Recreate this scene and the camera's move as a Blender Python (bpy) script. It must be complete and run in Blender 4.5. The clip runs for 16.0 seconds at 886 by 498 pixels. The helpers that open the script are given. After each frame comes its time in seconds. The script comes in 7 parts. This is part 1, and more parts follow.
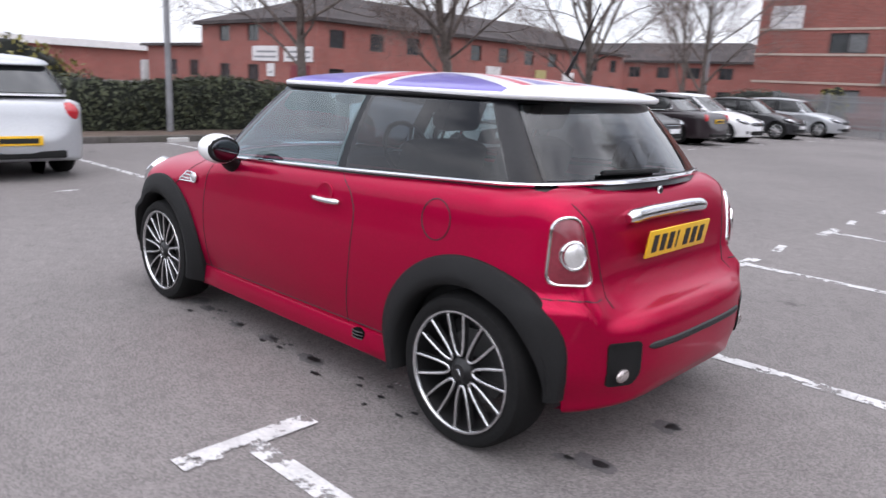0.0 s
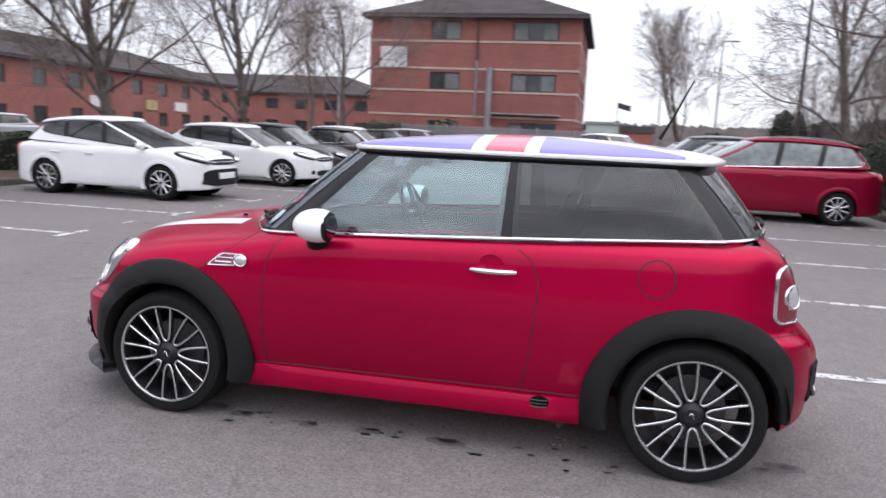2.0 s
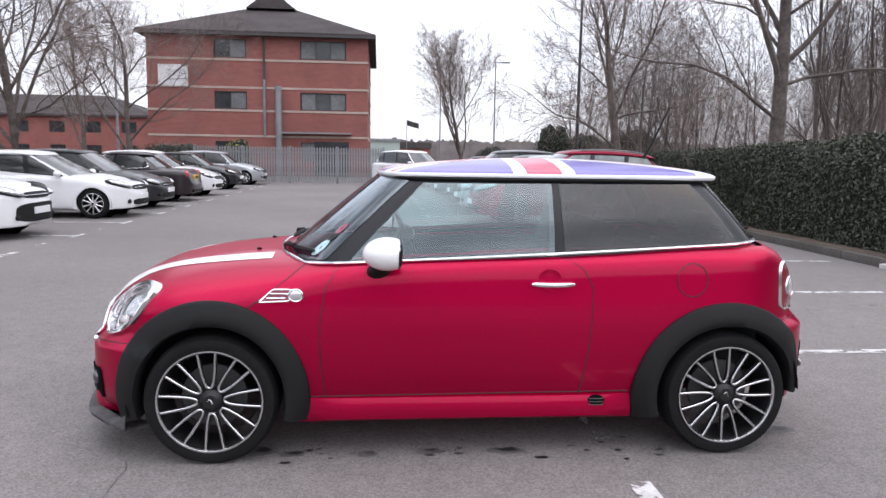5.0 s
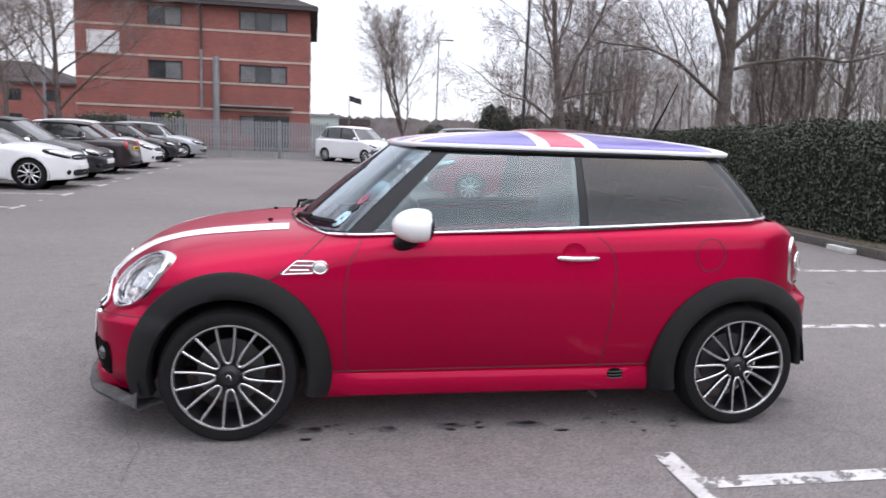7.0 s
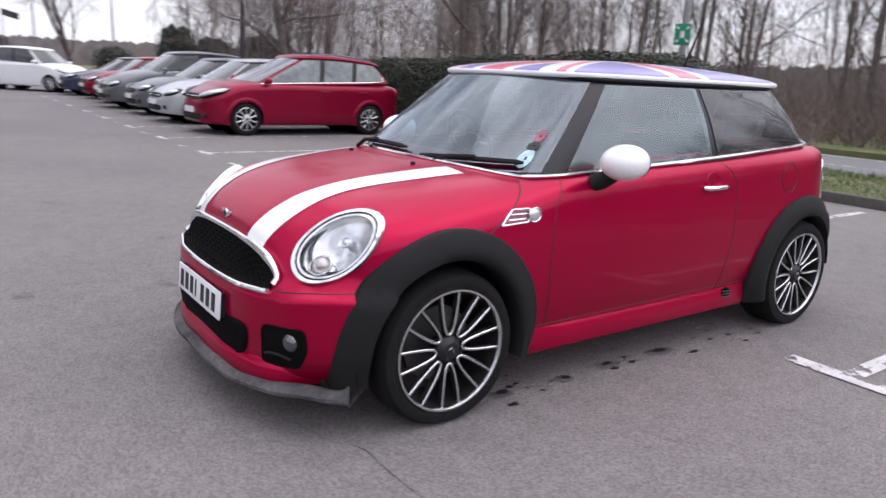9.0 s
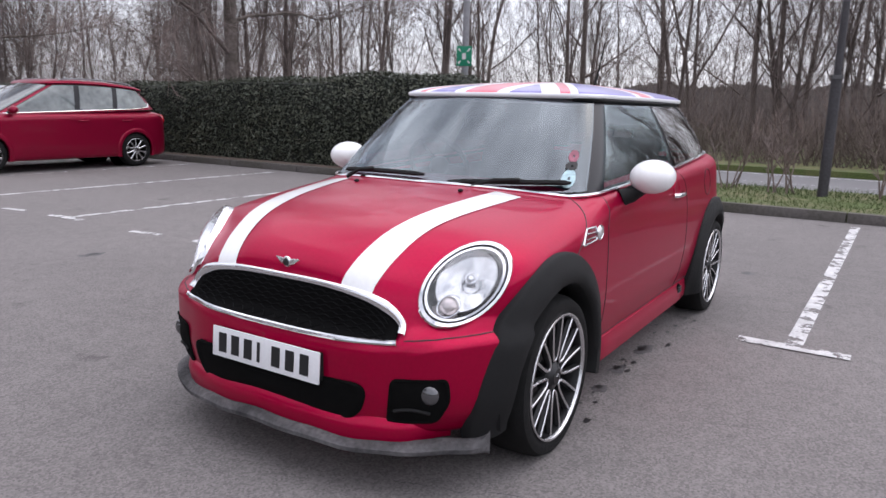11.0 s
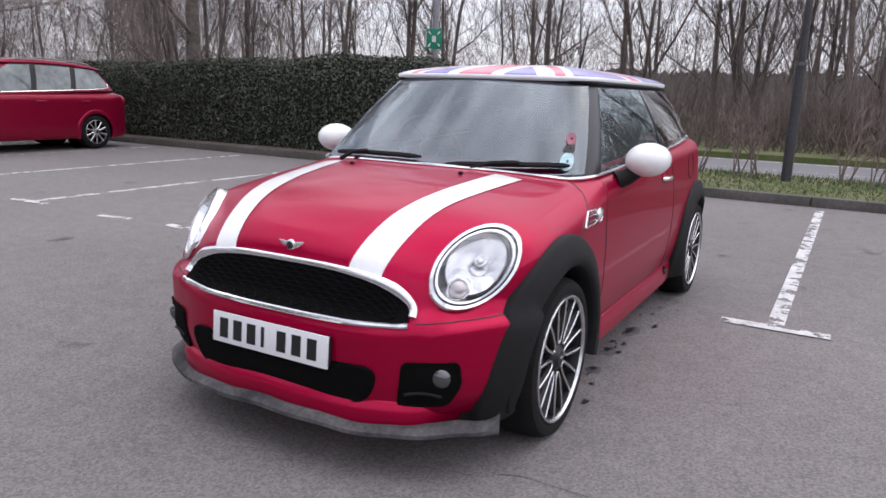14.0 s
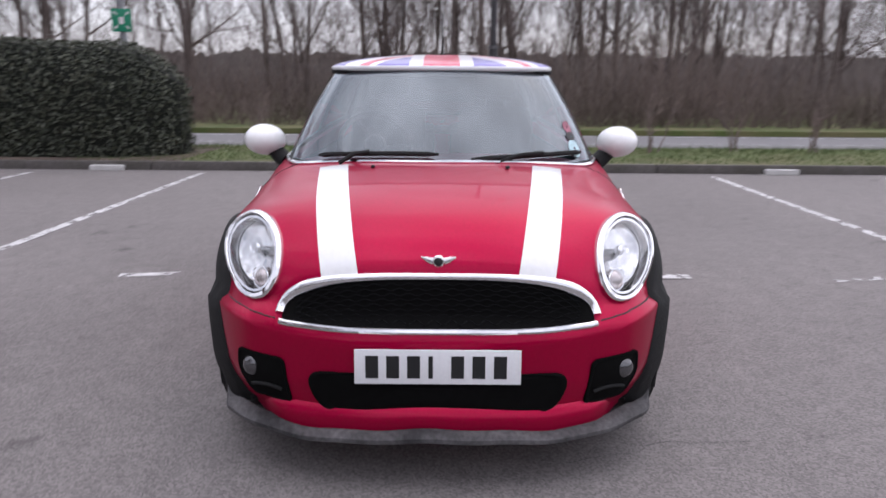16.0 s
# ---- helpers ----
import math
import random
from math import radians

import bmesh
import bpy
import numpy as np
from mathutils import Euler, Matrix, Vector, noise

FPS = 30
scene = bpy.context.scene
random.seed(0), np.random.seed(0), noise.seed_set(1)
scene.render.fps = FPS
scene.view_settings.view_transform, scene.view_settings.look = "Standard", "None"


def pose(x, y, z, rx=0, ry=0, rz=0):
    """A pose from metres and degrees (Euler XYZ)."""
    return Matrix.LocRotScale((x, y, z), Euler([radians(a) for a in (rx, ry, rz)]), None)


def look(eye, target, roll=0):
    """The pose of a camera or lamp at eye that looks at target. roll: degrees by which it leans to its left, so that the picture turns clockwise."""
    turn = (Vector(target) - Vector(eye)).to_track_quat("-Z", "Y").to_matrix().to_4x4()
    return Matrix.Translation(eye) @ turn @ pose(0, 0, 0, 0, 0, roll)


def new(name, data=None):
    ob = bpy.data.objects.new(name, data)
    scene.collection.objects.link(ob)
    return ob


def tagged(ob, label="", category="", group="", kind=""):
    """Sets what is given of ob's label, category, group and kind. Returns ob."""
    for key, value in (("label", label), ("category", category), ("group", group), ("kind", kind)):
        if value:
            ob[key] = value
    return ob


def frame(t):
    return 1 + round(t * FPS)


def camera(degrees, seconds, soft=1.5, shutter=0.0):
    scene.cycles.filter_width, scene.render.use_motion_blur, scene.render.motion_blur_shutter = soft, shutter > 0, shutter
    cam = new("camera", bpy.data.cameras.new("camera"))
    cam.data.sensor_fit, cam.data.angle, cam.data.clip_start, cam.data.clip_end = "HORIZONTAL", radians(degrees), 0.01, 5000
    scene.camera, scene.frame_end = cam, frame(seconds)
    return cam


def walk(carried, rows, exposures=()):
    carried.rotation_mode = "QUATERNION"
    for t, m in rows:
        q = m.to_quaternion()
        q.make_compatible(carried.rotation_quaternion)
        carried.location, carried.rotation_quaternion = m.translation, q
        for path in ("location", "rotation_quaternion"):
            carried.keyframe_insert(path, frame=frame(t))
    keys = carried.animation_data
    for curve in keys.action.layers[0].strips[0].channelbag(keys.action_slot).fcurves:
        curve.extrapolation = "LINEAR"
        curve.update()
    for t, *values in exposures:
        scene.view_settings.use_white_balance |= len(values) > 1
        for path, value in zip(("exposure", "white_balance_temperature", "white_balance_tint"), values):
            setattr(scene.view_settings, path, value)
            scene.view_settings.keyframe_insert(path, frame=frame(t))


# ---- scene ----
from mathutils.bvhtree import BVHTree

# ---- camera and walk ----
cam = camera(63.1, 16.0, soft=1.5, shutter=0.5)
EXPO = 0.9
PATH = [
    (0, (-2.95, 2.766, 1.378), (-1.617, 1.343, 0.932), 2.9),
    (0.5, (-2.507, 3.155, 1.379), (-1.368, 1.564, 0.963), 1.0),
    (1, (-1.918, 3.48, 1.369), (-0.99, 1.745, 1.01), -1.4),
    (1.5, (-1.392, 3.704, 1.405), (-0.729, 1.839, 1.116), 0.9),
    (2, (-0.795, 3.857, 1.436), (-0.377, 1.928, 1.115), 2.5),
    (2.5, (-0.264, 3.897, 1.437), (-0.121, 1.929, 1.112), 1.0),
    (3, (0.298, 4.003, 1.426), (0.197, 2.028, 1.129), 1.5),
    (3.5, (0.449, 4.078, 1.431), (0.285, 2.106, 1.142), 0.9),
    (4, (0.467, 4.087, 1.442), (0.281, 2.112, 1.187), 1.1),
    (6.3, (0.461, 4.096, 1.431), (0.302, 2.12, 1.164), 0.8),
    (6.5, (0.495, 4.065, 1.426), (0.297, 2.095, 1.144), 2.1),
    (7, (0.874, 3.983, 1.393), (0.519, 2.039, 1.083), 2.2),
    (7.5, (1.331, 3.822, 1.367), (0.867, 1.905, 1.035), 1.4),
    (8, (1.973, 3.501, 1.404), (1.276, 1.677, 0.971), 4.3),
    (8.5, (2.442, 3.251, 1.347), (1.503, 1.542, 0.9), 3.9),
    (9, (2.791, 2.864, 1.314), (1.645, 1.292, 0.848), 2.8),
    (9.5, (3.14, 2.476, 1.283), (1.787, 1.075, 0.828), 2.7),
    (10, (3.428, 2.12, 1.305), (1.908, 0.902, 0.852), 2.6),
    (10.2, (3.502, 1.991, 1.285), (1.929, 0.829, 0.868), 2.9),
    (12.3, (3.67, 1.741, 1.279), (1.969, 0.771, 0.871), -0.1),
    (12.5, (3.667, 1.731, 1.269), (1.966, 0.76, 0.865), -0.3),
    (13, (3.665, 1.739, 1.269), (1.965, 0.768, 0.864), -0.2),
    (13.5, (3.668, 1.739, 1.275), (1.973, 0.754, 0.879), 0.6),
    (14, (3.698, 1.668, 1.267), (1.993, 0.713, 0.842), 1.9),
    (14.5, (3.882, 1.319, 1.257), (2.082, 0.557, 0.83), 1.3),
    (15, (3.989, 0.881, 1.276), (2.113, 0.333, 0.849), 1.0),
    (15.5, (3.988, 0.42, 1.291), (2.079, 0.117, 0.779), -0.1),
    (16, (4.035, 0.015, 1.287), (2.087, 0.014, 0.834), 0.4),
]
walk(cam, [(t, look(eye, target, roll)) for t, eye, target, roll in PATH], exposures=[(t, EXPO + d, 6150, tint) for t, d, tint in ((0.0, 0.12, 11), (0.8, 0.12, 11), (2.0, 0.02, 11), (3.5, 0.10, 11), (7.0, 0.08, 11), (9.0, -0.04, 14), (12.3, -0.14, 13), (14.5, -0.15, 14), (16.0, -0.22, 16))])

# ---- sky and light: an overcast day ----
world = bpy.data.worlds.new("overcast_sky")
scene.world = world
world.use_nodes = True
wn, wl = world.node_tree.nodes, world.node_tree.links
wn.clear()
w_out = wn.new("ShaderNodeOutputWorld")
w_bg = wn.new("ShaderNodeBackground")
w_sky = wn.new("ShaderNodeTexSky")
w_sky.sky_type = "NISHITA"
w_sky.sun_disc = False
SUN_ELEV, SUN_ROT = radians(56), radians(300)
w_sky.sun_elevation, w_sky.sun_rotation = SUN_ELEV, SUN_ROT
w_sky.air_density, w_sky.dust_density = 1.0, 3.0
w_co = wn.new("ShaderNodeTexCoord")
w_sep = wn.new("ShaderNodeSeparateXYZ")
w_grad = wn.new("ShaderNodeMapRange")          # overcast sky: brighter towards the zenith
w_grad.inputs[1].default_value, w_grad.inputs[2].default_value = 0.0, 1.0
w_grad.inputs[3].default_value, w_grad.inputs[4].default_value = 0.71, 1.42
w_map = wn.new("ShaderNodeMapping")
w_map.inputs["Scale"].default_value = (1.0, 1.0, 2.0)
w_noise = wn.new("ShaderNodeTexNoise")
w_noise.inputs["Scale"].default_value, w_noise.inputs["Detail"].default_value = 3.0, 5.0
w_cl = wn.new("ShaderNodeMapRange")
w_cl.inputs[1].default_value, w_cl.inputs[2].default_value = 0.36, 0.66
w_cl.inputs[3].default_value, w_cl.inputs[4].default_value = 0.36, 1.52
w_mul = wn.new("ShaderNodeMath")
w_mul.operation = "MULTIPLY"
w_tint = wn.new("ShaderNodeMix")
w_tint.data_type = "RGBA"
w_tint.inputs["A"].default_value = (0, 0, 0, 1)
w_tint.inputs["B"].default_value = (0.985, 0.97, 1.0, 1)
w_tint.clamp_factor = False
w_skm = wn.new("ShaderNodeMix")
w_skm.data_type, w_skm.blend_type = "RGBA", "ADD"
w_blue = wn.new("ShaderNodeMapRange")           # blue sky shows where the cloud is thin
w_blue.inputs[1].default_value, w_blue.inputs[2].default_value = 0.36, 0.60
w_blue.inputs[3].default_value, w_blue.inputs[4].default_value = 0.060, 0.012
w_skm.clamp_factor = False
wl.new(w_co.outputs["Generated"], w_sep.inputs[0])
wl.new(w_co.outputs["Generated"], w_map.inputs[0])
wl.new(w_map.outputs[0], w_noise.inputs["Vector"])
wl.new(w_sep.outputs["Z"], w_grad.inputs[0])
wl.new(w_noise.outputs["Fac"], w_cl.inputs[0])
wl.new(w_noise.outputs["Fac"], w_blue.inputs[0])
wl.new(w_blue.outputs[0], w_skm.inputs["Factor"])
wl.new(w_grad.outputs[0], w_mul.inputs[0])
w_low = wn.new("ShaderNodeMapRange")            # the clouds' relief fades into haze towards the horizon
w_low.interpolation_type = "SMOOTHSTEP"
w_low.inputs[1].default_value, w_low.inputs[2].default_value = 0.15, 0.65
w_haze = wn.new("ShaderNodeMix")
w_haze.data_type = "FLOAT"
w_haze.inputs["A"].default_value = 1.12
wl.new(w_sep.outputs["Z"], w_low.inputs[0])
wl.new(w_low.outputs[0], w_haze.inputs["Factor"])
wl.new(w_cl.outputs[0], w_haze.inputs["B"])
wl.new(w_haze.outputs["Result"], w_mul.inputs[1])
wl.new(w_mul.outputs[0], w_tint.inputs["Factor"])
wl.new(w_tint.outputs["Result"], w_skm.inputs["A"])
wl.new(w_sky.outputs[0], w_skm.inputs["B"])
wl.new(w_skm.outputs["Result"], w_bg.inputs["Color"])
w_bg.inputs["Strength"].default_value = 0.665
wl.new(w_bg.outputs[0], w_out.inputs["Surface"])

sun_data = bpy.data.lights.new("sun", "SUN")
sun_data.energy, sun_data.angle, sun_data.color = 0.95, radians(130), (0.99, 0.96, 0.97)
sun = new("sun", sun_data)
sun.matrix_world = look((-7, 4, 12), (0, 0, 0))


# ---- materials ----
def material(name, color, rough=0.6, metal=0.0, var=0.12, big=1.5, fine=40.0, bump=0.0, bump_scale=60.0, coat=0.0, ior=1.45, alt=None, per_object=0.0, spec=0.5):
    """A surface whose colour varies at two scales, with fine relief. alt: a second colour, in patches of the big scale."""
    m = bpy.data.materials.new(name)
    m.use_nodes = True
    n, l = m.node_tree.nodes, m.node_tree.links
    b = n["Principled BSDF"]
    b.inputs["Roughness"].default_value, b.inputs["Metallic"].default_value = rough, metal
    b.inputs["Coat Weight"].default_value, b.inputs["Coat Roughness"].default_value = coat, 0.04
    b.inputs["IOR"].default_value = ior
    b.inputs["Specular IOR Level"].default_value = spec
    co = n.new("ShaderNodeTexCoord")
    n1, n2 = n.new("ShaderNodeTexNoise"), n.new("ShaderNodeTexNoise")
    n1.inputs["Scale"].default_value, n1.inputs["Detail"].default_value = big, 4.0
    n2.inputs["Scale"].default_value, n2.inputs["Detail"].default_value = fine, 3.0
    for k in (n1, n2):
        l.new(co.outputs["Object"], k.inputs["Vector"])
    mix = n.new("ShaderNodeMix")
    mix.data_type = "RGBA"
    mix.inputs["A"].default_value = (*color, 1)
    mix.inputs["B"].default_value = (*(alt or [c * (1 - var) for c in color]), 1)
    r1 = n.new("ShaderNodeMapRange")
    r1.inputs[1].default_value, r1.inputs[2].default_value = 0.38, 0.64
    l.new(n1.outputs["Fac"], r1.inputs[0])
    l.new(r1.outputs[0], mix.inputs["Factor"])
    hsv = n.new("ShaderNodeHueSaturation")
    r2 = n.new("ShaderNodeMapRange")
    r2.inputs[1].default_value, r2.inputs[2].default_value = 0.25, 0.75
    r2.inputs[3].default_value, r2.inputs[4].default_value = 1 - var, 1 + var
    l.new(n2.outputs["Fac"], r2.inputs[0])
    l.new(mix.outputs["Result"], hsv.inputs["Color"])
    value = r2.outputs[0]
    if per_object:
        info = n.new("ShaderNodeObjectInfo")
        r3 = n.new("ShaderNodeMapRange")
        r3.inputs[3].default_value, r3.inputs[4].default_value = 1 - per_object, 1 + per_object
        l.new(info.outputs["Random"], r3.inputs[0])
        times = n.new("ShaderNodeMath")
        times.operation = "MULTIPLY"
        l.new(value, times.inputs[0])
        l.new(r3.outputs[0], times.inputs[1])
        value = times.outputs[0]
    l.new(value, hsv.inputs["Value"])
    l.new(hsv.outputs[0], b.inputs["Base Color"])
    if bump:
        n3 = n.new("ShaderNodeTexNoise")
        n3.inputs["Scale"].default_value, n3.inputs["Detail"].default_value = bump_scale, 4.0
        l.new(co.outputs["Object"], n3.inputs["Vector"])
        bp = n.new("ShaderNodeBump")
        bp.inputs["Strength"].default_value, bp.inputs["Distance"].default_value = bump, 0.01
        l.new(n3.outputs["Fac"], bp.inputs["Height"])
        l.new(bp.outputs[0], b.inputs["Normal"])
    return m


def glass_material(name, tint, gloss=0.02, face=0.08, shine=(1, 1, 1)):
    """A thin pane: a clear or tinted pass with a gloss that grows towards grazing angles."""
    m = bpy.data.materials.new(name)
    m.use_nodes = True
    n, l = m.node_tree.nodes, m.node_tree.links
    n.clear()
    out, tr, gl, mx, fr = (n.new("ShaderNode" + k) for k in ("OutputMaterial", "BsdfTransparent", "BsdfGlossy", "MixShader", "LayerWeight"))
    tr.inputs[0].default_value = (*tint, 1)
    gl.inputs["Color"].default_value = (*shine, 1)
    gl.inputs["Roughness"].default_value = gloss
    fr.inputs["Blend"].default_value = 0.5
    up, rg = n.new("ShaderNodeMath"), n.new("ShaderNodeMapRange")
    up.operation = "POWER"
    up.inputs[1].default_value = 4.0
    rg.inputs[3].default_value = face
    l.new(fr.outputs["Facing"], up.inputs[0])
    l.new(up.outputs[0], rg.inputs[0])
    l.new(rg.outputs[0], mx.inputs[0])
    l.new(tr.outputs[0], mx.inputs[1])
    l.new(gl.outputs[0], mx.inputs[2])
    l.new(mx.outputs[0], out.inputs[0])
    return m


M = {}
M["red"] = material("red_paint", (0.368, 0.0002, 0.0375), 0.37, 0.60, 0.06, 0.7, 90, coat=0.28, spec=0.05)
M["white_paint"] = material("white_paint", (0.80, 0.80, 0.80), 0.3, 0.0, 0.03, 2, 60, coat=0.7)
M["black_gloss"] = material("black_gloss", (0.008, 0.008, 0.010), 0.28, 0.0, 0.2, 2, 60, coat=0.12, spec=0.3)
M["black_plastic"] = material("black_plastic", (0.0075, 0.0075, 0.008), 0.7, 0.0, 0.25, 3, 120, bump=0.25, bump_scale=500, spec=0.34)
M["grey_plastic"] = material("grey_plastic", (0.030, 0.029, 0.031), 0.7, 0.0, 0.35, 7, 60, bump=0.3, bump_scale=300, alt=(0.105, 0.100, 0.103), spec=0.35)
M["rubber"] = material("tyre_rubber", (0.009, 0.0088, 0.009), 0.8, 0.0, 0.3, 4, 80, bump=0.3, bump_scale=200, spec=0.25)
M["chrome"] = material("chrome", (0.78, 0.78, 0.80), 0.10, 1.0, 0.05, 3, 60)
M["alloy"] = material("machined_alloy", (0.64, 0.64, 0.65), 0.27, 1.0, 0.1, 5, 200, bump=0.05, bump_scale=400)
M["dark_metal"] = material("dark_metal", (0.015, 0.015, 0.016), 0.42, 0.2, 0.2, 5, 100)
M["dark_disc"] = material("dull_brake_steel", (0.10, 0.10, 0.10), 0.5, 0.8, 0.2, 8, 150)
M["glass"] = glass_material("car_glass", (0.66, 0.85, 0.85), face=0.115, shine=(0.88, 0.98, 1.0))
M["screen_glass"] = glass_material("windscreen_glass", (0.30, 0.37, 0.43), face=0.13, shine=(0.86, 0.94, 1.0))
M["privacy_glass"] = glass_material("privacy_glass", (0.20, 0.215, 0.225), face=0.05)
M["rear_glass"] = glass_material("tinted_rear_glass", (0.16, 0.18, 0.185), face=0.06)
M["lamp_glass"] = glass_material("lamp_glass", (0.95, 0.96, 0.97))
M["fog"] = material("fog_glass", (0.11, 0.11, 0.115), 0.12, 0.7, 0.1, 20, 90, coat=0.6)
M["smoked_lens"] = material("smoked_red_lens", (0.20, 0.022, 0.038), 0.2, 0.0, 0.15, 10, 80, coat=0.5)
M["red_lens"] = material("red_lens", (0.40, 0.012, 0.02), 0.15, 0.0, 0.1, 10, 80, coat=0.8)
M["reflector"] = material("facetted_reflector", (0.58, 0.58, 0.59), 0.22, 1.0, 0.25, 30, 120, bump=0.35, bump_scale=25)
M["bowl"] = material("main_beam_bowl", (0.60, 0.60, 0.61), 0.14, 1.0, 0.15, 25, 90, bump=0.25, bump_scale=16)
M["clear_lens"] = material("clear_lens", (0.66, 0.65, 0.65), 0.18, 0.5, 0.1, 20, 150, coat=0.8)
M["amber_lens"] = material("pinkish_lens", (0.50, 0.44, 0.43), 0.15, 0.7, 0.1, 20, 150, coat=0.8)
M["seat"] = material("dark_seat_cloth", (0.025, 0.025, 0.028), 0.85, 0.0, 0.3, 6, 150, bump=0.3, bump_scale=400)
M["plate_white"] = material("white_plate", (0.74, 0.74, 0.76), 0.35, 0.0, 0.04, 5, 90)
M["plate_yellow"] = material("yellow_plate", (0.78, 0.46, 0.02), 0.35, 0.0, 0.05, 5, 90)
M["void"] = material("black_recess", (0.004, 0.004, 0.004), 0.95, 0.0, 0.2, spec=0.1)
M["grille_black"] = material("grille_black", (0.004, 0.004, 0.0045), 0.75, 0.0, 0.1, spec=0.12)
M["ink"] = material("black_ink", (0.012, 0.012, 0.013), 0.5, 0.0, 0.1)


# ---- mesh helpers ----
def pchip(keys, x):
    """A smooth curve through (place, value) keys that never overshoots."""
    if x <= keys[0][0]:
        return keys[0][1]
    if x >= keys[-1][0]:
        return keys[-1][1]
    i = max(k for k in range(len(keys) - 1) if keys[k][0] <= x)
    d = [(keys[k + 1][1] - keys[k][1]) / (keys[k + 1][0] - keys[k][0]) for k in range(len(keys) - 1)]

    def slope(k):
        if k == 0:
            return d[0]
        if k == len(keys) - 1:
            return d[-1]
        return 0.0 if d[k - 1] * d[k] <= 0 else 2 * d[k - 1] * d[k] / (d[k - 1] + d[k])

    h = keys[i + 1][0] - keys[i][0]
    u = (x - keys[i][0]) / h
    a, b = keys[i][1], keys[i + 1][1]
    return (a * (1 + 2 * u) * (1 - u) ** 2 + slope(i) * h * u * (1 - u) ** 2 + b * u * u * (3 - 2 * u) + slope(i + 1) * h * u * u * (u - 1))


def mesh_of(bm, name, mat, smooth=True, angle=40):
    me = bpy.data.meshes.new(name)
    bmesh.ops.recalc_face_normals(bm, faces=bm.faces)
    if smooth:
        for f in bm.faces:
            f.smooth = True
        for e in bm.edges:
            if len(e.link_faces) == 2 and e.calc_face_angle(0) > radians(angle):
                e.smooth = False
    bm.to_mesh(me)
    bm.free()
    for k in (mat if isinstance(mat, (list, tuple)) else [mat]):
        me.materials.append(k)
    return me


def part(name, bm, mat, parent, label="", smooth=True, angle=40):
    """One mesh under a thing or a part."""
    ob = new(name, mesh_of(bm, name, mat, smooth, angle))
    ob.parent = parent
    if parent is not None and parent.type == "MESH" and parent.parent is not None:
        ob.matrix_parent_inverse = parent.matrix_basis.inverted()
    if label:
        ob["label"] = label
    return ob


def solid(name, bm, mat, label, category, group="", kind="", smooth=False, angle=40):
    """A thing that is one mesh."""
    return tagged(new(name, mesh_of(bm, name, mat, smooth, angle)), label, category, group, kind)


def empty(name, label, category, group="", kind="", at=(0, 0, 0)):
    ob = new(name)
    ob.empty_display_size = 0.2
    ob.location = at
    return tagged(ob, label, category, group, kind)


def add_box(bm, lo, hi, m=None, bevel=0.0):
    r = bmesh.ops.create_cube(bm, size=1.0)
    vs = r["verts"]
    for v in vs:
        v.co = Vector([lo[i] + (v.co[i] + 0.5) * (hi[i] - lo[i]) for i in range(3)])
    if bevel:
        es = list({e for v in vs for e in v.link_edges})
        g = bmesh.ops.bevel(bm, geom=es, offset=bevel, segments=2, affect="EDGES", profile=0.6)
        vs = list({v for f in g["faces"] for v in f.verts} | {v for v in vs if v.is_valid})
    if m is not None:
        for v in vs:
            v.co = m @ v.co
    return vs


def box(lo, hi, m=None, bevel=0.0):
    bm = bmesh.new()
    add_box(bm, lo, hi, m, bevel)
    return bm


def add_tube(bm, pts, radius, sides=8, closed=False, squash=1.0, up=(0, 0, 1), caps=True):
    """A swept tube; radius may be a list; squash flattens it along its second axis."""
    pts = [Vector(p) for p in pts]
    k = len(pts)
    rad = radius if isinstance(radius, (list, tuple)) else [radius] * k
    rings = []
    for i, p in enumerate(pts):
        a = pts[(i - 1) % k] if (closed or i) else p
        b = pts[(i + 1) % k] if (closed or i < k - 1) else p
        t = (b - a).normalized()
        s = t.cross(Vector(up))
        if s.length < 1e-4:
            s = t.cross(Vector((1, 0, 0)))
        s.normalize()
        q = s.cross(t)
        rings.append([bm.verts.new(p + (s * math.cos(2 * math.pi * j / sides) + q * squash * math.sin(2 * math.pi * j / sides)) * rad[i]) for j in range(sides)])
    for i in range(k if closed else k - 1):
        r0, r1 = rings[i], rings[(i + 1) % k]
        for j in range(sides):
            bm.faces.new((r0[j], r0[(j + 1) % sides], r1[(j + 1) % sides], r1[j]))
    if caps and not closed:
        bm.faces.new(rings[0][::-1])
        bm.faces.new(rings[-1])


def tube(pts, radius, sides=8, closed=False, squash=1.0, up=(0, 0, 1)):
    bm = bmesh.new()
    add_tube(bm, pts, radius, sides, closed, squash, up)
    return bm


def add_lathe(bm, profile, steps=48, m=None, close=False):
    """Turns (radius, height) points about the local y axis."""
    rings = []
    for r, h in profile:
        rings.append([bm.verts.new((r * math.cos(2 * math.pi * j / steps), h, r * math.sin(2 * math.pi * j / steps))) for j in range(steps)])
    pairs = list(zip(rings, rings[1:])) + ([(rings[-1], rings[0])] if close else [])
    for a, b in pairs:
        for j in range(steps):
            bm.faces.new((a[j], a[(j + 1) % steps], b[(j + 1) % steps], b[j]))
    if not close:
        for r in (rings[0], rings[-1]):
            bm.faces.new(r)
    if m is not None:
        for ring in rings:
            for v in ring:
                v.co = m @ v.co


def lathe(profile, steps=48, m=None, close=False):
    bm = bmesh.new()
    add_lathe(bm, profile, steps, m, close)
    return bm


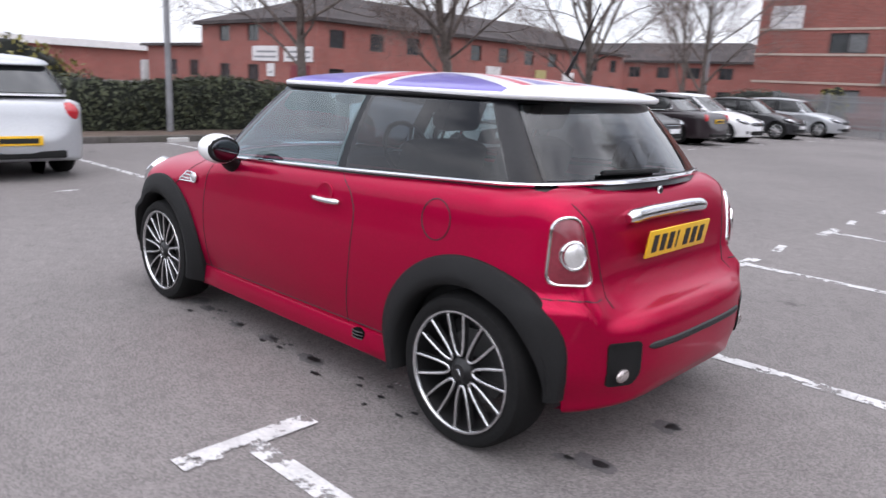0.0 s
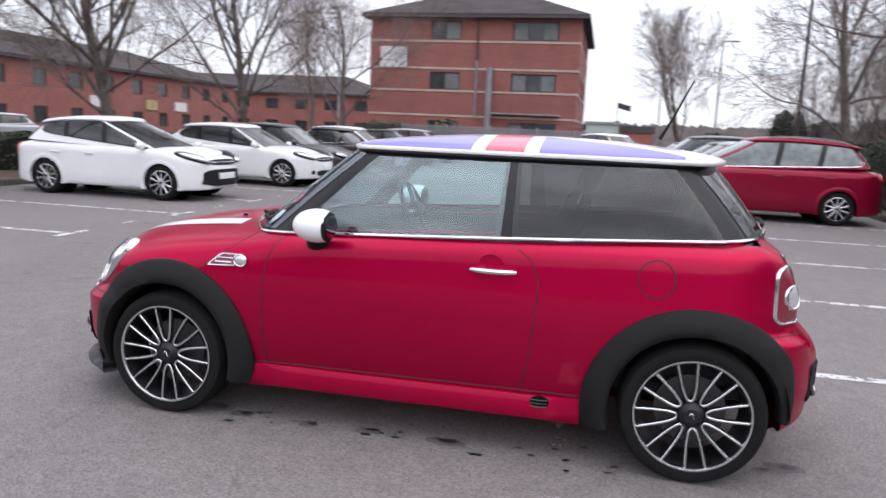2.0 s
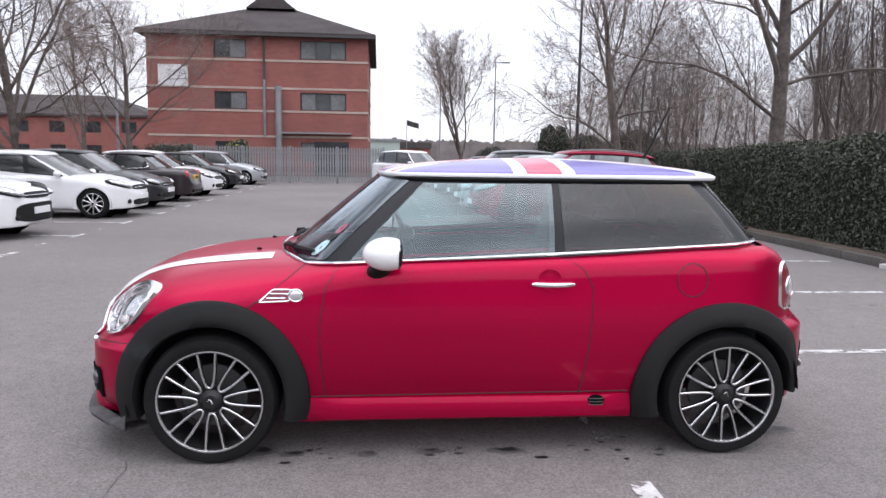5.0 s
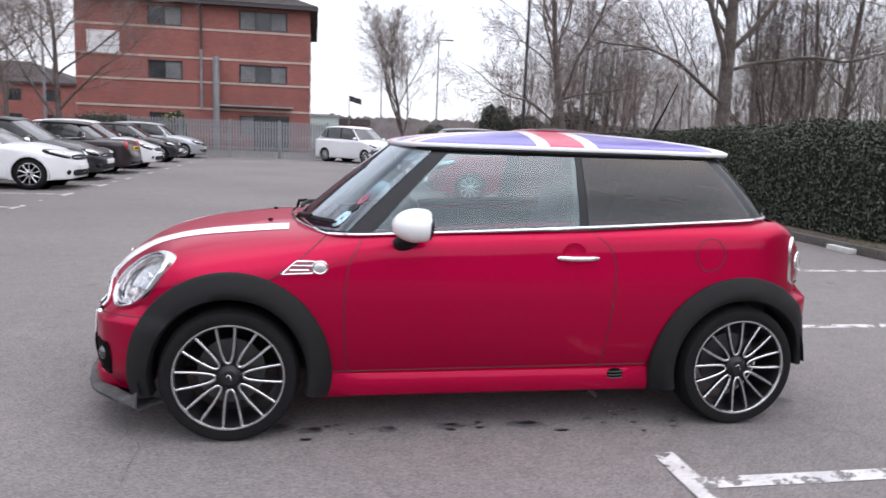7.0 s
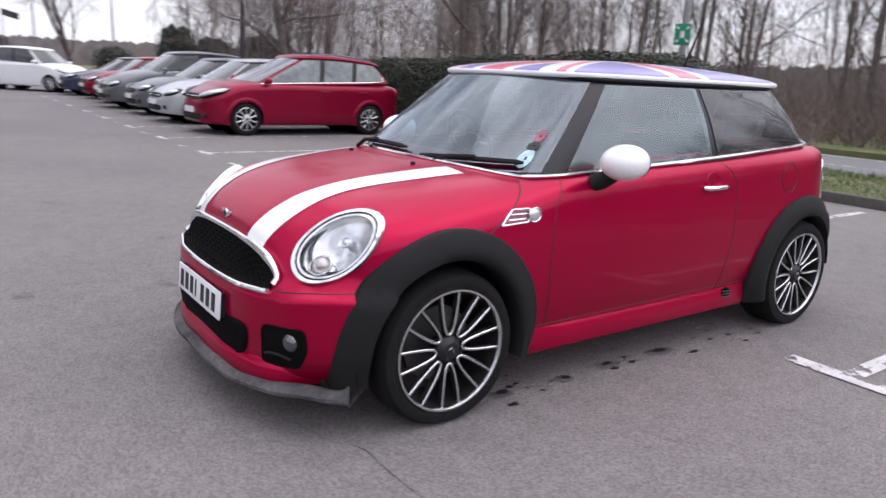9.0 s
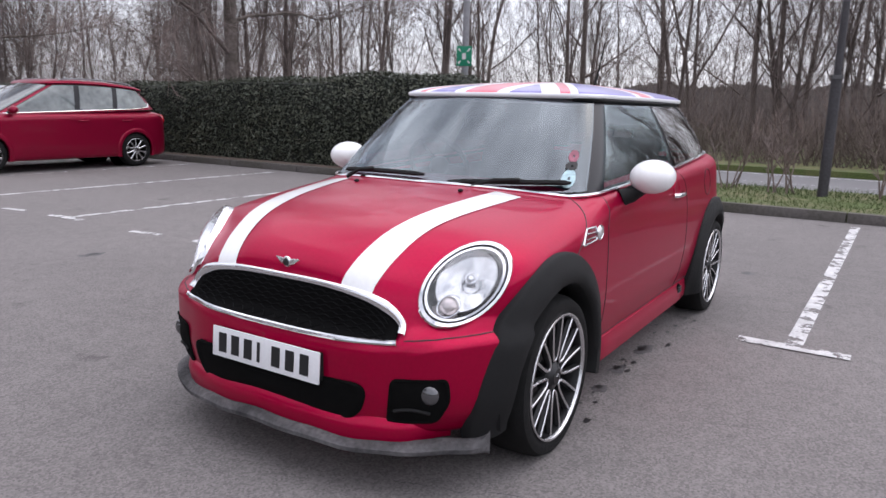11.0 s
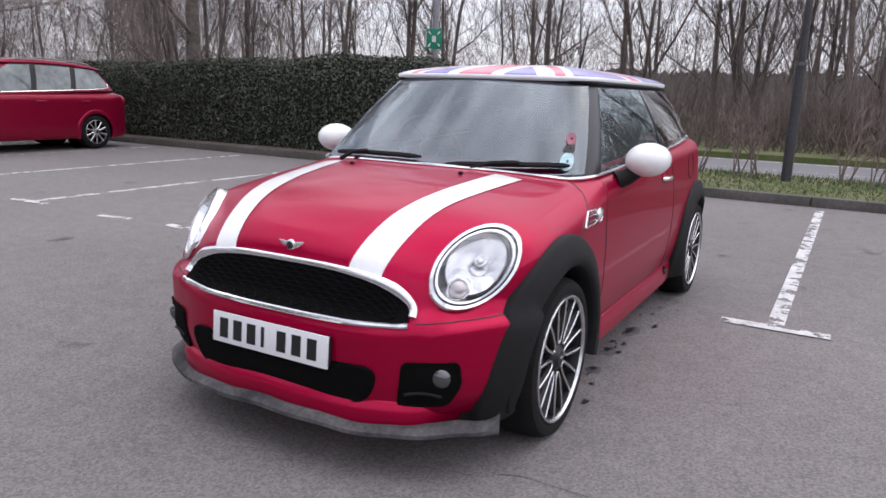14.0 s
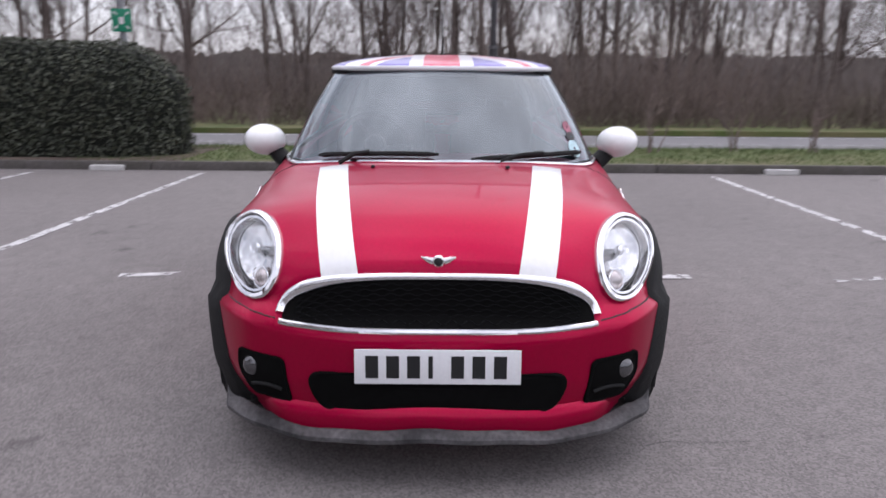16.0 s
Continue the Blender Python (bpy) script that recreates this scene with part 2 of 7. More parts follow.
def ball(c, size, seg=20, rings=12, m=None):
    bm = bmesh.new()
    bmesh.ops.create_uvsphere(bm, u_segments=seg, v_segments=rings, radius=1.0)
    for v in bm.verts:
        v.co = Vector((v.co.x * size[0], v.co.y * size[1], v.co.z * size[2]))
        v.co = (m @ v.co if m is not None else v.co) + Vector(c)
    return bm


def grid_mesh(rows, closed=False):
    """A sheet through rows of points."""
    bm = bmesh.new()
    vr = [[bm.verts.new(p) for p in r] for r in rows]
    n = len(vr[0])
    for a, b in zip(vr, vr[1:]):
        for j in range(n if closed else n - 1):
            bm.faces.new((a[j], a[(j + 1) % n], b[(j + 1) % n], b[j]))
    return bm


# ---- car shells ----
def plan_width(c, x):
    if x > c["fs"]:
        u = min(1.0, (x - c["fs"]) / (c["nose"] - c["fs"]))
        return c["w"] * max(0.0, 1 - u ** c["nf"]) ** (1 / c["nf"])
    if x < c["rs"]:
        u = min(1.0, (c["rs"] - x) / (c["rs"] - c["tail"]))
        return c["w"] * max(0.0, 1 - u ** c["nr"]) ** (1 / c["nr"])
    return c["w"]


def section(c, x, nside, ntop):
    """Half a cross-section of the lower body, from the bottom's middle round the side to the top's middle."""
    w = max(plan_width(c, x), 0.004)
    zt, zs, zb, n = pchip(c["zt"], x), pchip(c["zs"], x), pchip(c["zb"], x), pchip(c["n"], x)
    zs = max(zs, zb + 0.04)
    zt = max(zt, zs + 0.01)
    pts = [(0, zb), (w * 0.5, zb), (max(w - 0.10, w * 0.7), zb), (w * (1 - 0.055), zb + 0.006)]
    for i in range(nside):
        z = zb + 0.02 + (zs - zb - 0.02) * i / nside
        tuck = c["tuck"] * max(0.0, (0.46 - z) / 0.26) ** 2
        pts.append((w * (1 - tuck / c["w"]), z))
    for i in range(ntop + 1):
        a = math.pi / 2 * i / ntop
        y = w * max(0.0, math.cos(a)) ** (2 / n)
        pts.append((0 if i == ntop else y, zs + (zt - zs) * math.sin(a) ** (2 / n)))
    return pts


def stations(c, step, fine):
    xs, x = [], c["tail"] + 0.001
    while x < c["nose"] - 0.001:
        xs.append(x)
        x += fine if (x < c["rs"] - 0.25 or x > c["fs"] + 0.40) else step
    return xs + [c["nose"] - 0.001]


def shell(c, step=0.02, fine=0.009, nside=14, ntop=26):
    """The whole lower body as a closed loft along x."""
    rows = []
    for x in stations(c, step, fine):
        h = section(c, x, nside, ntop)
        rows.append([(x, y, z) for y, z in h] + [(x, -y, z) for y, z in h[-2:0:-1]])
    bm = grid_mesh(rows, closed=True)
    bm.verts.ensure_lookup_table()
    k = len(rows[0])
    bm.faces.new([bm.verts[i] for i in range(k)][::-1])
    bm.faces.new([bm.verts[len(bm.verts) - k + i] for i in range(k)])
    return bm


def catmull(keys, s):
    s = min(max(s, 0.0), len(keys) - 1.0)
    i = min(int(s), len(keys) - 2)
    u = s - i
    p = [Vector(keys[min(max(j, 0), len(keys) - 1)]) for j in (i - 1, i, i + 1, i + 2)]
    if i == 0:
        p[0] = Vector((keys[1][0], -keys[1][1]))
    if i == len(keys) - 2:
        p[3] = Vector((keys[-2][0], -keys[-2][1]))
    return 0.5 * (2 * p[1] + (p[2] - p[0]) * u + (2 * p[0] - 5 * p[1] + 4 * p[2] - p[3]) * u * u + (3 * p[1] - p[0] - 3 * p[2] + p[3]) * u ** 3)


def glasshouse(c, s, v):
    """A point of the cabin's side: s runs from the windscreen's middle round to the rear window's, v from belt to roof."""
    a, b = catmull(c["base"], s), catmull(c["top"], s)
    p = a.lerp(b, v)
    z0 = c["belt"][0] + c["belt"][1] * a.x
    z1 = c["roof_z"] + c["roof_c"] * (1 - min(1.0, abs(b.y) / 0.58) ** 2) - c.get("arc", 0.0) * (b.x - c["mid"]) ** 2
    bulge = 0.018 * 4 * v * (1 - v)
    ang = Vector((p.x - c["mid"], p.y * 1.6)).normalized()
    return Vector((p.x + ang.x * bulge * 0.6, p.y + ang.y * bulge, z0 + (z1 - z0) * v))


def house_patch(c, s0, s1, v0, v1, out=0.0, ns=None, nv=8, side=1, slant=0.0):
    """A sheet of the cabin's side between two places and two heights; slant leans its far edge with height."""
    ns = ns or max(4, int((s1 - s0) * 8))
    mid = Vector((c["mid"], 0, 0.9))
    rows = []
    for i in range(ns + 1):
        r = []
        for j in range(nv + 1):
            v = v0 + (v1 - v0) * j / nv
            u = i / ns
            p = glasshouse(c, s0 + (s1 - s0) * u + slant * u * v, v)
            n = Vector((p.x - mid.x, p.y * 3.0, 0.25)).normalized()
            p = p + n * out
            r.append((p.x, p.y * side, p.z))
        rows.append(r)
    return grid_mesh(rows)


def both(c, s0, s1, v0, v1, out=0.0, nv=8):
    """The same sheet on both sides of the middle, as one."""
    ns = max(4, int((s1 - s0) * 8))
    left = house_patch(c, s0, s1, v0, v1, out, ns, nv, 1)
    right = house_patch(c, s0, s1, v0, v1, out, ns, nv, -1)
    me = bpy.data.meshes.new("tmp")
    right.to_mesh(me)
    right.free()
    left.from_mesh(me)
    bpy.data.meshes.remove(me)
    bmesh.ops.remove_doubles(left, verts=left.verts, dist=0.0005)
    return left


def roof_shell(c, outline, edge_z, crown, rings=14, ns=60, lip=0.042):
    """A domed roof over a half outline, closed below."""
    cx = c["mid"]
    ol = [catmull(outline, (len(outline) - 1) * i / ns) for i in range(ns + 1)]
    full = [Vector((p.x, p.y)) for p in ol] + [Vector((p.x, -p.y)) for p in ol[-2:0:-1]]
    rows = []
    arc = c.get("arc", 0.0)
    for k, dz in ((0.965, -0.012), (0.99, -0.016), (1.0, -0.006)):
        rows.append([(cx + (p.x - cx) * k, p.y * k, edge_z + dz - arc * ((p.x - cx) * k) ** 2) for p in full])
    for r in range(rings):
        k = 1 - (r / rings) ** 1.35
        lift = lip * (1 - k ** 16) ** 0.75 + crown * (1 - k * k)
        rows.append([(cx + (p.x - cx) * k, p.y * k, edge_z + 0.006 + lift - arc * ((p.x - cx) * k) ** 2) for p in full])
    bm = grid_mesh(rows, closed=True)
    bm.verts.ensure_lookup_table()
    k = len(full)
    bm.faces.new([bm.verts[len(bm.verts) - k + i] for i in range(k)])
    bm.faces.new([bm.verts[i] for i in range(k)][::-1])
    return bm


# ---- the red hatchback ----
HUB = 1.2335
HATCH = dict(
    nose=1.946, tail=-1.825, fs=1.25, rs=-1.15, w=0.802, nf=2.42, nr=3.0, tuck=0.03, mid=-0.45,
    zt=[(-1.825, 0.40), (-1.818, 0.50), (-1.80, 0.565), (-1.77, 0.595), (-1.716, 0.612), (-1.706, 0.66), (-1.690, 0.80), (-1.655, 0.95), (-1.60, 1.012), (-1.50, 1.040), (-1.2, 1.046), (-0.5, 1.032), (0.6, 0.982),
        (0.85, 0.958), (1.08, 0.945), (1.30, 0.922), (1.45, 0.897), (1.61, 0.855), (1.72, 0.80), (1.79, 0.74), (1.822, 0.69), (1.834, 0.60), (1.85, 0.553), (1.90, 0.538), (1.932, 0.505), (1.944, 0.44), (1.946, 0.40)],
    zs=[(-1.825, 0.36), (-1.79, 0.48), (-1.72, 0.52), (-1.69, 0.64), (-1.655, 0.76), (-1.60, 0.85), (-1.5, 0.89), (-0.5, 0.86), (0.5, 0.83), (0.85, 0.78), (1.08, 0.74),
        (1.30, 0.72), (1.45, 0.70), (1.61, 0.645), (1.72, 0.57), (1.79, 0.52), (1.836, 0.49), (1.90, 0.47), (1.93, 0.44), (1.946, 0.38)],
    zb=[(-1.825, 0.32), (-1.78, 0.25), (-1.6, 0.215), (-1.2, 0.20), (1.4, 0.20), (1.8, 0.215), (1.915, 0.235), (1.946, 0.30)],
    n=[(-1.825, 3.0), (-1.73, 3.5), (-1.70, 6.0), (-1.60, 6.0), (-1.35, 4.5), (-0.5, 4.2), (0.6, 3.6), (0.9, 2.9), (1.3, 2.5), (1.6, 2.7), (1.8, 2.8), (1.968, 3.0)],
    base=[(0.98, 0), (0.935, 0.36), (0.83, 0.60), (0.70, 0.695), (0.45, 0.722), (-0.40, 0.735), (-1.17, 0.70), (-1.34, 0.662), (-1.445, 0.57), (-1.53, 0.30), (-1.555, 0)],
    top=[(0.44, 0), (0.415, 0.282), (0.355, 0.461), (0.27, 0.528), (0.12, 0.547), (-0.40, 0.562), (-0.98, 0.545), (-1.105, 0.526), (-1.19, 0.47), (-1.27, 0.263), (-1.295, 0)],
    belt=(0.962, -0.050), roof_z=1.335, roof_c=0.022)

car = empty("hatchback_car", "small red hatchback with white bonnet stripes and flag-painted roof", "car")
full = shell(HATCH, 0.016, 0.009, 34, 30)


def ramp(a, b, x):
    u = min(max((x - a) / (b - a), 0.0), 1.0)
    return u * u * (3 - 2 * u)


BARREL = [(0.20, -0.062), (0.30, -0.036), (0.42, -0.012), (0.55, 0.0), (0.62, 0.0), (0.72, -0.007), (0.82, -0.020), (0.92, -0.032), (1.0, -0.042)]


def sculpt(p):
    """The sides' barrel curve, the drawn-in tail and the bumpers that stand proud below their seams."""
    x, y, z = p
    tuck = pchip(BARREL, z) * ramp(0.30, 0.60, abs(y))
    if z < 0.55:                      # no tuck below the bumpers
        tuck *= 1 - 0.85 * ramp(1.30, 1.50, abs(x))
    y *= 1 + tuck
    px, py = 0.0, 0.0
    if x > 1.30:
        seam_z = 0.560 - 0.022 * ramp(0.72, 0.50, abs(y))
        d = 0.017 * ramp(seam_z + 0.004, seam_z - 0.016, z) * ramp(0.24, 0.36, z) * ramp(1.34, 1.50, x) * ramp(0.18, 0.45, abs(y))
        k = Vector((max(x - 1.25, 0.01) / 0.70, y / 0.80)).normalized()
        px, py = k.x * d, k.y * d
        square = ramp(seam_z + 0.004, seam_z - 0.03, z) * ramp(0.20, 0.30, z) * ramp(1.42, 1.58, x) * ramp(1.88, 1.76, x)
        py += math.copysign(0.020 * square, y)        # the bumper's fuller corners
        px += 0.008 * square
        px -= 0.045 * ramp(0.22, 0.58, abs(y)) * ramp(seam_z, seam_z + 0.05, z) * ramp(1.45, 1.72, x)   # wings drawn back over the bumper
    elif x < -1.10:
        seam_z = 0.654 - 0.016 * ramp(0.52, 0.40, abs(y))
        low = ramp(seam_z + 0.004, seam_z - 0.030, z)
        px = 0.062 * ramp(-1.15, -1.58, x) * (1 - low) + 0.020 * ramp(-1.50, -1.74, x) * low
        d = 0.022 * low * ramp(0.26, 0.40, z) * ramp(-1.42, -1.56, x)
        k = Vector((min(x + 1.15, -0.01) / 0.67, y / 0.80)).normalized()
        px, py = px + k.x * d, k.y * d
    x += px
    if x > 1.80:                      # blunt nose
        x = 1.80 + (x - 1.80) * 0.80
    return Vector((x, y + py, z))


for v in full.verts:
    v.co = sculpt(v.co)
full.normal_update()
SKIN = BVHTree.FromBMesh(full)


def on_skin(p, d, fallback=None):
    """Where a ray from p along d meets the red body, and the normal there."""
    hit, nor, _, _ = SKIN.ray_cast(Vector(p), Vector(d).normalized())
    if hit is None:
        return Vector(fallback if fallback is not None else p), -Vector(d).normalized()
    return hit, (-nor if nor.dot(Vector(d)) > 0 else nor)


def side_skin(x, z, side=1, out=0.0):
    p, n = on_skin((x, 2.0 * side, z), (0, -side, 0), (x, 0.8 * side, z))
    return p + Vector((0, side, 0)) * out


def top_skin(x, y, out=0.0):
    p, n = on_skin((x, y, 2.0), (0, 0, -1))
    return p + n * out


def remove(bm, test):
    bmesh.ops.delete(bm, geom=[f for f in bm.faces if test(f.calc_center_median())], context="FACES")


HL_N = Vector((0.72, 0.56, 0.38)).normalized()
HL_C, skin_n = on_skin(Vector((1.625, 0.626, 0.706)) + HL_N * 0.5, -HL_N)
HL_U = Vector((-HL_N.y, HL_N.x, 0)).normalized()
HL_V = Vector((-HL_N.z, 0, HL_N.x)).normalized()
HL_X = Vector((0.84, 0.36, 0.30)).normalized()
HL_A, HL_B, HL_LEAN = 0.114 / HL_U.y, 0.137 / HL_V.z, 0.14


def in_lamp(p):
    q = Vector((p.x, abs(p.y), p.z)) - HL_C
    q -= HL_X * (q.dot(HL_N) / HL_X.dot(HL_N))
    a, b = (q.y / HL_U.y - HL_LEAN * q.z / HL_V.z) / HL_A, q.z / HL_V.z / HL_B
    return p.x > 1.30 and a * a + b * b < 0.80


remove(full, lambda p: (abs(p.y) > 0.50 and min((p.x - HUB) ** 2, (p.x + HUB) ** 2) + (p.z - 0.30) ** 2 < 0.385 ** 2) or
       (abs(p.y) < 0.655 and -1.46 < p.x < 0.74 and p.z > 0.86) or in_lamp(p))
part("body", full, M["red"], car, "glossy red painted body shell", angle=60)

# cabin: black pillars and bands, glass set between them
g = HATCH
part("windscreen", both(g, 0, 2.80, 0.04, 0.965, out=0.003), M["screen_glass"], car, "clear sloping windscreen")
part("rear_window", both(g, 7.75, 10, 0.05, 0.93, out=0.003), M["rear_glass"], car, "dark tinted rear window")
for sd in (1, -1):
    part("door_window", house_patch(g, 3.54, 4.97, 0.03, 0.93, out=0.003, side=sd), M["glass"], car, "clear side window")
    part("quarter_window", house_patch(g, 5.03, 6.75, 0.03, 0.93, out=0.003, side=sd), M["privacy_glass"], car, "dark tinted quarter window")
part("window_base", both(g, 0, 10, -0.08, 0.05, out=-0.002, nv=3), M["black_gloss"], car, "gloss black band under the glass")
part("header_band", both(g, 0, 10, 0.92, 1.02, out=-0.002, nv=3), M["black_gloss"], car, "gloss black band over the glass")
for sd in (1, -1):
    for s0, s1 in ((2.76, 3.58), (4.94, 5.06), (6.65, 7.85)):
        part("pillar", house_patch(g, s0, s1, 0, 1, out=-0.002, side=sd), M["black_gloss"], car, "gloss black window pillar")


# the flag on the roof
def flag_material():
    m = bpy.data.materials.new("roof_flag")
    m.use_nodes = True
    n, l = m.node_tree.nodes, m.node_tree.links
    b = n["Principled BSDF"]
    b.inputs["Roughness"].default_value, b.inputs["Coat Weight"].default_value = 0.3, 0.5
    co, sp = n.new("ShaderNodeTexCoord"), n.new("ShaderNodeSeparateXYZ")
    l.new(co.outputs["Object"], sp.inputs[0])

    def op(kind, a, b2=None, c=None):
        k = n.new("ShaderNodeMath")
        k.operation = kind
        for i, v in enumerate((a, b2, c)):
            if v is None:
                continue
            if isinstance(v, (int, float)):
                k.inputs[i].default_value = v
            else:
                l.new(v, k.inputs[i])
        return k.outputs[0]

    X = op("ADD", sp.outputs["X"], 0.35)
    Y = sp.outputs["Y"]
    ax, ay = op("ABSOLUTE", X), op("ABSOLUTE", Y)
    cross = op("MINIMUM", ax, ay)
    # the diagonals run from corner to corner of a field 0.80 by 0.42
    turn = op("SUBTRACT", op("MULTIPLY", ay, 0.885), op("MULTIPLY", ax, 0.465))
    diag = op("ABSOLUTE", turn)
    quad = op("MULTIPLY", X, Y)
    wside = op("MULTIPLY", turn, op("SIGN", quad))
    border = op("MAXIMUM", op("MAXIMUM", op("SUBTRACT", X, 0.88), op("SUBTRACT", -0.79, X)), op("SUBTRACT", 1.3590, sp.outputs["Z"]))

    def mix(fac, a, bb):
        k = n.new("ShaderNodeMix")
        k.data_type = "RGBA"
        l.new(fac, k.inputs["Factor"])
        for nm, v in (("A", a), ("B", bb)):
            if isinstance(v, tuple):
                k.inputs[nm].default_value = (*v, 1)
            else:
                l.new(v, k.inputs[nm])
        return k.outputs["Result"]

    white, red, blue = (0.78, 0.78, 0.80), (0.62, 0.025, 0.085), (0.135, 0.105, 0.40)
    col = mix(op("LESS_THAN", diag, 0.085), blue, white)
    col = mix(op("MULTIPLY", op("GREATER_THAN", wside, 0.0), op("LESS_THAN", wside, 0.05)), col, red)
    col = mix(op("LESS_THAN", cross, 0.155), col, white)
    col = mix(op("LESS_THAN", cross, 0.09), col, red)
    col = mix(op("GREATER_THAN", border, 0.0), col, white)
    l.new(col, b.inputs["Base Color"])
    return m


M["flag"] = flag_material()
roof_line = [(0.475, 0), (0.45, 0.291), (0.385, 0.475), (0.29, 0.547), (0.12, 0.566), (-0.40, 0.58), (-0.98, 0.569), (-1.14, 0.55), (-1.26, 0.489), (-1.345, 0.273), (-1.37, 0)]
part("roof", roof_shell(HATCH, roof_line, 1.350, 0.066, lip=0.015), M["flag"], car, "roof painted as a red, white and blue flag with white edges", angle=70)


# wheels: eight looped spokes with machined edges
def wheel(x, side, turn):
    hub = new("wheel")
    hub.parent = car
    hub.location = (x, 0.812 * side, 0.302)
    hub.rotation_euler = (0, turn, 0 if side > 0 else math.pi)
    part("tyre", lathe([(0.230, -0.02), (0.244, 0.002), (0.266, 0.010), (0.290, 0.004), (0.303, -0.02), (0.307, -0.05), (0.307, -0.15), (0.303, -0.18), (0.290, -0.20), (0.245, -0.205), (0.230, -0.19)], 64, close=True), M["rubber"], hub, "black rubber tyre")
    part("rim", lathe([(0.245, 0.004), (0.242, 0.010), (0.235, 0.010), (0.230, 0.003), (0.231, -0.02), (0.240, -0.02)], 64, close=True), M["alloy"], hub, "bright machined alloy rim")
    part("rim_barrel", lathe([(0.227, 0.0), (0.222, -0.02), (0.213, -0.06), (0.213, -0.17), (0.230, -0.19), (0.234, -0.02)], 64, close=True), M["dark_metal"], hub, "dark wheel barrel")
    bm = bmesh.new()
    add_lathe(bm, [(0.001, 0.0), (0.030, 0.0), (0.034, -0.005), (0.050, -0.012), (0.060, -0.03), (0.06, -0.06), (0.001, -0.06)], 40)
    part("hub_cap", bm, M["dark_metal"], hub, "black wheel centre")
    part("hub_mark", tube([(-0.010, 0.002, -0.014), (-0.004, 0.003, 0.010), (0.004, 0.003, 0.012), (0.010, 0.002, 0.004)], 0.0026, 6), M["alloy"], hub, "small bright mark on the wheel centre")
    part("brake_disc", lathe([(0.001, -0.10), (0.150, -0.10), (0.150, -0.12), (0.001, -0.12)], 40), M["dark_disc"], hub, "dull steel brake disc")
    for i in range(8):
        a = 2 * math.pi * i / 8
        rot = Matrix.Rotation(-a, 4, "Y")
        loop = []
        for k in range(23):
            u = -1 + 2 * k / 22
            along = abs(u) ** 1.7                    # from the loop's rounded inner end out to the rim
            r, wdt = 0.060 + 0.173 * along, 0.041 * along ** 0.40
            loop.append(rot @ Vector((r, -0.002 - 0.010 * (1 - abs(u)), math.copysign(wdt, u))))
        bm = bmesh.new()
        add_tube(bm, loop, 0.0056, 6, squash=0.6, up=(0, 1, 0))
        edge = part("spoke_edge", bm, M["alloy"], hub, "machined bright spoke edge")
        bm = bmesh.new()
        body = [p + Vector((0, -0.014, 0)) for p in loop]
        add_tube(bm, body, 0.009, 6, squash=1.5, up=(0, 1, 0))
        part("spoke", bm, M["dark_metal"], hub, "black looped spoke")
    return hub


for wx, wt in ((HUB, 0.06), (-HUB, 0.15)):
    for sd in (1, -1):
        wheel(wx, sd, wt)


# black arch mouldings and the wells behind them
def arch(x, side, a0, a1, front):
    rows = []
    n = 44
    for i in range(n + 1):
        a = radians(a0 + (a1 - a0) * i / n)
        r = []
        for k, (rad, out) in enumerate(((0.345, -0.06), (0.347, 0.006), (0.356, 0.026), (0.385, 0.030), (0.410, 0.024), (0.430, 0.018), (0.448, 0.011), (0.458, 0.006), (0.462, 0.0), (0.462, -0.035))):
            if not front:                                       # narrows towards its rear foot
                rad = rad if rad < 0.36 else 0.36 + (rad - 0.36) * (1 - 0.62 * ramp(2.45, 3.15, a))
            rr = rad * (1.0 + (-0.022 if front else 0.012) * math.cos(2 * a))
            ahead = math.cos(a) if front else -math.cos(a)      # towards the car's end
            px, pz = x + rr * math.cos(a), max(0.30 + rr * math.sin(a), 0.185 if front or ahead < 0 else 0.25)
            # flared: level with the tyre at the inner edge, on the body at the outer one
            skin_y = sculpt(Vector((px, plan_width(HATCH, px), pz))).y + 0.010
            f = ramp(0.375, 0.455, rad)
            y = max(0.812 - 0.075 * max(0.0, ahead) ** 1.5, skin_y) * (1 - f) + skin_y * f + out
            r.append((px, y * side, pz))
        rows.append(r)
    part("arch_moulding", grid_mesh(rows), M["black_plastic"], car, "matt black plastic wheel arch moulding", angle=60)
    rows = []
    for i in range(25):
        a = radians(-12 + (204 if front else 190) * i / 24)
        rows.append([(x + 0.39 * math.cos(a), y * side, 0.30 + 0.39 * math.sin(a)) for y in (0.42, 0.60, 0.78)])
    well = grid_mesh([[(r[0][0], r[0][1], r[0][2]), ((r[0][0] + x) / 2, r[0][1], (r[0][2] + 0.24) / 2), (x, r[0][1], 0.24)] for r in rows])
    for a, b in zip(rows, rows[1:]):
        for j in (0, 1):
            well.faces.new([well.verts.new(q) for q in (a[j], b[j], b[j + 1], a[j + 1])])
    part("wheel_well", well, M["black_plastic"], car, "dark wheel well")


for sd in (1, -1):
    arch(HUB, sd, -15, 194, True)
    arch(-HUB, sd, -15, 181, False)


# ---- fittings of the red hatchback ----
def lay(c, n, u, v, pts, out, side=1, flat=0.0, push=None):
    """Lays points of a plane onto the red body along n, then lifts them along push."""
    c, n, u, v = Vector(c), Vector(n).normalized(), Vector(u).normalized(), Vector(v).normalized()
    push = n if push is None else push
    res = []
    for a, b in pts:
        q = c + u * a + v * b
        h, _ = on_skin(q + n * 0.4, -n, q)
        if (h - q).length > 0.16:
            h = q
        h = h.lerp(q, flat) + push * out
        res.append(Vector((h.x, h.y * side, h.z)))
    return res


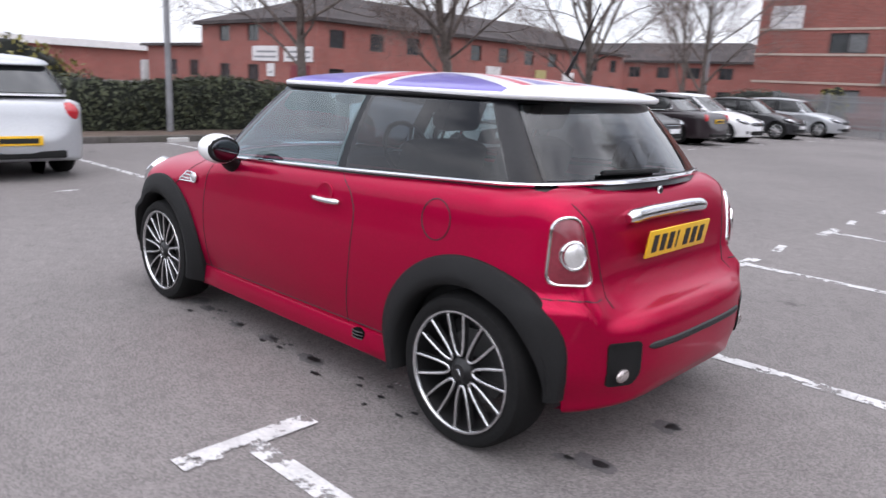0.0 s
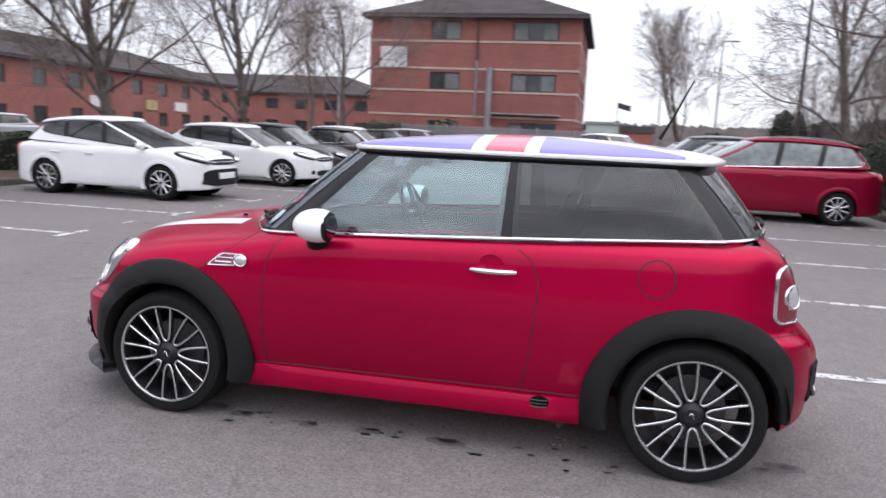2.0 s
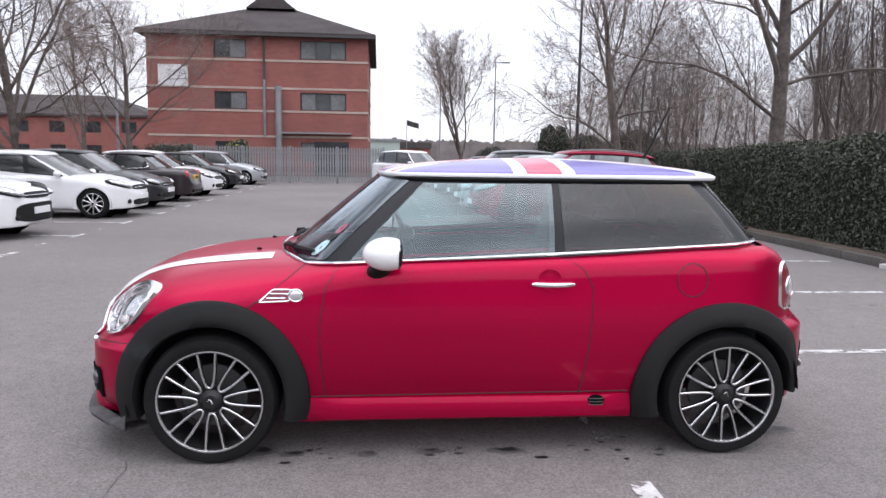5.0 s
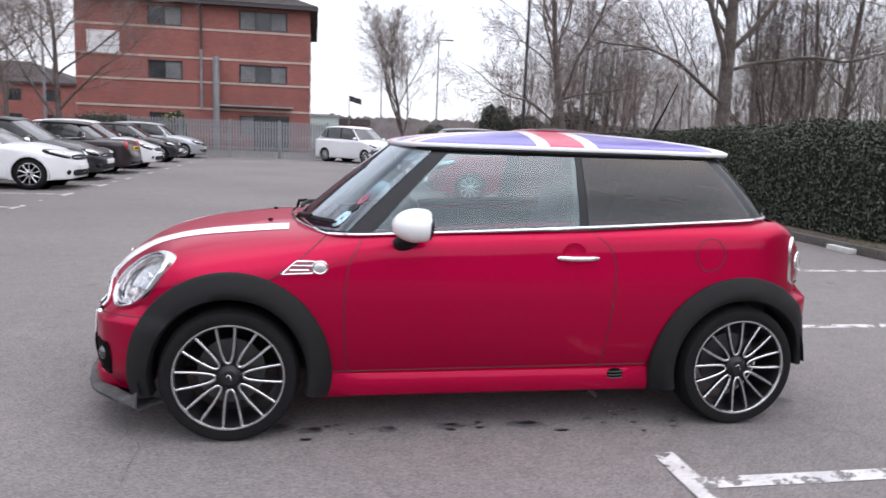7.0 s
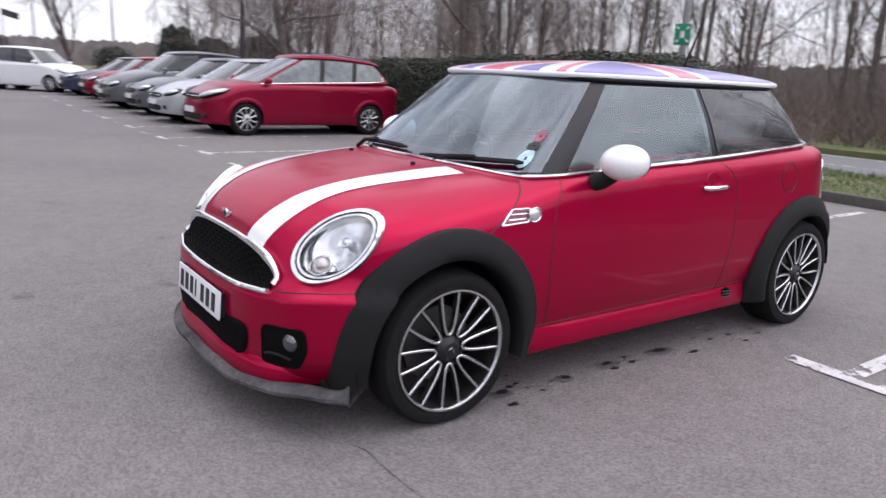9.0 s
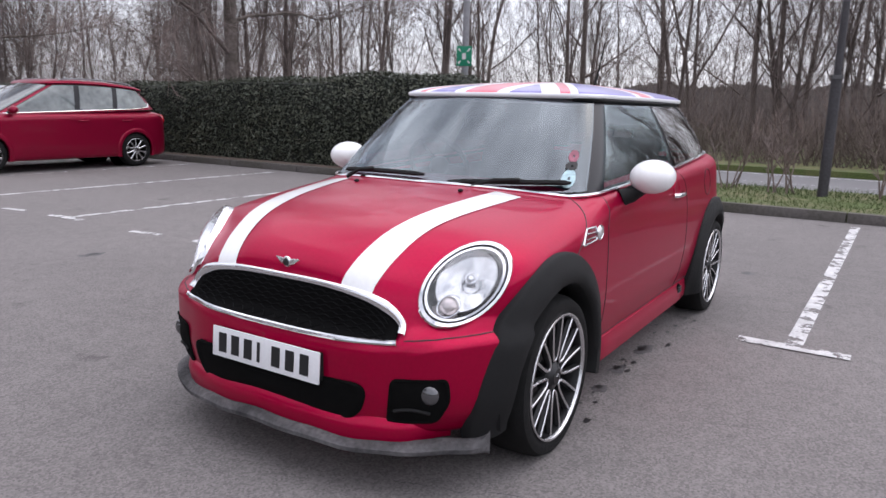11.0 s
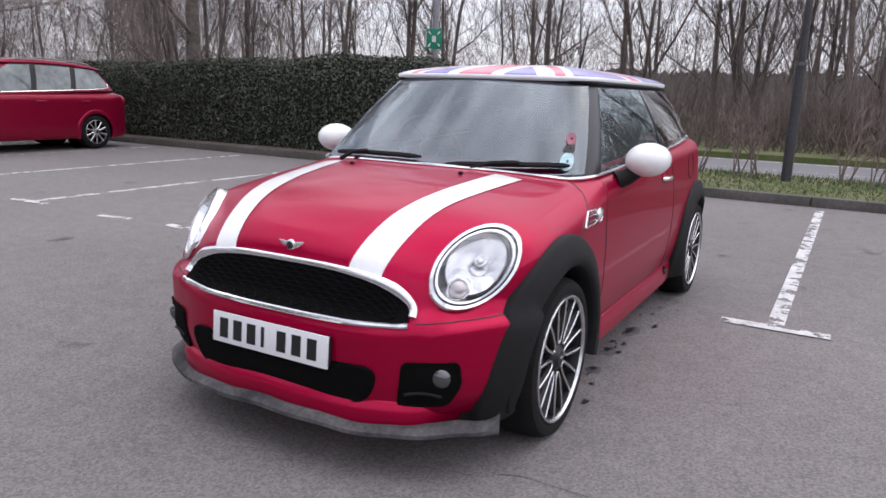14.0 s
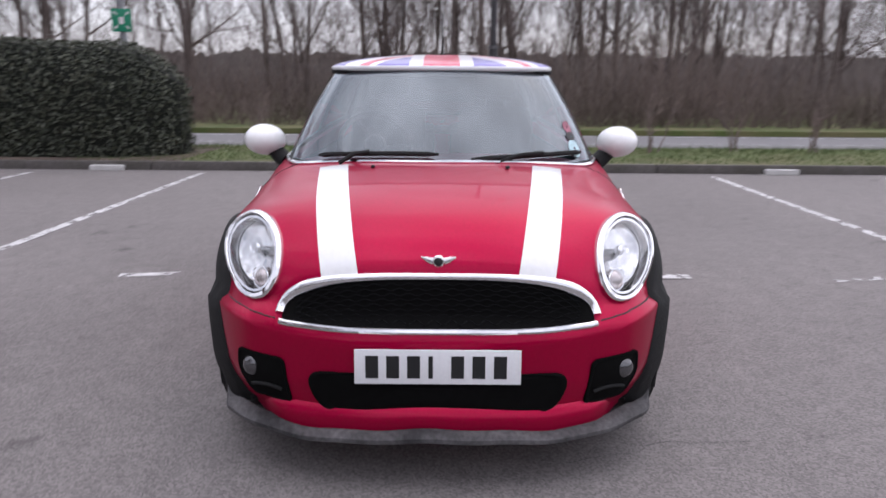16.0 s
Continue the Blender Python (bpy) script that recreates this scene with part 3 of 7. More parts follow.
def laid_rings(c, n, u, v, outline, steps, side=1, cap=True, flat=0.0, push=None):
    """A dished or raised sheet: rings of the outline at each (scale, height)."""
    rows = [lay(c, n, u, v, [(a * s, b * s) for a, b in outline], o, side, flat, push) for s, o in steps]
    bm = grid_mesh(rows, closed=True)
    if cap:
        bm.verts.ensure_lookup_table()
        k = len(outline)
        bm.faces.new([bm.verts[len(bm.verts) - k + i] for i in range(k)])
    return bm


def oval(a, b, n=48, p=2.0, lean=0.0):
    pts = []
    for i in range(n):
        t = 2 * math.pi * i / n
        x = a * math.copysign(abs(math.cos(t)) ** (2 / p), math.cos(t))
        y = b * math.copysign(abs(math.sin(t)) ** (2 / p), math.sin(t))
        pts.append((x + lean * y, y))
    return pts


def rounded(poly, r=0.02, n=5):
    """A polygon with rounded corners."""
    out = []
    k = len(poly)
    for i in range(k):
        p, a, b = Vector(poly[i]), Vector(poly[i - 1]), Vector(poly[(i + 1) % k])
        d0, d1 = (a - p), (b - p)
        q0, q1 = p + d0.normalized() * min(r, d0.length * 0.45), p + d1.normalized() * min(r, d1.length * 0.45)
        for j in range(n + 1):
            t = j / n
            out.append(tuple(q0 * (1 - t) ** 2 + p * 2 * t * (1 - t) + q1 * t * t))
    return out


HL_C = HL_C + HL_N * 0.004
HL = oval(HL_A, HL_B, 56, lean=HL_LEAN)
for sd in (1, -1):
    lamp = part("headlight", laid_rings(HL_C, HL_X, HL_U, HL_V, HL, ((1.0, -0.03), (1.005, -0.004), (1.01, 0.010), (0.975, 0.017), (0.905, 0.016), (0.885, 0.010), (0.88, -0.01)), sd, cap=False, flat=0.3, push=HL_N), M["chrome"], car, "round headlight with a chrome ring")
    part("dark_ring", laid_rings(HL_C, HL_X, HL_U, HL_V, HL, ((0.888, 0.008), (0.855, 0.006), (0.85, -0.004)), sd, cap=False, flat=0.3, push=HL_N), M["black_gloss"], lamp, "black inner ring")
    part("inner_ring", laid_rings(HL_C, HL_X, HL_U, HL_V, HL, ((0.86, -0.004), (0.852, 0.008), (0.80, 0.006), (0.765, -0.03)), sd, cap=False, flat=0.3, push=HL_N), M["chrome"], lamp, "silver inner ring")
    part("reflector", laid_rings(HL_C, HL_X, HL_U, HL_V, HL, [(0.775 * (1 - k / 8), -0.022 - 0.075 * (1 - (1 - k / 8) ** 2)) for k in range(8)], sd, flat=0.3, push=HL_N), M["reflector"], lamp, "silvery reflector bowl")
    for (a, b), rad, mt, nm, lb in (((0.018, 0.022), 0.018, "chrome", "bulb_shield", "chrome bulb shield"), ((-0.030, -0.076), 0.037, "amber_lens", "indicator_lamp", "pinkish round indicator lamp")):
        q = lay(HL_C, HL_X, HL_U, HL_V, [(a, b)], -0.045, sd, 0.3, HL_N)[0]
        part(nm, ball(q, (rad, rad, rad), 20, 12), M[mt], lamp, lb)
        ring = []
        for k in range(28):
            t = 2 * math.pi * k / 28
            ring.append(lay(HL_C, HL_X, HL_U, HL_V, [(a + rad * 1.05 * math.cos(t), b + rad * 1.05 * math.sin(t))], -0.022, sd, 0.3, HL_N)[0])
        part("bezel", tube(ring, 0.0025, 6, closed=True), M["chrome"], lamp, "thin chrome bezel")
    ring = lay(HL_C, HL_X, HL_U, HL_V, [(0.006 + 0.104 * math.cos(2 * math.pi * k / 40), 0.012 + 0.112 * math.sin(2 * math.pi * k / 40)) for k in range(40)], -0.026, sd, 0.3, HL_N)
    part("bowl_rim", tube(ring, 0.0035, 6, closed=True), M["dark_metal"], lamp, "dark rim of the main beam bowl")
    bowl = [lay(HL_C, HL_X, HL_U, HL_V, [(0.006 + f * 0.104 * math.cos(2 * math.pi * k / 40), 0.012 + f * 0.112 * math.sin(2 * math.pi * k / 40)) for k in range(40)], -0.030 - 0.035 * (1 - f * f), sd, 0.3, HL_N) for f in (1.0, 0.85, 0.65, 0.45, 0.25, 0.1)]
    part("main_bowl", grid_mesh(bowl, closed=True), M["bowl"], lamp, "bright main beam bowl")
    part("lens", laid_rings(HL_C, HL_X, HL_U, HL_V, HL, [(0.875 * (1 - k / 7), 0.010 + 0.014 * (1 - (1 - k / 7) ** 2)) for k in range(7)], sd, flat=0.3, push=HL_N), M["lamp_glass"], lamp, "clear domed headlight glass")


# grille
def gr_top(y):
    return 0.545 + 0.132 * max(0.0, 1 - (abs(y) / 0.502) ** 3.4) ** 0.5


def gr_low(y):
    return 0.543 - 0.014 * max(0.0, 1 - (abs(y) / 0.508) ** 4.0) ** 0.6


def front_skin(y, z, out=0.0):
    p, n = on_skin((3.0, y, z), (-1, 0, 0), (1.83, y, z))
    return Vector((p.x + out, p.y, p.z))


ys = [0.5015 * math.sin(math.pi * (i / 64 - 0.5)) for i in range(65)]
rows = []
for k in range(9):
    rows.append([front_skin(y, gr_low(y) + (gr_top(y) - gr_low(y)) * k / 8, 0.013) for y in ys])
grille = part("grille", grid_mesh(rows), M["void"], car, "black mesh radiator grille")
top = [front_skin(y * 1.016, gr_top(y * 1.0) + 0.006, 0.012) for y in ys]
low = [front_skin(y * 1.016, gr_low(y) - 0.004, 0.010) for y in ys]
part("grille_frame", tube(top, [0.012 + 0.010 * min(1.0, (abs(y) / 0.42) ** 3) * min(1.0, 8 * (0.5015 - abs(y)) + 0.42) for y in ys], 10, squash=0.75, up=(1, 0, 0)), M["chrome"], grille, "thick chrome upper frame")
part("lower_bar", tube(low, 0.0095, 8), M["chrome"], grille, "chrome lower bar")
for k in range(1, 9):
    f = k / 9
    pts = [front_skin(y * 0.97, gr_low(y) + (gr_top(y) - gr_low(y)) * f + 0.004 * math.sin(y * 110 + k * 3.1), 0.016) for y in [-0.47 + i * 0.94 / 90 for i in range(91)]]
    part("grille_slat", tube(pts, 0.0020, 5), M["grille_black"], grille)

# number plates: white at the front, yellow at the rear, their characters as plain bars
CHARS = (-0.205, -0.140, -0.075, -0.022, 0.062, 0.128, 0.195)


def plate(x, z, facing, mt, name, label, tilt):
    m = Matrix.Translation((x, 0, z)) @ Matrix.Rotation(tilt, 4, "Y")
    p = part(name, box((-0.004, -0.26, -0.0555), (0.004, 0.26, 0.0555), m, 0.003), M[mt], car, label)
    for i, y in enumerate(CHARS):
        hw = 0.007 if i == 3 else 0.020
        xx = 0.0042 * facing
        part("bar", box((min(xx, xx + 0.0015 * facing), (y - hw) * facing, -0.036) if facing > 0 else (xx - 0.0015, -y - hw, -0.036), (max(xx, xx + 0.0015 * facing), (y + hw) * facing, 0.036) if facing > 0 else (xx, -y + hw, 0.036), m), M["ink"], p)
    return p


plate(1.930, 0.420, 1, "plate_white", "front_plate", "white number plate with dark bars", radians(-4))
part("plate_holder", box((1.87, -0.255, 0.372), (1.925, 0.255, 0.468)), M["black_plastic"], car, "black plate holder")
plate(-1.672, 0.815, -1, "plate_yellow", "rear_plate", "yellow number plate with dark bars", radians(-8))

# lower intake and fog lamps
INT = rounded([(-0.415, 0.385), (-0.365, 0.250), (0.365, 0.250), (0.415, 0.385)], 0.07, 6)
bm = laid_rings((1.92, 0, 0.315), (1, 0, 0), (0, 1, 0), (0, 0, 1), [(a, b - 0.315) for a, b in INT], ((1.04, -0.006), (1.04, 0.010), (1.015, 0.014), (0.98, 0.012), (0.95, 0.009), (0.91, 0.009), (0.86, 0.009), (0.80, 0.009), (0.7, 0.009), (0.6, 0.009), (0.4, 0.009), (0.2, 0.009)))
intake = part("lower_intake", bm, M["void"], car, "black lower air intake")
for k in range(4):
    z = 0.265 + 0.026 * k
    part("intake_slat", tube([front_skin(y, z, 0.004) for y in [-0.35 + i * 0.7 / 40 for i in range(41)]], 0.003, 5), M["grille_black"], intake)
FN, FU = Vector((0.87, 0.5, 0)), Vector((-0.5, 0.87, 0))
FOG = rounded([(-0.098, -0.092), (-0.085, 0.062), (0.098, 0.072), (0.108, -0.005), (0.065, -0.084)], 0.025, 5)
for sd in (1, -1):
    surround = part("fog_lamp", laid_rings((1.80, 0.565, 0.352), FN, FU, (0, 0, 1), FOG, ((1.04, -0.002), (1.04, 0.008), (0.97, 0.009), (0.92, 0.005), (0.7, 0.006), (0.45, 0.007), (0.2, 0.008)), sd), M["void"], car, "black fog lamp recess in the bumper")
    q = lay((1.80, 0.565, 0.352), FN, FU, (0, 0, 1), [(0.040, 0.018)], -0.010, sd)[0]
    part("fog_lens", ball(q, (0.028, 0.038, 0.038), 20, 12), M["fog"], surround, "round fog lens")
    part("fog_fin", tube(lay((1.80, 0.565, 0.352), FN, FU, (0, 0, 1), [(-0.075 + 0.02 * i, -0.035 - 0.0012 * (i - 3) ** 2) for i in range(7)], 0.010, sd), 0.006, 6), M["black_plastic"], surround)


M["dim_mirror"] = material("dim_mirror", (0.10, 0.105, 0.115), 0.05, 1.0, 0.02)


# front lip
def nose_x(y):
    return 1.40 + (1.935 - 1.40) * max(0.0, 1 - (min(abs(y), 0.79) / 0.79) ** 2.45) ** (1 / 2.45)


rows, apron = [], []
for i in range(61):
    t = -1 + 2 * i / 60
    y = 0.748 * math.sin(t * math.pi / 2)
    x = nose_x(y)
    rise = -0.022 * abs(t) ** 3 + 0.008 * math.cos(t * 9) + 0.003 * math.cos(t * 27 + 1)
    ny = y / 0.802 * 0.9
    o = Vector((1.0, ny, 0)).normalized() * (1 - 0.75 * abs(t) ** 6)
    if abs(t) <= 0.72:
        e = 0.05 * ramp(0.45, 0.72, abs(t))           # slips behind the bumper at its ends
        apron.append([(px - e, py * (1 - e), pz) for px, py, pz in ((x - 0.020, y * 0.985, 0.275 + rise * 0.4), (x - 0.002, y, 0.258 + rise * 0.5), (x + 0.003 * o.x, y + 0.003 * o.y, 0.235 + rise * 0.8), (x - 0.004, y * 0.995, 0.192 + rise))])
    cover = 0.075 * max(0.0, (abs(t) - 0.78) / 0.22) ** 2
    rows.append([(x - 0.02, y * 0.985, 0.205 + rise + cover), (x + 0.014 * o.x, y + 0.014 * o.y, 0.200 + rise + cover), (x + 0.034 * o.x, y + 0.034 * o.y, 0.186 + rise * 0.8), (x + 0.034 * o.x, y + 0.03 * o.y, 0.172 + rise * 0.8),
                 (x + 0.015 * o.x, y + 0.01 * o.y, 0.160 + rise * 0.8), (x - 0.10, y * 0.9, 0.165 + rise * 0.5)])
part("bumper_apron", grid_mesh(apron), M["red"], car, "red lower edge of the front bumper")
part("front_lip", grid_mesh(rows), M["grey_plastic"], car, "scuffed grey plastic front lip")

# bonnet stripes
for sd in (1, -1):
    rows = []
    for i in range(46):
        t = i / 45
        x = 1.806 - (1.806 - 0.905) * t
        y0, y1 = 0.252 + (0.388 - 0.252) * t ** 0.8, 0.368 + (0.508 - 0.368) * t ** 0.8
        r = []
        for k in range(9):
            y = y0 + (y1 - y0) * k / 8
            p, n = on_skin((x + 0.35, y, 2.0), (-0.25, 0, -1))
            p = p + n * 0.0025
            r.append((p.x, p.y * sd, p.z))
        rows.append(r)
    part("bonnet_stripe", grid_mesh(rows), M["white_paint"], car, "white painted bonnet stripe")
for sd in (1, -1):
    q = top_skin(1.085, 0.275 * sd, 0.006)
    part("washer_jet", ball(q, (0.014, 0.010, 0.007), 10, 6), M["black_plastic"], car, "black washer jet")


def badge(x, z, facing, mat_name):
    b = part("badge", ball((x, 0, z), (0.008, 0.021, 0.021), 18, 10), M["chrome"], car, "small chrome winged badge")
    part("badge_centre", ball((x + 0.004 * facing, 0, z), (0.006, 0.015, 0.015), 16, 8), M[mat_name], b)
    for sd in ((1, -1) if facing > 0 else ()):
        bm = bmesh.new()
        add_tube(bm, [(x, sd * 0.018, z), (x, sd * 0.035, z + 0.006), (x - 0.002 * facing, sd * 0.056, z + 0.014)], [0.012, 0.009, 0.002], 8, up=(1, 0, 0), squash=0.35)
        part("wing", bm, M["chrome"], b)


bp = on_skin((3.0, 0, 0.728), (-1, 0, 0))[0]
badge(bp.x + 0.008, 0.728, 1, "ink")
bp = on_skin((-3.0, 0, 0.995), (1, 0, 0))[0]
badge(bp.x - 0.006, 0.995, -1, "ink")


# shut lines
def seam(pts, parent=car):
    part("shut_line", tube(pts, 0.0031, 5), M["ink"], parent, "dark panel gap")


for sd in (1, -1):
    seam([side_skin(x, z, sd, -0.0008) for x, z in [(pchip([(0.30, 0.715), (0.60, 0.735), (0.80, 0.715), (0.93, 0.645)], 0.30 + 0.63 * i / 24), 0.30 + 0.63 * i / 24) for i in range(25)]])
    seam([side_skin(x, z, sd, -0.0008) for x, z in [(pchip([(0.30, -0.505), (0.60, -0.545), (0.80, -0.555), (0.90, -0.52), (0.965, -0.43)], 0.30 + 0.665 * i / 28), 0.30 + 0.665 * i / 28) for i in range(29)]])
    seam([side_skin(0.80 - 1.55 * i / 30, 0.305 + 0.010 * i / 30, sd, -0.0008) for i in range(31)])
    seam([side_skin(pchip([(0.73, 1.07), (0.80, 0.97), (0.93, 0.80)], z), z, sd, -0.0008) for z in [0.73 + 0.20 * i / 12 for i in range(13)]])
    seam(lay((1.66, 0.66, 0.558), (0.72, 0.69, 0), (-0.69, 0.72, 0), (0, 0, 1), [(-0.21 + 0.40 * i / 24, 0.002 - 0.020 * (1 - i / 24) ** 2) for i in range(25)], -0.0005, sd))
    seam(lay((-1.60, 0.64, 0.652), (-0.75, 0.66, 0), (-0.66, -0.75, 0), (0, 0, 1), [(-0.19 + 0.30 * i / 24, 0.0) for i in range(25)], -0.0005, sd))
    seam(lay((-1.56, 0.62, 0.815), (-0.93, 0.355, 0), (-0.355, -0.93, 0), (0, 0, 1), [(pchip([(-0.20, 0.150), (-0.10, 0.122), (0.08, 0.078), (0.17, 0.0)], z), z) for z in [-0.20 + 0.37 * i / 24 for i in range(25)]], -0.0008, sd))
    # sill skirt with its black scoop
    rows = []
    for i in range(41):
        x = 0.83 - 1.60 * i / 40
        e = min(1.0, 6 * min(i, 40 - i) / 40 + 0.3)
        s = side_skin(x, 0.30, 1).y
        rows.append([(x, (s - 0.004) * sd, 0.302), (x, (s + 0.008 * e) * sd, 0.296), (x, (s + 0.016 * e) * sd, 0.272), (x, (s + 0.022 * e) * sd, 0.230), (x, (s + 0.018 * e) * sd, 0.196), (x, (s - 0.005) * sd, 0.180), (x, (s - 0.10) * sd, 0.185)])
    skirt = part("sill_skirt", grid_mesh(rows), M["red"], car, "red side skirt")
    part("scoop", ball((-0.592, (side_skin(-0.592, 0.30).y + 0.004) * sd, 0.268), (0.050, 0.022, 0.030), 18, 10), M["void"], skirt, "black scoop")
    for k in range(3):
        part("scoop_slat", tube([((-0.628 + 0.018 * j), (side_skin(-0.592, 0.30).y + 0.020 + 0.006 * math.sin(math.pi * j / 4)) * sd, 0.252 + 0.015 * k) for j in range(5)], 0.0030, 5), M["grey_plastic"], skirt)
    # door handle
    hy = side_skin(-0.36, 0.848).y
    dip = part("handle_recess", laid_rings((-0.345, 0.80, 0.870), (0, 1, 0), (1, 0, 0), (0, 0, 1), oval(0.058, 0.050, 28), ((1.0, -0.001), (0.97, 0.0045), (0.92, 0.0045), (0.80, 0.0012), (0.4, 0.0008)), sd), M["red"], car, "shallow recess behind the handle")
    part("door_handle", tube([(-0.462 + 0.206 * i / 12, (hy + 0.010 + 0.020 * math.sin(math.pi * min(max((i - 1) / 10, 0), 1)) ** 0.5) * sd, 0.846) for i in range(13)], [0.007] + [0.0125] * 11 + [0.007], 10, squash=0.95, up=(0, 1, 0)), M["chrome"], car, "chrome door handle")
    # side repeater
    rim_line = rounded([(1.012, 0.764), (0.945, 0.822), (0.862, 0.822), (0.872, 0.770)], 0.010, 4)
    inner = [(0.925 + (a - 0.925) * 0.97, 0.793 + (b - 0.793) * 0.92) for a, b in rim_line]
    rep = part("side_repeater", tube([side_skin(a, b, sd, 0.005) for a, b in rim_line], 0.0042, 6, closed=True), M["chrome"], car, "chrome framed side repeater with red bars")
    bm = bmesh.new()
    bm.faces.new([bm.verts.new(side_skin(a, b, sd, 0.004)) for a, b in inner])
    part("panel", bm, M["smoked_lens"], rep, "dark red panel")
    for k in range(2):
        zz = 0.784 + 0.019 * k
        part("bar", tube([side_skin(0.974 - 0.014 * k - 0.085 * j / 4, zz, sd, 0.006) for j in range(5)], 0.0030, 5), M["chrome"], rep)
    q = side_skin(0.842, 0.797, sd, 0.008)
    part("repeater_lamp", ball(q, (0.030, 0.012, 0.026), 18, 10), M["clear_lens"], rep, "round clear repeater lamp")
    part("lamp_ring", tube([Vector((q.x + 0.032 * math.cos(t), q.y + 0.003 * sd, q.z + 0.028 * math.sin(t))) for t in [2 * math.pi * i / 28 for i in range(28)]], 0.004, 6, closed=True), M["chrome"], rep, "thin chrome ring")
    # mirrors
    my = 0.872
    cap = ball((0, 0, 0), (0.112, 0.100, 0.076), 32, 20)
    for v in cap.verts:
        if v.co.x < -0.055:
            v.co.x = -0.055 - (abs(v.co.x) - 0.055) * 0.12
        v.co = Vector((v.co.x + 0.425, (v.co.y + my) * sd, v.co.z + 1.000 + 0.03 * v.co.y))
    mir = part("wing_mirror", cap, M["white_paint"], car, "white wing mirror cap", angle=60)
    part("mirror_glass", ball((0.362, my * sd, 0.998), (0.006, 0.074, 0.052), 24, 12), M["dim_mirror"], mir, "mirror glass")
    part("mirror_frame", ball((0.374, my * sd, 0.999), (0.0165, 0.090, 0.0670), 24, 12), M["black_plastic"], mir, "black mirror frame")
    part("mirror_arm", tube([(0.475, 0.750 * sd, 0.900), (0.455, 0.785 * sd, 0.915), (0.435, 0.820 * sd, 0.945), (0.425, 0.850 * sd, 0.975)], [0.052, 0.050, 0.048, 0.046], 12, squash=0.75), M["black_plastic"], mir, "black mirror arm")
    # rear lamps
    RC, RN, RU = (-1.550, 0.640, 0.818), Vector((-0.89, 0.44, 0.12)), Vector((-0.44, -0.89, 0))
    TL = rounded([(-0.064, 0.122), (0.038, 0.128), (0.094, -0.124), (-0.080, -0.118)], 0.047, 7)
    tail = part("rear_lamp", laid_rings(RC, RN, RU, (0, 0, 1), TL, ((1.02, 0.0), (1.025, 0.010), (0.985, 0.013), (0.945, 0.011), (0.925, 0.005)), sd, cap=False), M["chrome"], car, "rear lamp with a chrome surround")
    part("lens", laid_rings(RC, RN, RU, (0, 0, 1), TL, ((0.955, 0.006), (0.85, 0.010), (0.6, 0.014), (0.3, 0.016)), sd), M["smoked_lens"], tail, "smoked red lamp lens")
    q = lay(RC, RN, RU, (0, 0, 1), [(0.0, -0.008)], 0.0, sd)[0]
    cl = laid_rings(Vector(RC) + Vector(RU) * 0.004 + Vector((0, 0, -0.010)), RN, RU, (0, 0, 1), oval(0.047, 0.055, 28), ((1.0, 0.014), (0.98, 0.022), (0.86, 0.024), (0.80, 0.020)), sd, cap=False)
    part("chrome_ring", cl, M["chrome"], tail, "round chrome ring")
    part("centre_lamp", laid_rings(Vector(RC) + Vector(RU) * 0.010 + Vector((0, 0, -0.012)), RN, RU, (0, 0, 1), oval(0.038, 0.045, 24), ((1.0, 0.019), (0.7, 0.024), (0.3, 0.026)), sd), M["clear_lens"], tail, "clear round lamp")
    # rear bumper insert
    ins = part("bumper_insert", laid_rings((-1.77, 0.515, 0.425), Vector((-0.95, 0.31, 0)), Vector((-0.31, -0.95, 0)), (0, 0, 1), rounded([(-0.075, 0.080), (0.070, 0.078), (0.075, -0.040), (0.050, -0.085), (-0.065, -0.085)], 0.02, 4), ((1.03, -0.002), (1.03, 0.008), (0.95, 0.006), (0.5, 0.004)), sd), M["black_plastic"], car, "black bumper insert")
    q = lay((-1.77, 0.515, 0.425), Vector((-0.95, 0.31, 0)), Vector((-0.31, -0.95, 0)), (0, 0, 1), [(0.0, -0.045)], 0.004, sd)[0]
    part("reflector", ball(q, (0.014, 0.046, 0.026), 16, 10), M["amber_lens"], ins, "pinkish clear lamp")


def rear_skin(y, z, out=0.0):
    p, n = on_skin((-3.0, y, z), (1, 0, 0), (-1.7, y, z))
    return Vector((p.x - out, p.y, p.z))


part("bumper_slot", tube([rear_skin(-0.40 + 0.8 * i / 30, 0.475, -0.003) for i in range(31)], [0.006] + [0.015] * 29 + [0.006], 8), M["ink"], car, "dark slot in the rear bumper")
part("tailgate_handle", tube([(rear_skin(y, 0.925, 0.014).x, y, 0.925 - 0.01 * abs(y / 0.33) ** 4) for y in [-0.33 + 0.66 * i / 20 for i in range(21)]], [0.018] + [0.031] * 19 + [0.018], 12, up=(1, 0, 0), squash=1.0), M["chrome"], car, "thick chrome tailgate handle")
part("fuel_flap", tube([side_skin(-1.045 + 0.076 * math.cos(t), 0.865 + 0.080 * math.sin(t), 1, 0.0) for t in [2 * math.pi * i / 40 for i in range(40)]], 0.0030, 5, closed=True), M["ink"], car, "round fuel flap seam")


# bright line round the cabin's foot
belt = [glasshouse(g, 10 * i / 120, 0.012) for i in range(121)]


def outward(p, d):
    n = Vector((p.x - g["mid"], p.y * 3.0, 0)).normalized()
    return p + n * d


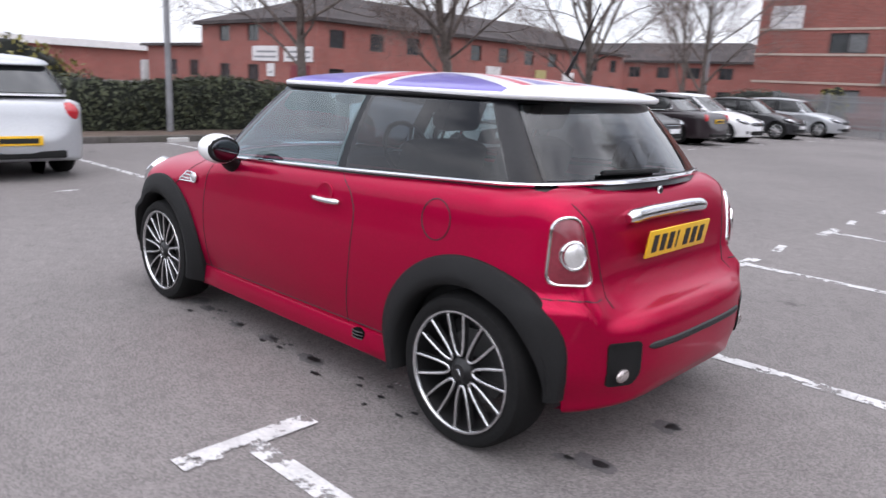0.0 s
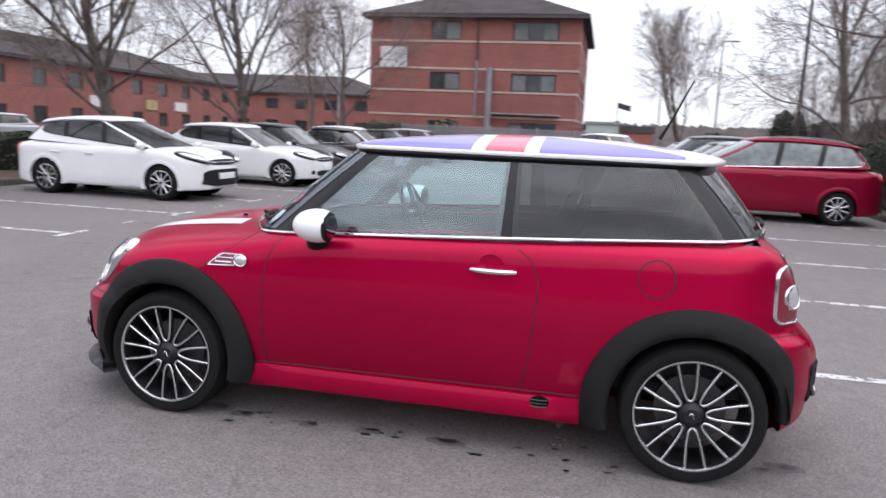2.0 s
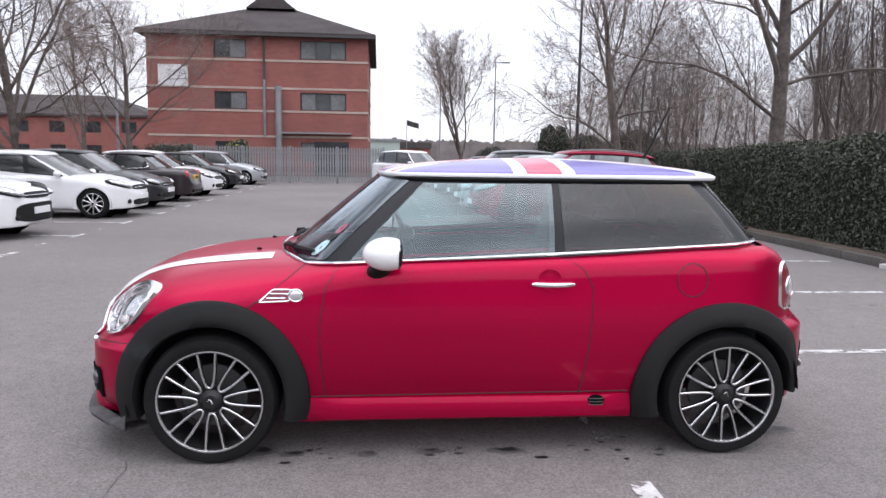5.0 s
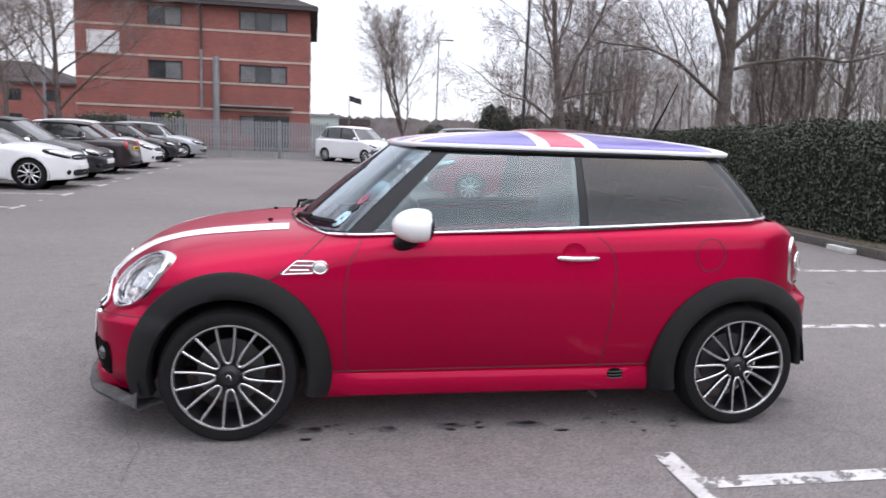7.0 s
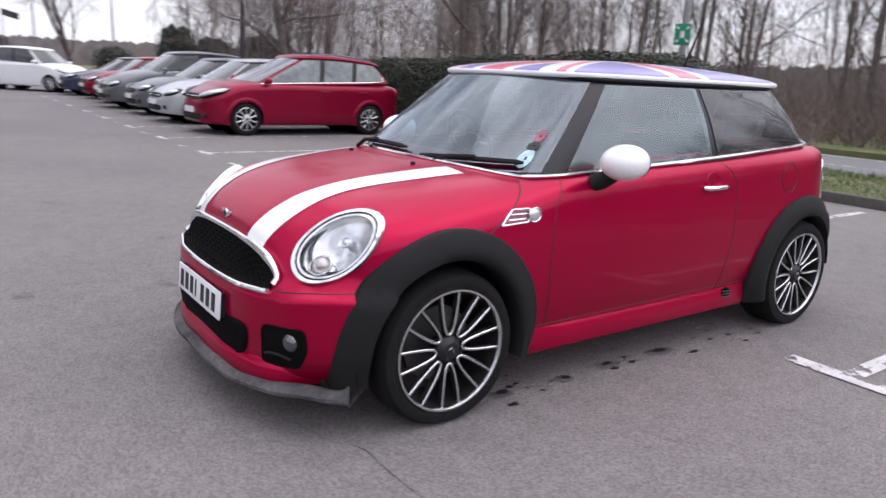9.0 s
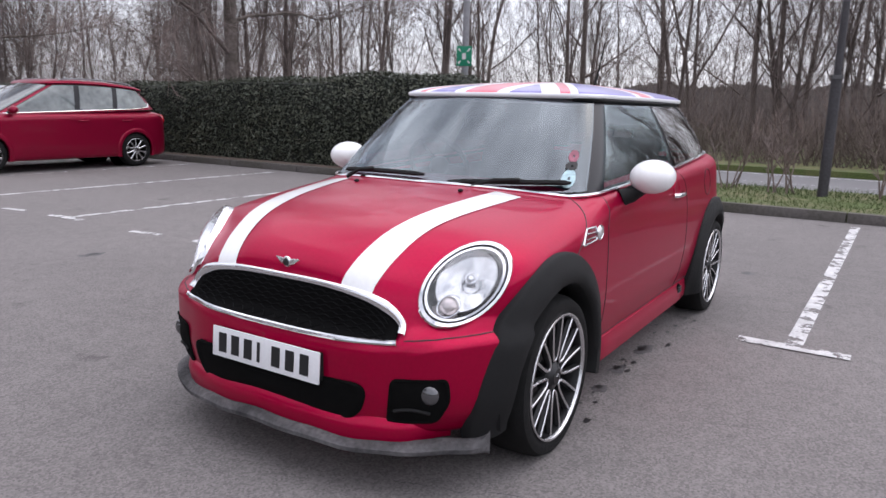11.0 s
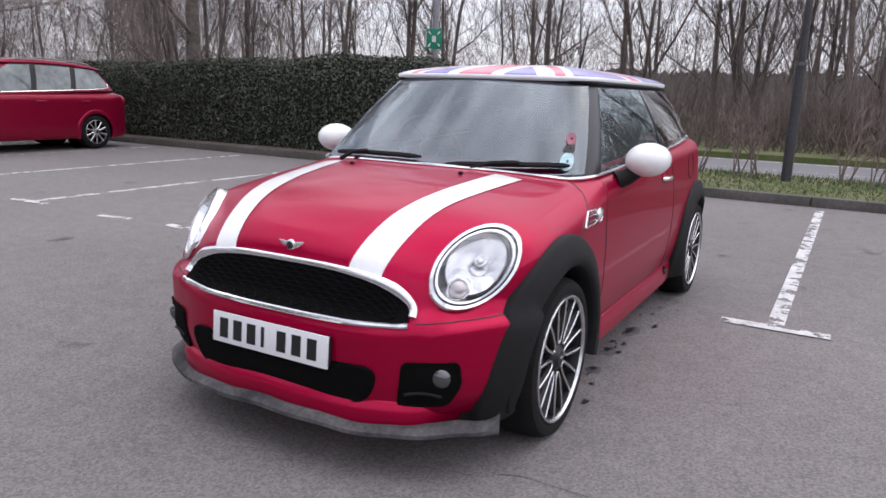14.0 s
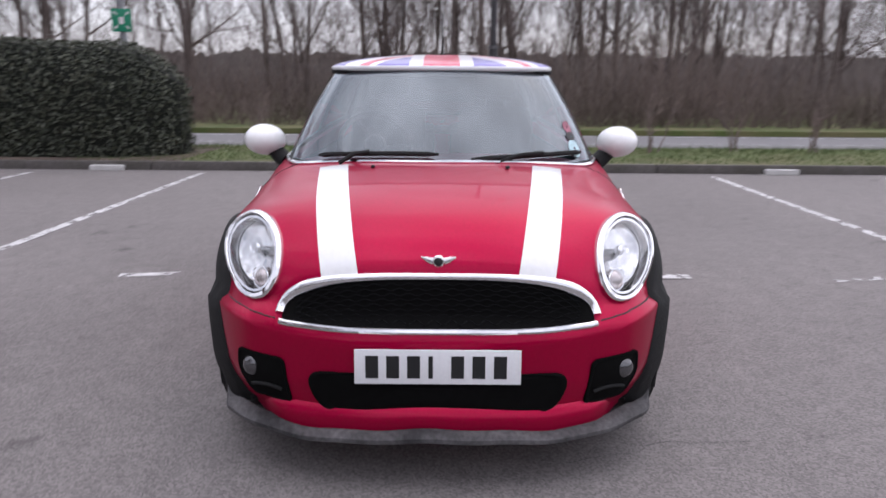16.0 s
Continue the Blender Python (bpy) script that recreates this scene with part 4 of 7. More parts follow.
belt = [outward(p, 0.010) for p in belt]
for p in belt:
    if p.x > 0.70 or p.x < -1.10:
        p.z = max(p.z, top_skin(p.x, p.y).z + 0.004)
loop = belt + [Vector((p.x, -p.y, p.z)) for p in belt[-2:0:-1]]
part("belt_trim", tube(loop, 0.0085, 7, closed=True), M["chrome"], car, "chrome trim line under the windows")
gut = [outward(glasshouse(g, 10 * i / 80, 0.985), 0.010) for i in range(81)]
part("roof_gutter", tube(gut + [Vector((p.x, -p.y, p.z)) for p in gut[-2:0:-1]], 0.010, 6, closed=True), M["black_plastic"], car, "black roof gutter")
part("rear_spoiler_underside", both(g, 7.8, 10, 0.95, 1.0, out=0.022, nv=3), M["black_plastic"], car, "black underside of the roof spoiler")

# wipers
for (sa, va, sd0), (sb, vb, sd1) in (((1.70, 0.085, -1), (0.02, 0.130, -1)), ((0.35, 0.085, 1), (2.30, 0.110, 1))):
    pts = []
    for i in range(13):
        t = i / 12
        p = glasshouse(g, sa + (sb - sa) * t, va + (vb - va) * t + 0.06 * t * (1 - t))
        pts.append(Vector((p.x + 0.022, p.y * sd0, p.z + 0.012)))
    blade = part("wiper", tube(pts, [0.006] + [0.012] * 11 + [0.006], 6), M["black_plastic"], car, "black wiper blade")
    mid, root = pts[6], Vector((0.965, pts[2].y * 0.92, 0.945))
    part("wiper_arm", tube([root, root.lerp(mid, 0.5) + Vector((0.02, 0, 0.02)), mid + Vector((0.008, 0, 0.010))], 0.010, 6), M["black_plastic"], blade)
p0 = glasshouse(g, 9.6, 0.10)
part("wiper", tube([glasshouse(g, s, v) + Vector((-0.02, 0, 0.01)) for s, v in ((8.75, 0.10), (9.1, 0.10), (9.5, 0.095), (9.95, 0.085))], 0.010, 6), M["black_plastic"], car, "black rear wiper")
part("cowl", both(g, 0, 2.85, -0.10, 0.045, out=0.006, nv=2), M["black_plastic"], car, "black windscreen cowl")

# stickers inside the windscreen
M["headlining"] = material("grey_headlining", (0.09, 0.09, 0.095), 0.9, 0.0, 0.1, 3, 60)
M["sticker"] = material("pale_blue_sticker", (0.45, 0.62, 0.66), 0.6, 0.0, 0.2, 30, 90)
M["red_sticker"] = material("red_sticker", (0.30, 0.10, 0.14), 0.6, 0.0, 0.3, 30, 90)

def disc_on_glass(s, v, rs, rv, out):
    rows = []
    for k in (1.0, 0.6, 0.2):
        rows.append([glasshouse(g, s + rs * k * math.cos(t), v + rv * k * math.sin(t)) + Vector((out, 0, out)) for t in [2 * math.pi * i / 28 for i in range(28)]])
    return grid_mesh(rows, closed=True)


disc_bm = disc_on_glass(2.17, 0.165, 0.19, 0.088, 0.004)
part("sticker", disc_bm, M["sticker"], car, "pale blue round tax disc")
part("sticker", disc_on_glass(2.19, 0.282, 0.17, 0.042, 0.005), M["ink"], car, "dark printed label")
part("sticker", disc_on_glass(2.20, 0.378, 0.15, 0.062, 0.004), M["red_sticker"], car, "faded red sticker")

# aerial
part("aerial", tube([(-1.06, 0, 1.445), (-1.12, 0, 1.56), (-1.20, 0, 1.74)], [0.010, 0.005, 0.003], 7), M["black_plastic"], car, "thin black roof aerial")

# cabin inside
lining = [catmull(g["top"], 10 * i / 60) for i in range(61)]
bm = bmesh.new()
ring = [(p.x * 0.985 - 0.006, p.y * 0.985, 1.318) for p in lining] + [(p.x * 0.985 - 0.006, -p.y * 0.985, 1.318) for p in lining[-2:0:-1]]
bm.faces.new([bm.verts.new(q) for q in ring])
part("headlining", bm, M["headlining"], car, "dark grey headlining", smooth=False)
part("cabin_floor", box((-1.45, -0.66, 0.34), (0.74, 0.66, 0.40)), M["seat"], car, "dark cabin floor")
for sd in (1, -1):
    part("door_card", box((-1.45, 0.64 * sd if sd > 0 else -0.66, 0.38), (0.74, 0.66 if sd > 0 else -0.64, 0.925), None, 0.006), M["seat"], car, "dark inner door card")
part("dashboard", box((0.42, -0.64, 0.62), (0.86, 0.64, 0.935), None, 0.06), M["seat"], car, "dark grey dashboard")
part("parcel_shelf", box((-1.52, -0.60, 0.93), (-1.05, 0.60, 0.96), None, 0.01), M["seat"], car, "dark parcel shelf")
wheel_m = Matrix.Translation((0.30, -0.34, 0.965)) @ Matrix.Rotation(radians(-65), 4, "Y")
ring = [wheel_m @ Vector((0.18 * math.cos(t), 0.18 * math.sin(t), 0)) for t in [2 * math.pi * i / 40 for i in range(40)]]
sw = part("steering_wheel", tube(ring, 0.015, 8, closed=True), M["black_gloss"], car, "black steering wheel")
for a in (90, 210, 330):
    part("spoke", tube([wheel_m @ Vector((0, 0, 0.01)), wheel_m @ Vector((0.18 * math.cos(radians(a)), 0.18 * math.sin(radians(a)), 0))], 0.018, 8, squash=0.5), M["alloy"], sw, "silver spoke")
part("horn_pad", ball(wheel_m @ Vector((0, 0, 0.0)), (0.055, 0.055, 0.055), 16, 10), M["black_gloss"], sw)
for sy in (0.34, -0.34):
    seat = part("front_seat", box((-0.52, sy - 0.24, 0.42), (0.02, sy + 0.24, 0.58), None, 0.05), M["seat"], car, "dark cloth front seat")
    lean = Matrix.Translation((-0.48, sy, 0.56)) @ Matrix.Rotation(radians(-20), 4, "Y")
    part("backrest", box((-0.07, -0.235, 0), (0.07, 0.235, 0.60), lean, 0.055), M["seat"], seat)
    part("headrest", box((-0.05, -0.13, 0.66), (0.045, 0.13, 0.85), lean, 0.045), M["seat"], seat)
    for o in (-0.06, 0.06):
        part("headrest_post", tube([lean @ Vector((0, o, 0.58)), lean @ Vector((0, o, 0.68))], 0.006, 6), M["chrome"], seat)
    bench = part("rear_seat", box((-1.10, sy - 0.30, 0.42), (-0.62, sy + 0.30, 0.60), None, 0.05), M["seat"], car, "dark rear seat")
    lean = Matrix.Translation((-1.06, sy, 0.56)) @ Matrix.Rotation(radians(-18), 4, "Y")
    part("backrest", box((-0.06, -0.29, 0), (0.06, 0.29, 0.46), lean, 0.05), M["seat"], bench)
    part("headrest", box((-0.045, -0.12, 0.49), (0.04, 0.12, 0.64), lean, 0.04), M["seat"], bench)
part("rear_view_mirror", ball((0.45, 0, 1.27), (0.018, 0.115, 0.036), 18, 10), M["black_plastic"], car, "black rear view mirror")


# ---- ground ----
def tarmac_material():
    m = material("worn_tarmac", (0.170, 0.155, 0.151), 0.9, 0.0, 0.10, 0.30, 7.0, bump=0.3, bump_scale=80, alt=(0.145, 0.132, 0.129))
    n, l = m.node_tree.nodes, m.node_tree.links
    b = n["Principled BSDF"]
    src = b.inputs["Base Color"].links[0].from_socket
    co = n["Texture Coordinate"]
    chips = n.new("ShaderNodeTexVoronoi")                      # stone chips in the surface
    chips.inputs["Scale"].default_value = 125.0
    l.new(co.outputs["Object"], chips.inputs["Vector"])
    sep = n.new("ShaderNodeSeparateColor")
    l.new(chips.outputs["Color"], sep.inputs[0])
    r = n.new("ShaderNodeMapRange")
    r.inputs[3].default_value, r.inputs[4].default_value = 0.72, 1.30
    l.new(sep.outputs[0], r.inputs[0])
    mul = n.new("ShaderNodeMix")
    mul.data_type, mul.blend_type = "RGBA", "MULTIPLY"
    mul.inputs["Factor"].default_value = 1.0
    l.new(src, mul.inputs["A"])
    l.new(r.outputs[0], mul.inputs["B"])
    spots = n.new("ShaderNodeTexNoise")                        # oil drips and damp spots
    spots.inputs["Scale"].default_value, spots.inputs["Detail"].default_value, spots.inputs["Roughness"].default_value = 2.3, 5.0, 0.62
    l.new(co.outputs["Object"], spots.inputs["Vector"])
    r2 = n.new("ShaderNodeMapRange")
    r2.inputs[1].default_value, r2.inputs[2].default_value = 0.64, 0.72
    r2.inputs[3].default_value, r2.inputs[4].default_value = 1.0, 0.55
    l.new(spots.outputs["Fac"], r2.inputs[0])
    mul2 = n.new("ShaderNodeMix")
    mul2.data_type, mul2.blend_type = "RGBA", "MULTIPLY"
    mul2.inputs["Factor"].default_value = 1.0
    l.new(mul.outputs["Result"], mul2.inputs["A"])
    l.new(r2.outputs[0], mul2.inputs["B"])
    l.new(mul2.outputs["Result"], b.inputs["Base Color"])
    return m


def worn_line_material(name, keep):
    """White road paint that has flaked off in places."""
    m = material(name, (0.57, 0.56, 0.56), 0.8, 0.0, 0.14, 5, 60, alt=(0.44, 0.43, 0.43))
    n, l = m.node_tree.nodes, m.node_tree.links
    b, out = n["Principled BSDF"], n["Material Output"]
    tr, mx, nz, r = n.new("ShaderNodeBsdfTransparent"), n.new("ShaderNodeMixShader"), n.new("ShaderNodeTexNoise"), n.new("ShaderNodeMapRange")
    geo = n.new("ShaderNodeNewGeometry")
    nz.inputs["Scale"].default_value, nz.inputs["Detail"].default_value, nz.inputs["Roughness"].default_value = 7.0, 6.0, 0.7
    l.new(geo.outputs["Position"], nz.inputs["Vector"])
    r.inputs[1].default_value, r.inputs[2].default_value = keep - 0.03, keep + 0.03
    l.new(nz.outputs["Fac"], r.inputs[0])
    l.new(r.outputs[0], mx.inputs[0])
    l.new(b.outputs[0], mx.inputs[1])
    l.new(tr.outputs[0], mx.inputs[2])
    l.new(mx.outputs[0], out.inputs["Surface"])
    return m


M["asphalt"] = tarmac_material()
M["road"] = material("pale_road", (0.165, 0.16, 0.165), 0.75, 0.0, 0.10, 0.3, 12, bump=0.2)
M["grass"] = material("rough_grass", (0.070, 0.095, 0.024), 0.9, 0.0, 0.35, 1.2, 30, bump=0.8, bump_scale=40, alt=(0.13, 0.12, 0.055))
M["soil"] = material("bark_soil", (0.085, 0.060, 0.048), 0.95, 0.0, 0.35, 2.0, 30, bump=0.8, bump_scale=30, alt=(0.12, 0.09, 0.07))
M["kerb"] = material("kerb_concrete", (0.105, 0.095, 0.090), 0.9, 0.0, 0.25, 1.5, 30, bump=0.4, alt=(0.07, 0.065, 0.055))
M["line"] = worn_line_material("worn_white_line", 0.538)
M["line_faint"] = worn_line_material("faint_white_line", 0.47)
M["pale_block"] = material("pale_concrete_block", (0.52, 0.51, 0.50), 0.85, 0.0, 0.15, 6, 50)
M["slate"] = material("grey_roof", (0.072, 0.063, 0.063), 0.95, 0.0, 0.25, 0.6, 8, spec=0.1)
M["stone"] = material("pale_stone", (0.42, 0.34, 0.29), 0.85, 0.0, 0.15, 1, 12)
M["window"] = material("dark_window", (0.045, 0.050, 0.054), 0.12, 0.0, 0.4, 0.5, 2, coat=0.3)
M["blind"] = material("pale_blind", (0.17, 0.175, 0.18), 0.7, 0.0, 0.3, 0.8, 10)
M["frame"] = material("dark_frame", (0.05, 0.045, 0.045), 0.5, 0.0, 0.2, 2, 20)
M["white_sign"] = material("white_sign", (0.62, 0.60, 0.60), 0.5, 0.0, 0.1, 2, 12)
M["grey_metal"] = material("galvanised_grey", (0.26, 0.26, 0.275), 0.55, 0.4, 0.2, 2, 30)
M["dark_post"] = material("dark_post_paint", (0.045, 0.042, 0.048), 0.55, 0.0, 0.3, 2, 30)
M["green_sign"] = material("green_sign", (0.01, 0.20, 0.11), 0.4, 0.0, 0.08, 6, 40)
M["bark"] = material("grey_bark", (0.130, 0.106, 0.096), 0.95, 0.0, 0.35, 2.5, 14, bump=0.8, bump_scale=20, alt=(0.085, 0.071, 0.062))
M["twig"] = material("brown_twigs", (0.165, 0.130, 0.120), 0.95, 0.0, 0.25, 2.0, 10, alt=(0.18, 0.135, 0.12))
M["wood_far"] = material("far_bark", (0.079, 0.062, 0.057), 0.95, 0.0, 0.3, 0.4, 5, alt=(0.15, 0.12, 0.11))
M["scrub"] = material("dry_scrub", (0.150, 0.112, 0.098), 0.95, 0.0, 0.3, 0.3, 4, alt=(0.105, 0.085, 0.068))


def brick_material():
    m = bpy.data.materials.new("red_brick")
    m.use_nodes = True
    n, l = m.node_tree.nodes, m.node_tree.links
    b = n["Principled BSDF"]
    b.inputs["Roughness"].default_value = 0.9
    co, mp, br = n.new("ShaderNodeTexCoord"), n.new("ShaderNodeMapping"), n.new("ShaderNodeTexBrick")
    mp.inputs["Rotation"].default_value = (radians(90), 0, 0)
    sep, add, comb = n.new("ShaderNodeSeparateXYZ"), n.new("ShaderNodeMath"), n.new("ShaderNodeCombineXYZ")
    l.new(co.outputs["Object"], sep.inputs[0])
    l.new(sep.outputs["X"], add.inputs[0])
    l.new(sep.outputs["Y"], add.inputs[1])
    l.new(add.outputs[0], comb.inputs["X"])
    l.new(sep.outputs["Z"], comb.inputs["Y"])
    l.new(comb.outputs[0], br.inputs["Vector"])
    br.inputs["Scale"].default_value = 1.0
    br.inputs["Brick Width"].default_value, br.inputs["Row Height"].default_value, br.inputs["Mortar Size"].default_value = 0.225, 0.075, 0.006
    br.inputs["Color1"].default_value, br.inputs["Color2"].default_value = (0.262, 0.080, 0.064, 1), (0.195, 0.062, 0.052, 1)
    br.inputs["Mortar"].default_value = (0.25, 0.16, 0.14, 1)
    nz, mx = n.new("ShaderNodeTexNoise"), n.new("ShaderNodeMix")
    nz.inputs["Scale"].default_value, nz.inputs["Detail"].default_value = 0.5, 5.0
    l.new(co.outputs["Object"], nz.inputs["Vector"])
    mx.data_type, mx.blend_type = "RGBA", "MULTIPLY"
    r = n.new("ShaderNodeMapRange")
    r.inputs[3].default_value, r.inputs[4].default_value = 0.72, 1.28
    l.new(nz.outputs["Fac"], r.inputs[0])
    mx.inputs["Factor"].default_value = 1.0
    l.new(br.outputs["Color"], mx.inputs["A"])
    l.new(r.outputs[0], mx.inputs["B"])
    l.new(mx.outputs["Result"], b.inputs["Base Color"])
    return m


M["brick"] = brick_material()


def leaf_material(name, c0, c1, rough=0.5):
    m = bpy.data.materials.new(name)
    m.use_nodes = True
    n, l = m.node_tree.nodes, m.node_tree.links
    b = n["Principled BSDF"]
    b.inputs["Roughness"].default_value = rough
    geo, mx, nz, co = n.new("ShaderNodeNewGeometry"), n.new("ShaderNodeMix"), n.new("ShaderNodeTexNoise"), n.new("ShaderNodeTexCoord")
    mx.data_type = "RGBA"
    mx.inputs["A"].default_value, mx.inputs["B"].default_value = (*c0, 1), (*c1, 1)
    nz.inputs["Scale"].default_value = 1.4
    l.new(co.outputs["Object"], nz.inputs["Vector"])
    add = n.new("ShaderNodeMath")
    add.operation = "MULTIPLY"
    l.new(geo.outputs["Random Per Island"], add.inputs[0])
    r = n.new("ShaderNodeMapRange")
    r.inputs[1].default_value, r.inputs[2].default_value, r.inputs[3].default_value, r.inputs[4].default_value = 0.3, 0.7, 0.3, 1.3
    l.new(nz.outputs["Fac"], r.inputs[0])
    l.new(r.outputs[0], add.inputs[1])
    l.new(add.outputs[0], mx.inputs["Factor"])
    l.new(mx.outputs["Result"], b.inputs["Base Color"])
    return m


M["leaf"] = leaf_material("hedge_leaf", (0.024, 0.031, 0.018), (0.092, 0.098, 0.066), 0.6)
M["leaf_olive"] = leaf_material("olive_hedge_leaf", (0.022, 0.028, 0.014), (0.085, 0.095, 0.050), 0.75)
# near-black: the shade between the leaves is put into the core's colour
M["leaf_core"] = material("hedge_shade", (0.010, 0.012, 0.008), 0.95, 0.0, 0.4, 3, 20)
M["grass_blade"] = leaf_material("grass_blade", (0.045, 0.080, 0.020), (0.095, 0.120, 0.038), 0.8)
M["leaf_gold"] = leaf_material("golden_leaf", (0.10, 0.10, 0.02), (0.26, 0.22, 0.04), 0.6)

bm = bmesh.new()
bmesh.ops.create_grid(bm, x_segments=2, y_segments=2, size=1500)
solid("ground", bm, M["asphalt"], "worn grey tarmac of a car park", "ground", kind="structure")
KX = -6.45
VERGE_END = -9.35
solid("verge", box((VERGE_END, -70, -0.02), (KX - 0.12, 60, 0.115)), M["grass"], "grass verge behind the kerb", "verge", kind="structure")
solid("road", box((-13.8, -70, -0.02), (VERGE_END, 60, 0.012)), M["road"], "pale grey road beyond the verge", "road", kind="structure")
solid("verge", box((-90, -140, -0.02), (-13.8, 120, 0.14)), M["grass"], "rough grass beyond the road", "verge", kind="structure")
for k in range(27):
    y0 = -30 + 1.84 * k
    if y0 > 14:
        break
    bl = solid("kerb_stone", box((KX - 0.12, y0, -0.02), (KX, y0 + 1.825, 0.125), None, 0.012), M["kerb"], "dark weathered concrete kerb stone", "kerb", "kerb stones", kind="structure", smooth=True)
for y in (-1.83, -4.03):
    solid("kerb_block", box((10.66, y - 0.2, 0.0), (10.778, y + 0.2, 0.085), None, 0.01), M["pale_block"], "small pale concrete block against the kerb", "block", "kerb blocks")
for y in (-4.86, 4.9):
    solid("kerb_block", box((KX + 0.002, y - 0.24, 0.0), (KX + 0.10, y + 0.24, 0.075), None, 0.01), M["pale_block"], "small pale concrete block against the kerb", "block", "kerb blocks")
solid("soil_bed", box((10.9, -34, -0.02), (19.0, 42, 0.10)), M["soil"], "bare brown soil bed", "soil bed", kind="structure")
for k in range(41):
    y0 = -34 + 1.84 * k
    solid("kerb_stone", box((10.78, y0, -0.02), (10.9, y0 + 1.825, 0.12), None, 0.012), M["kerb"], "dark weathered concrete kerb stone", "kerb", "kerb stones", kind="structure", smooth=True)


def line(x0, y0, x1, y1, w=0.10, z=0.004, mt="line"):
    d = Vector((x1 - x0, y1 - y0, 0)).normalized()
    s = Vector((-d.y, d.x, 0)) * w / 2
    bm = bmesh.new()
    bm.faces.new([bm.verts.new(p) for p in (Vector((x0, y0, z)) - s, Vector((x1, y1, z)) - s, Vector((x1, y1, z)) + s, Vector((x0, y0, z)) + s)])
    solid("parking_line", bm, M[mt], "worn white painted parking bay line on tarmac", "line", "bay lines", kind="structure")


for k in range(-3, 14):
    y = 1.40 - 2.4 * k
    line(-0.735, y, -6.1, y, 0.095, mt="line" if k in (-1, 0, 1, 2, 3, 4) else "line_faint")
    line(-0.70, y - 0.29, -0.70, y + 0.29, 0.105, 0.007)
    line(5.58, y - 0.35, 10.6, y - 0.35, 0.095, mt="line" if k < 7 else "line_faint")
    line(5.54, y - 0.64, 5.54, y - 0.06, 0.10, 0.007)
    line(-0.64, y - 1.16, -0.70, y - 0.78, 0.08, 0.004, "line" if k in (1, 2, 3) else "line_faint")
    line(5.6, y - 1.70, 5.6, y - 1.40, 0.08, 0.004, "line_faint")
line(-11.4, -60, -11.4, 50, 0.10, 0.018, "line_faint")
line(-9.75, -60, -9.75, 50, 0.10, 0.018)
line(-13.4, -60, -13.4, 50, 0.10, 0.018)


solid("soil_strip", box((-8.95, -41, 0.0), (-6.62, -3.9, 0.122)), M["soil"], "strip of brown soil and leaf litter under the hedge", "soil", kind="structure")


# oil spots on the tarmac
M["oil"] = material("oil_spot", (0.018, 0.017, 0.018), 0.45, 0.0, 0.4, 20, 90)
M["damp"] = material("faint_oil_stain", (0.115, 0.107, 0.110), 0.75, 0.0, 0.3, 12, 120)


def stain(x, y, r, long, seed, mt):
    rng = random.Random(seed)
    bm = bmesh.new()
    vs = []
    for i in range(22):
        t = 2 * math.pi * i / 22
        q = r * (1 + 0.45 * noise.noise(Vector((math.cos(t) * 1.6, math.sin(t) * 1.6, seed))) + rng.uniform(-0.12, 0.12))
        vs.append(bm.verts.new((x + q * long * math.cos(t), y + q * math.sin(t), 0.0028 if mt == "oil" else 0.0012)))
    bm.faces.new(vs)
    solid("oil_stain", bm, M[mt], "dark oil spot soaked into the tarmac", "stain", "oil stains", kind="structure")


for i, (x, y, r, lg) in enumerate(((-1.71, 0.51, 0.045, 1.6), (-1.75, 0.0, 0.05, 1.2), (-1.60, 0.56, 0.025, 1.5), (0.86, 0.70, 0.035, 1.6), (1.02, 0.66, 0.05, 1.3), (0.2, 0.70, 0.03, 2.0), (-0.18, 0.71, 0.04, 2.2), (0.5, 0.72, 0.03, 1.5), (-2.62, 0.82, 0.04, 1.3), (0.21, -3.83, 0.06, 1.5))):
    stain(x, y, r * 0.55, lg, 200 + i, "oil")
    stain(x + 0.02, y + 0.01, r * 1.15, lg, 240 + i, "damp")
rng = random.Random(77)
for i in range(26):                    # drips and dirt along the edge of the car's shade
    stain(rng.uniform(-1.0, 1.25), rng.gauss(0.70, 0.07), rng.uniform(0.006, 0.015), rng.uniform(1.2, 2.6), 300 + i, "oil")


def crack(x, y, heading, length, seed):
    """A hairline crack wandering over the tarmac."""
    rng = random.Random(seed)
    bm = bmesh.new()
    last = None
    for i in range(int(length / 0.04)):
        heading += rng.gauss(0, 0.14)
        x, y = x + 0.04 * math.cos(heading), y + 0.04 * math.sin(heading)
        w = rng.uniform(0.0005, 0.0015)
        row = [bm.verts.new((x - w * math.sin(heading) * e, y + w * math.cos(heading) * e, 0.0020)) for e in (-1, 1)]
        if last:
            bm.faces.new((last[0], row[0], row[1], last[1]))
        last = row
    solid("crack", bm, M["oil"], "hairline crack in the worn tarmac", "crack", "tarmac cracks", kind="structure")


for i, (x, y, a, lg) in enumerate(((1.66, 0.70, 1.9, 0.55), (1.78, 0.42, 2.1, 0.3))):
    crack(x, y, a, lg, 400 + i)


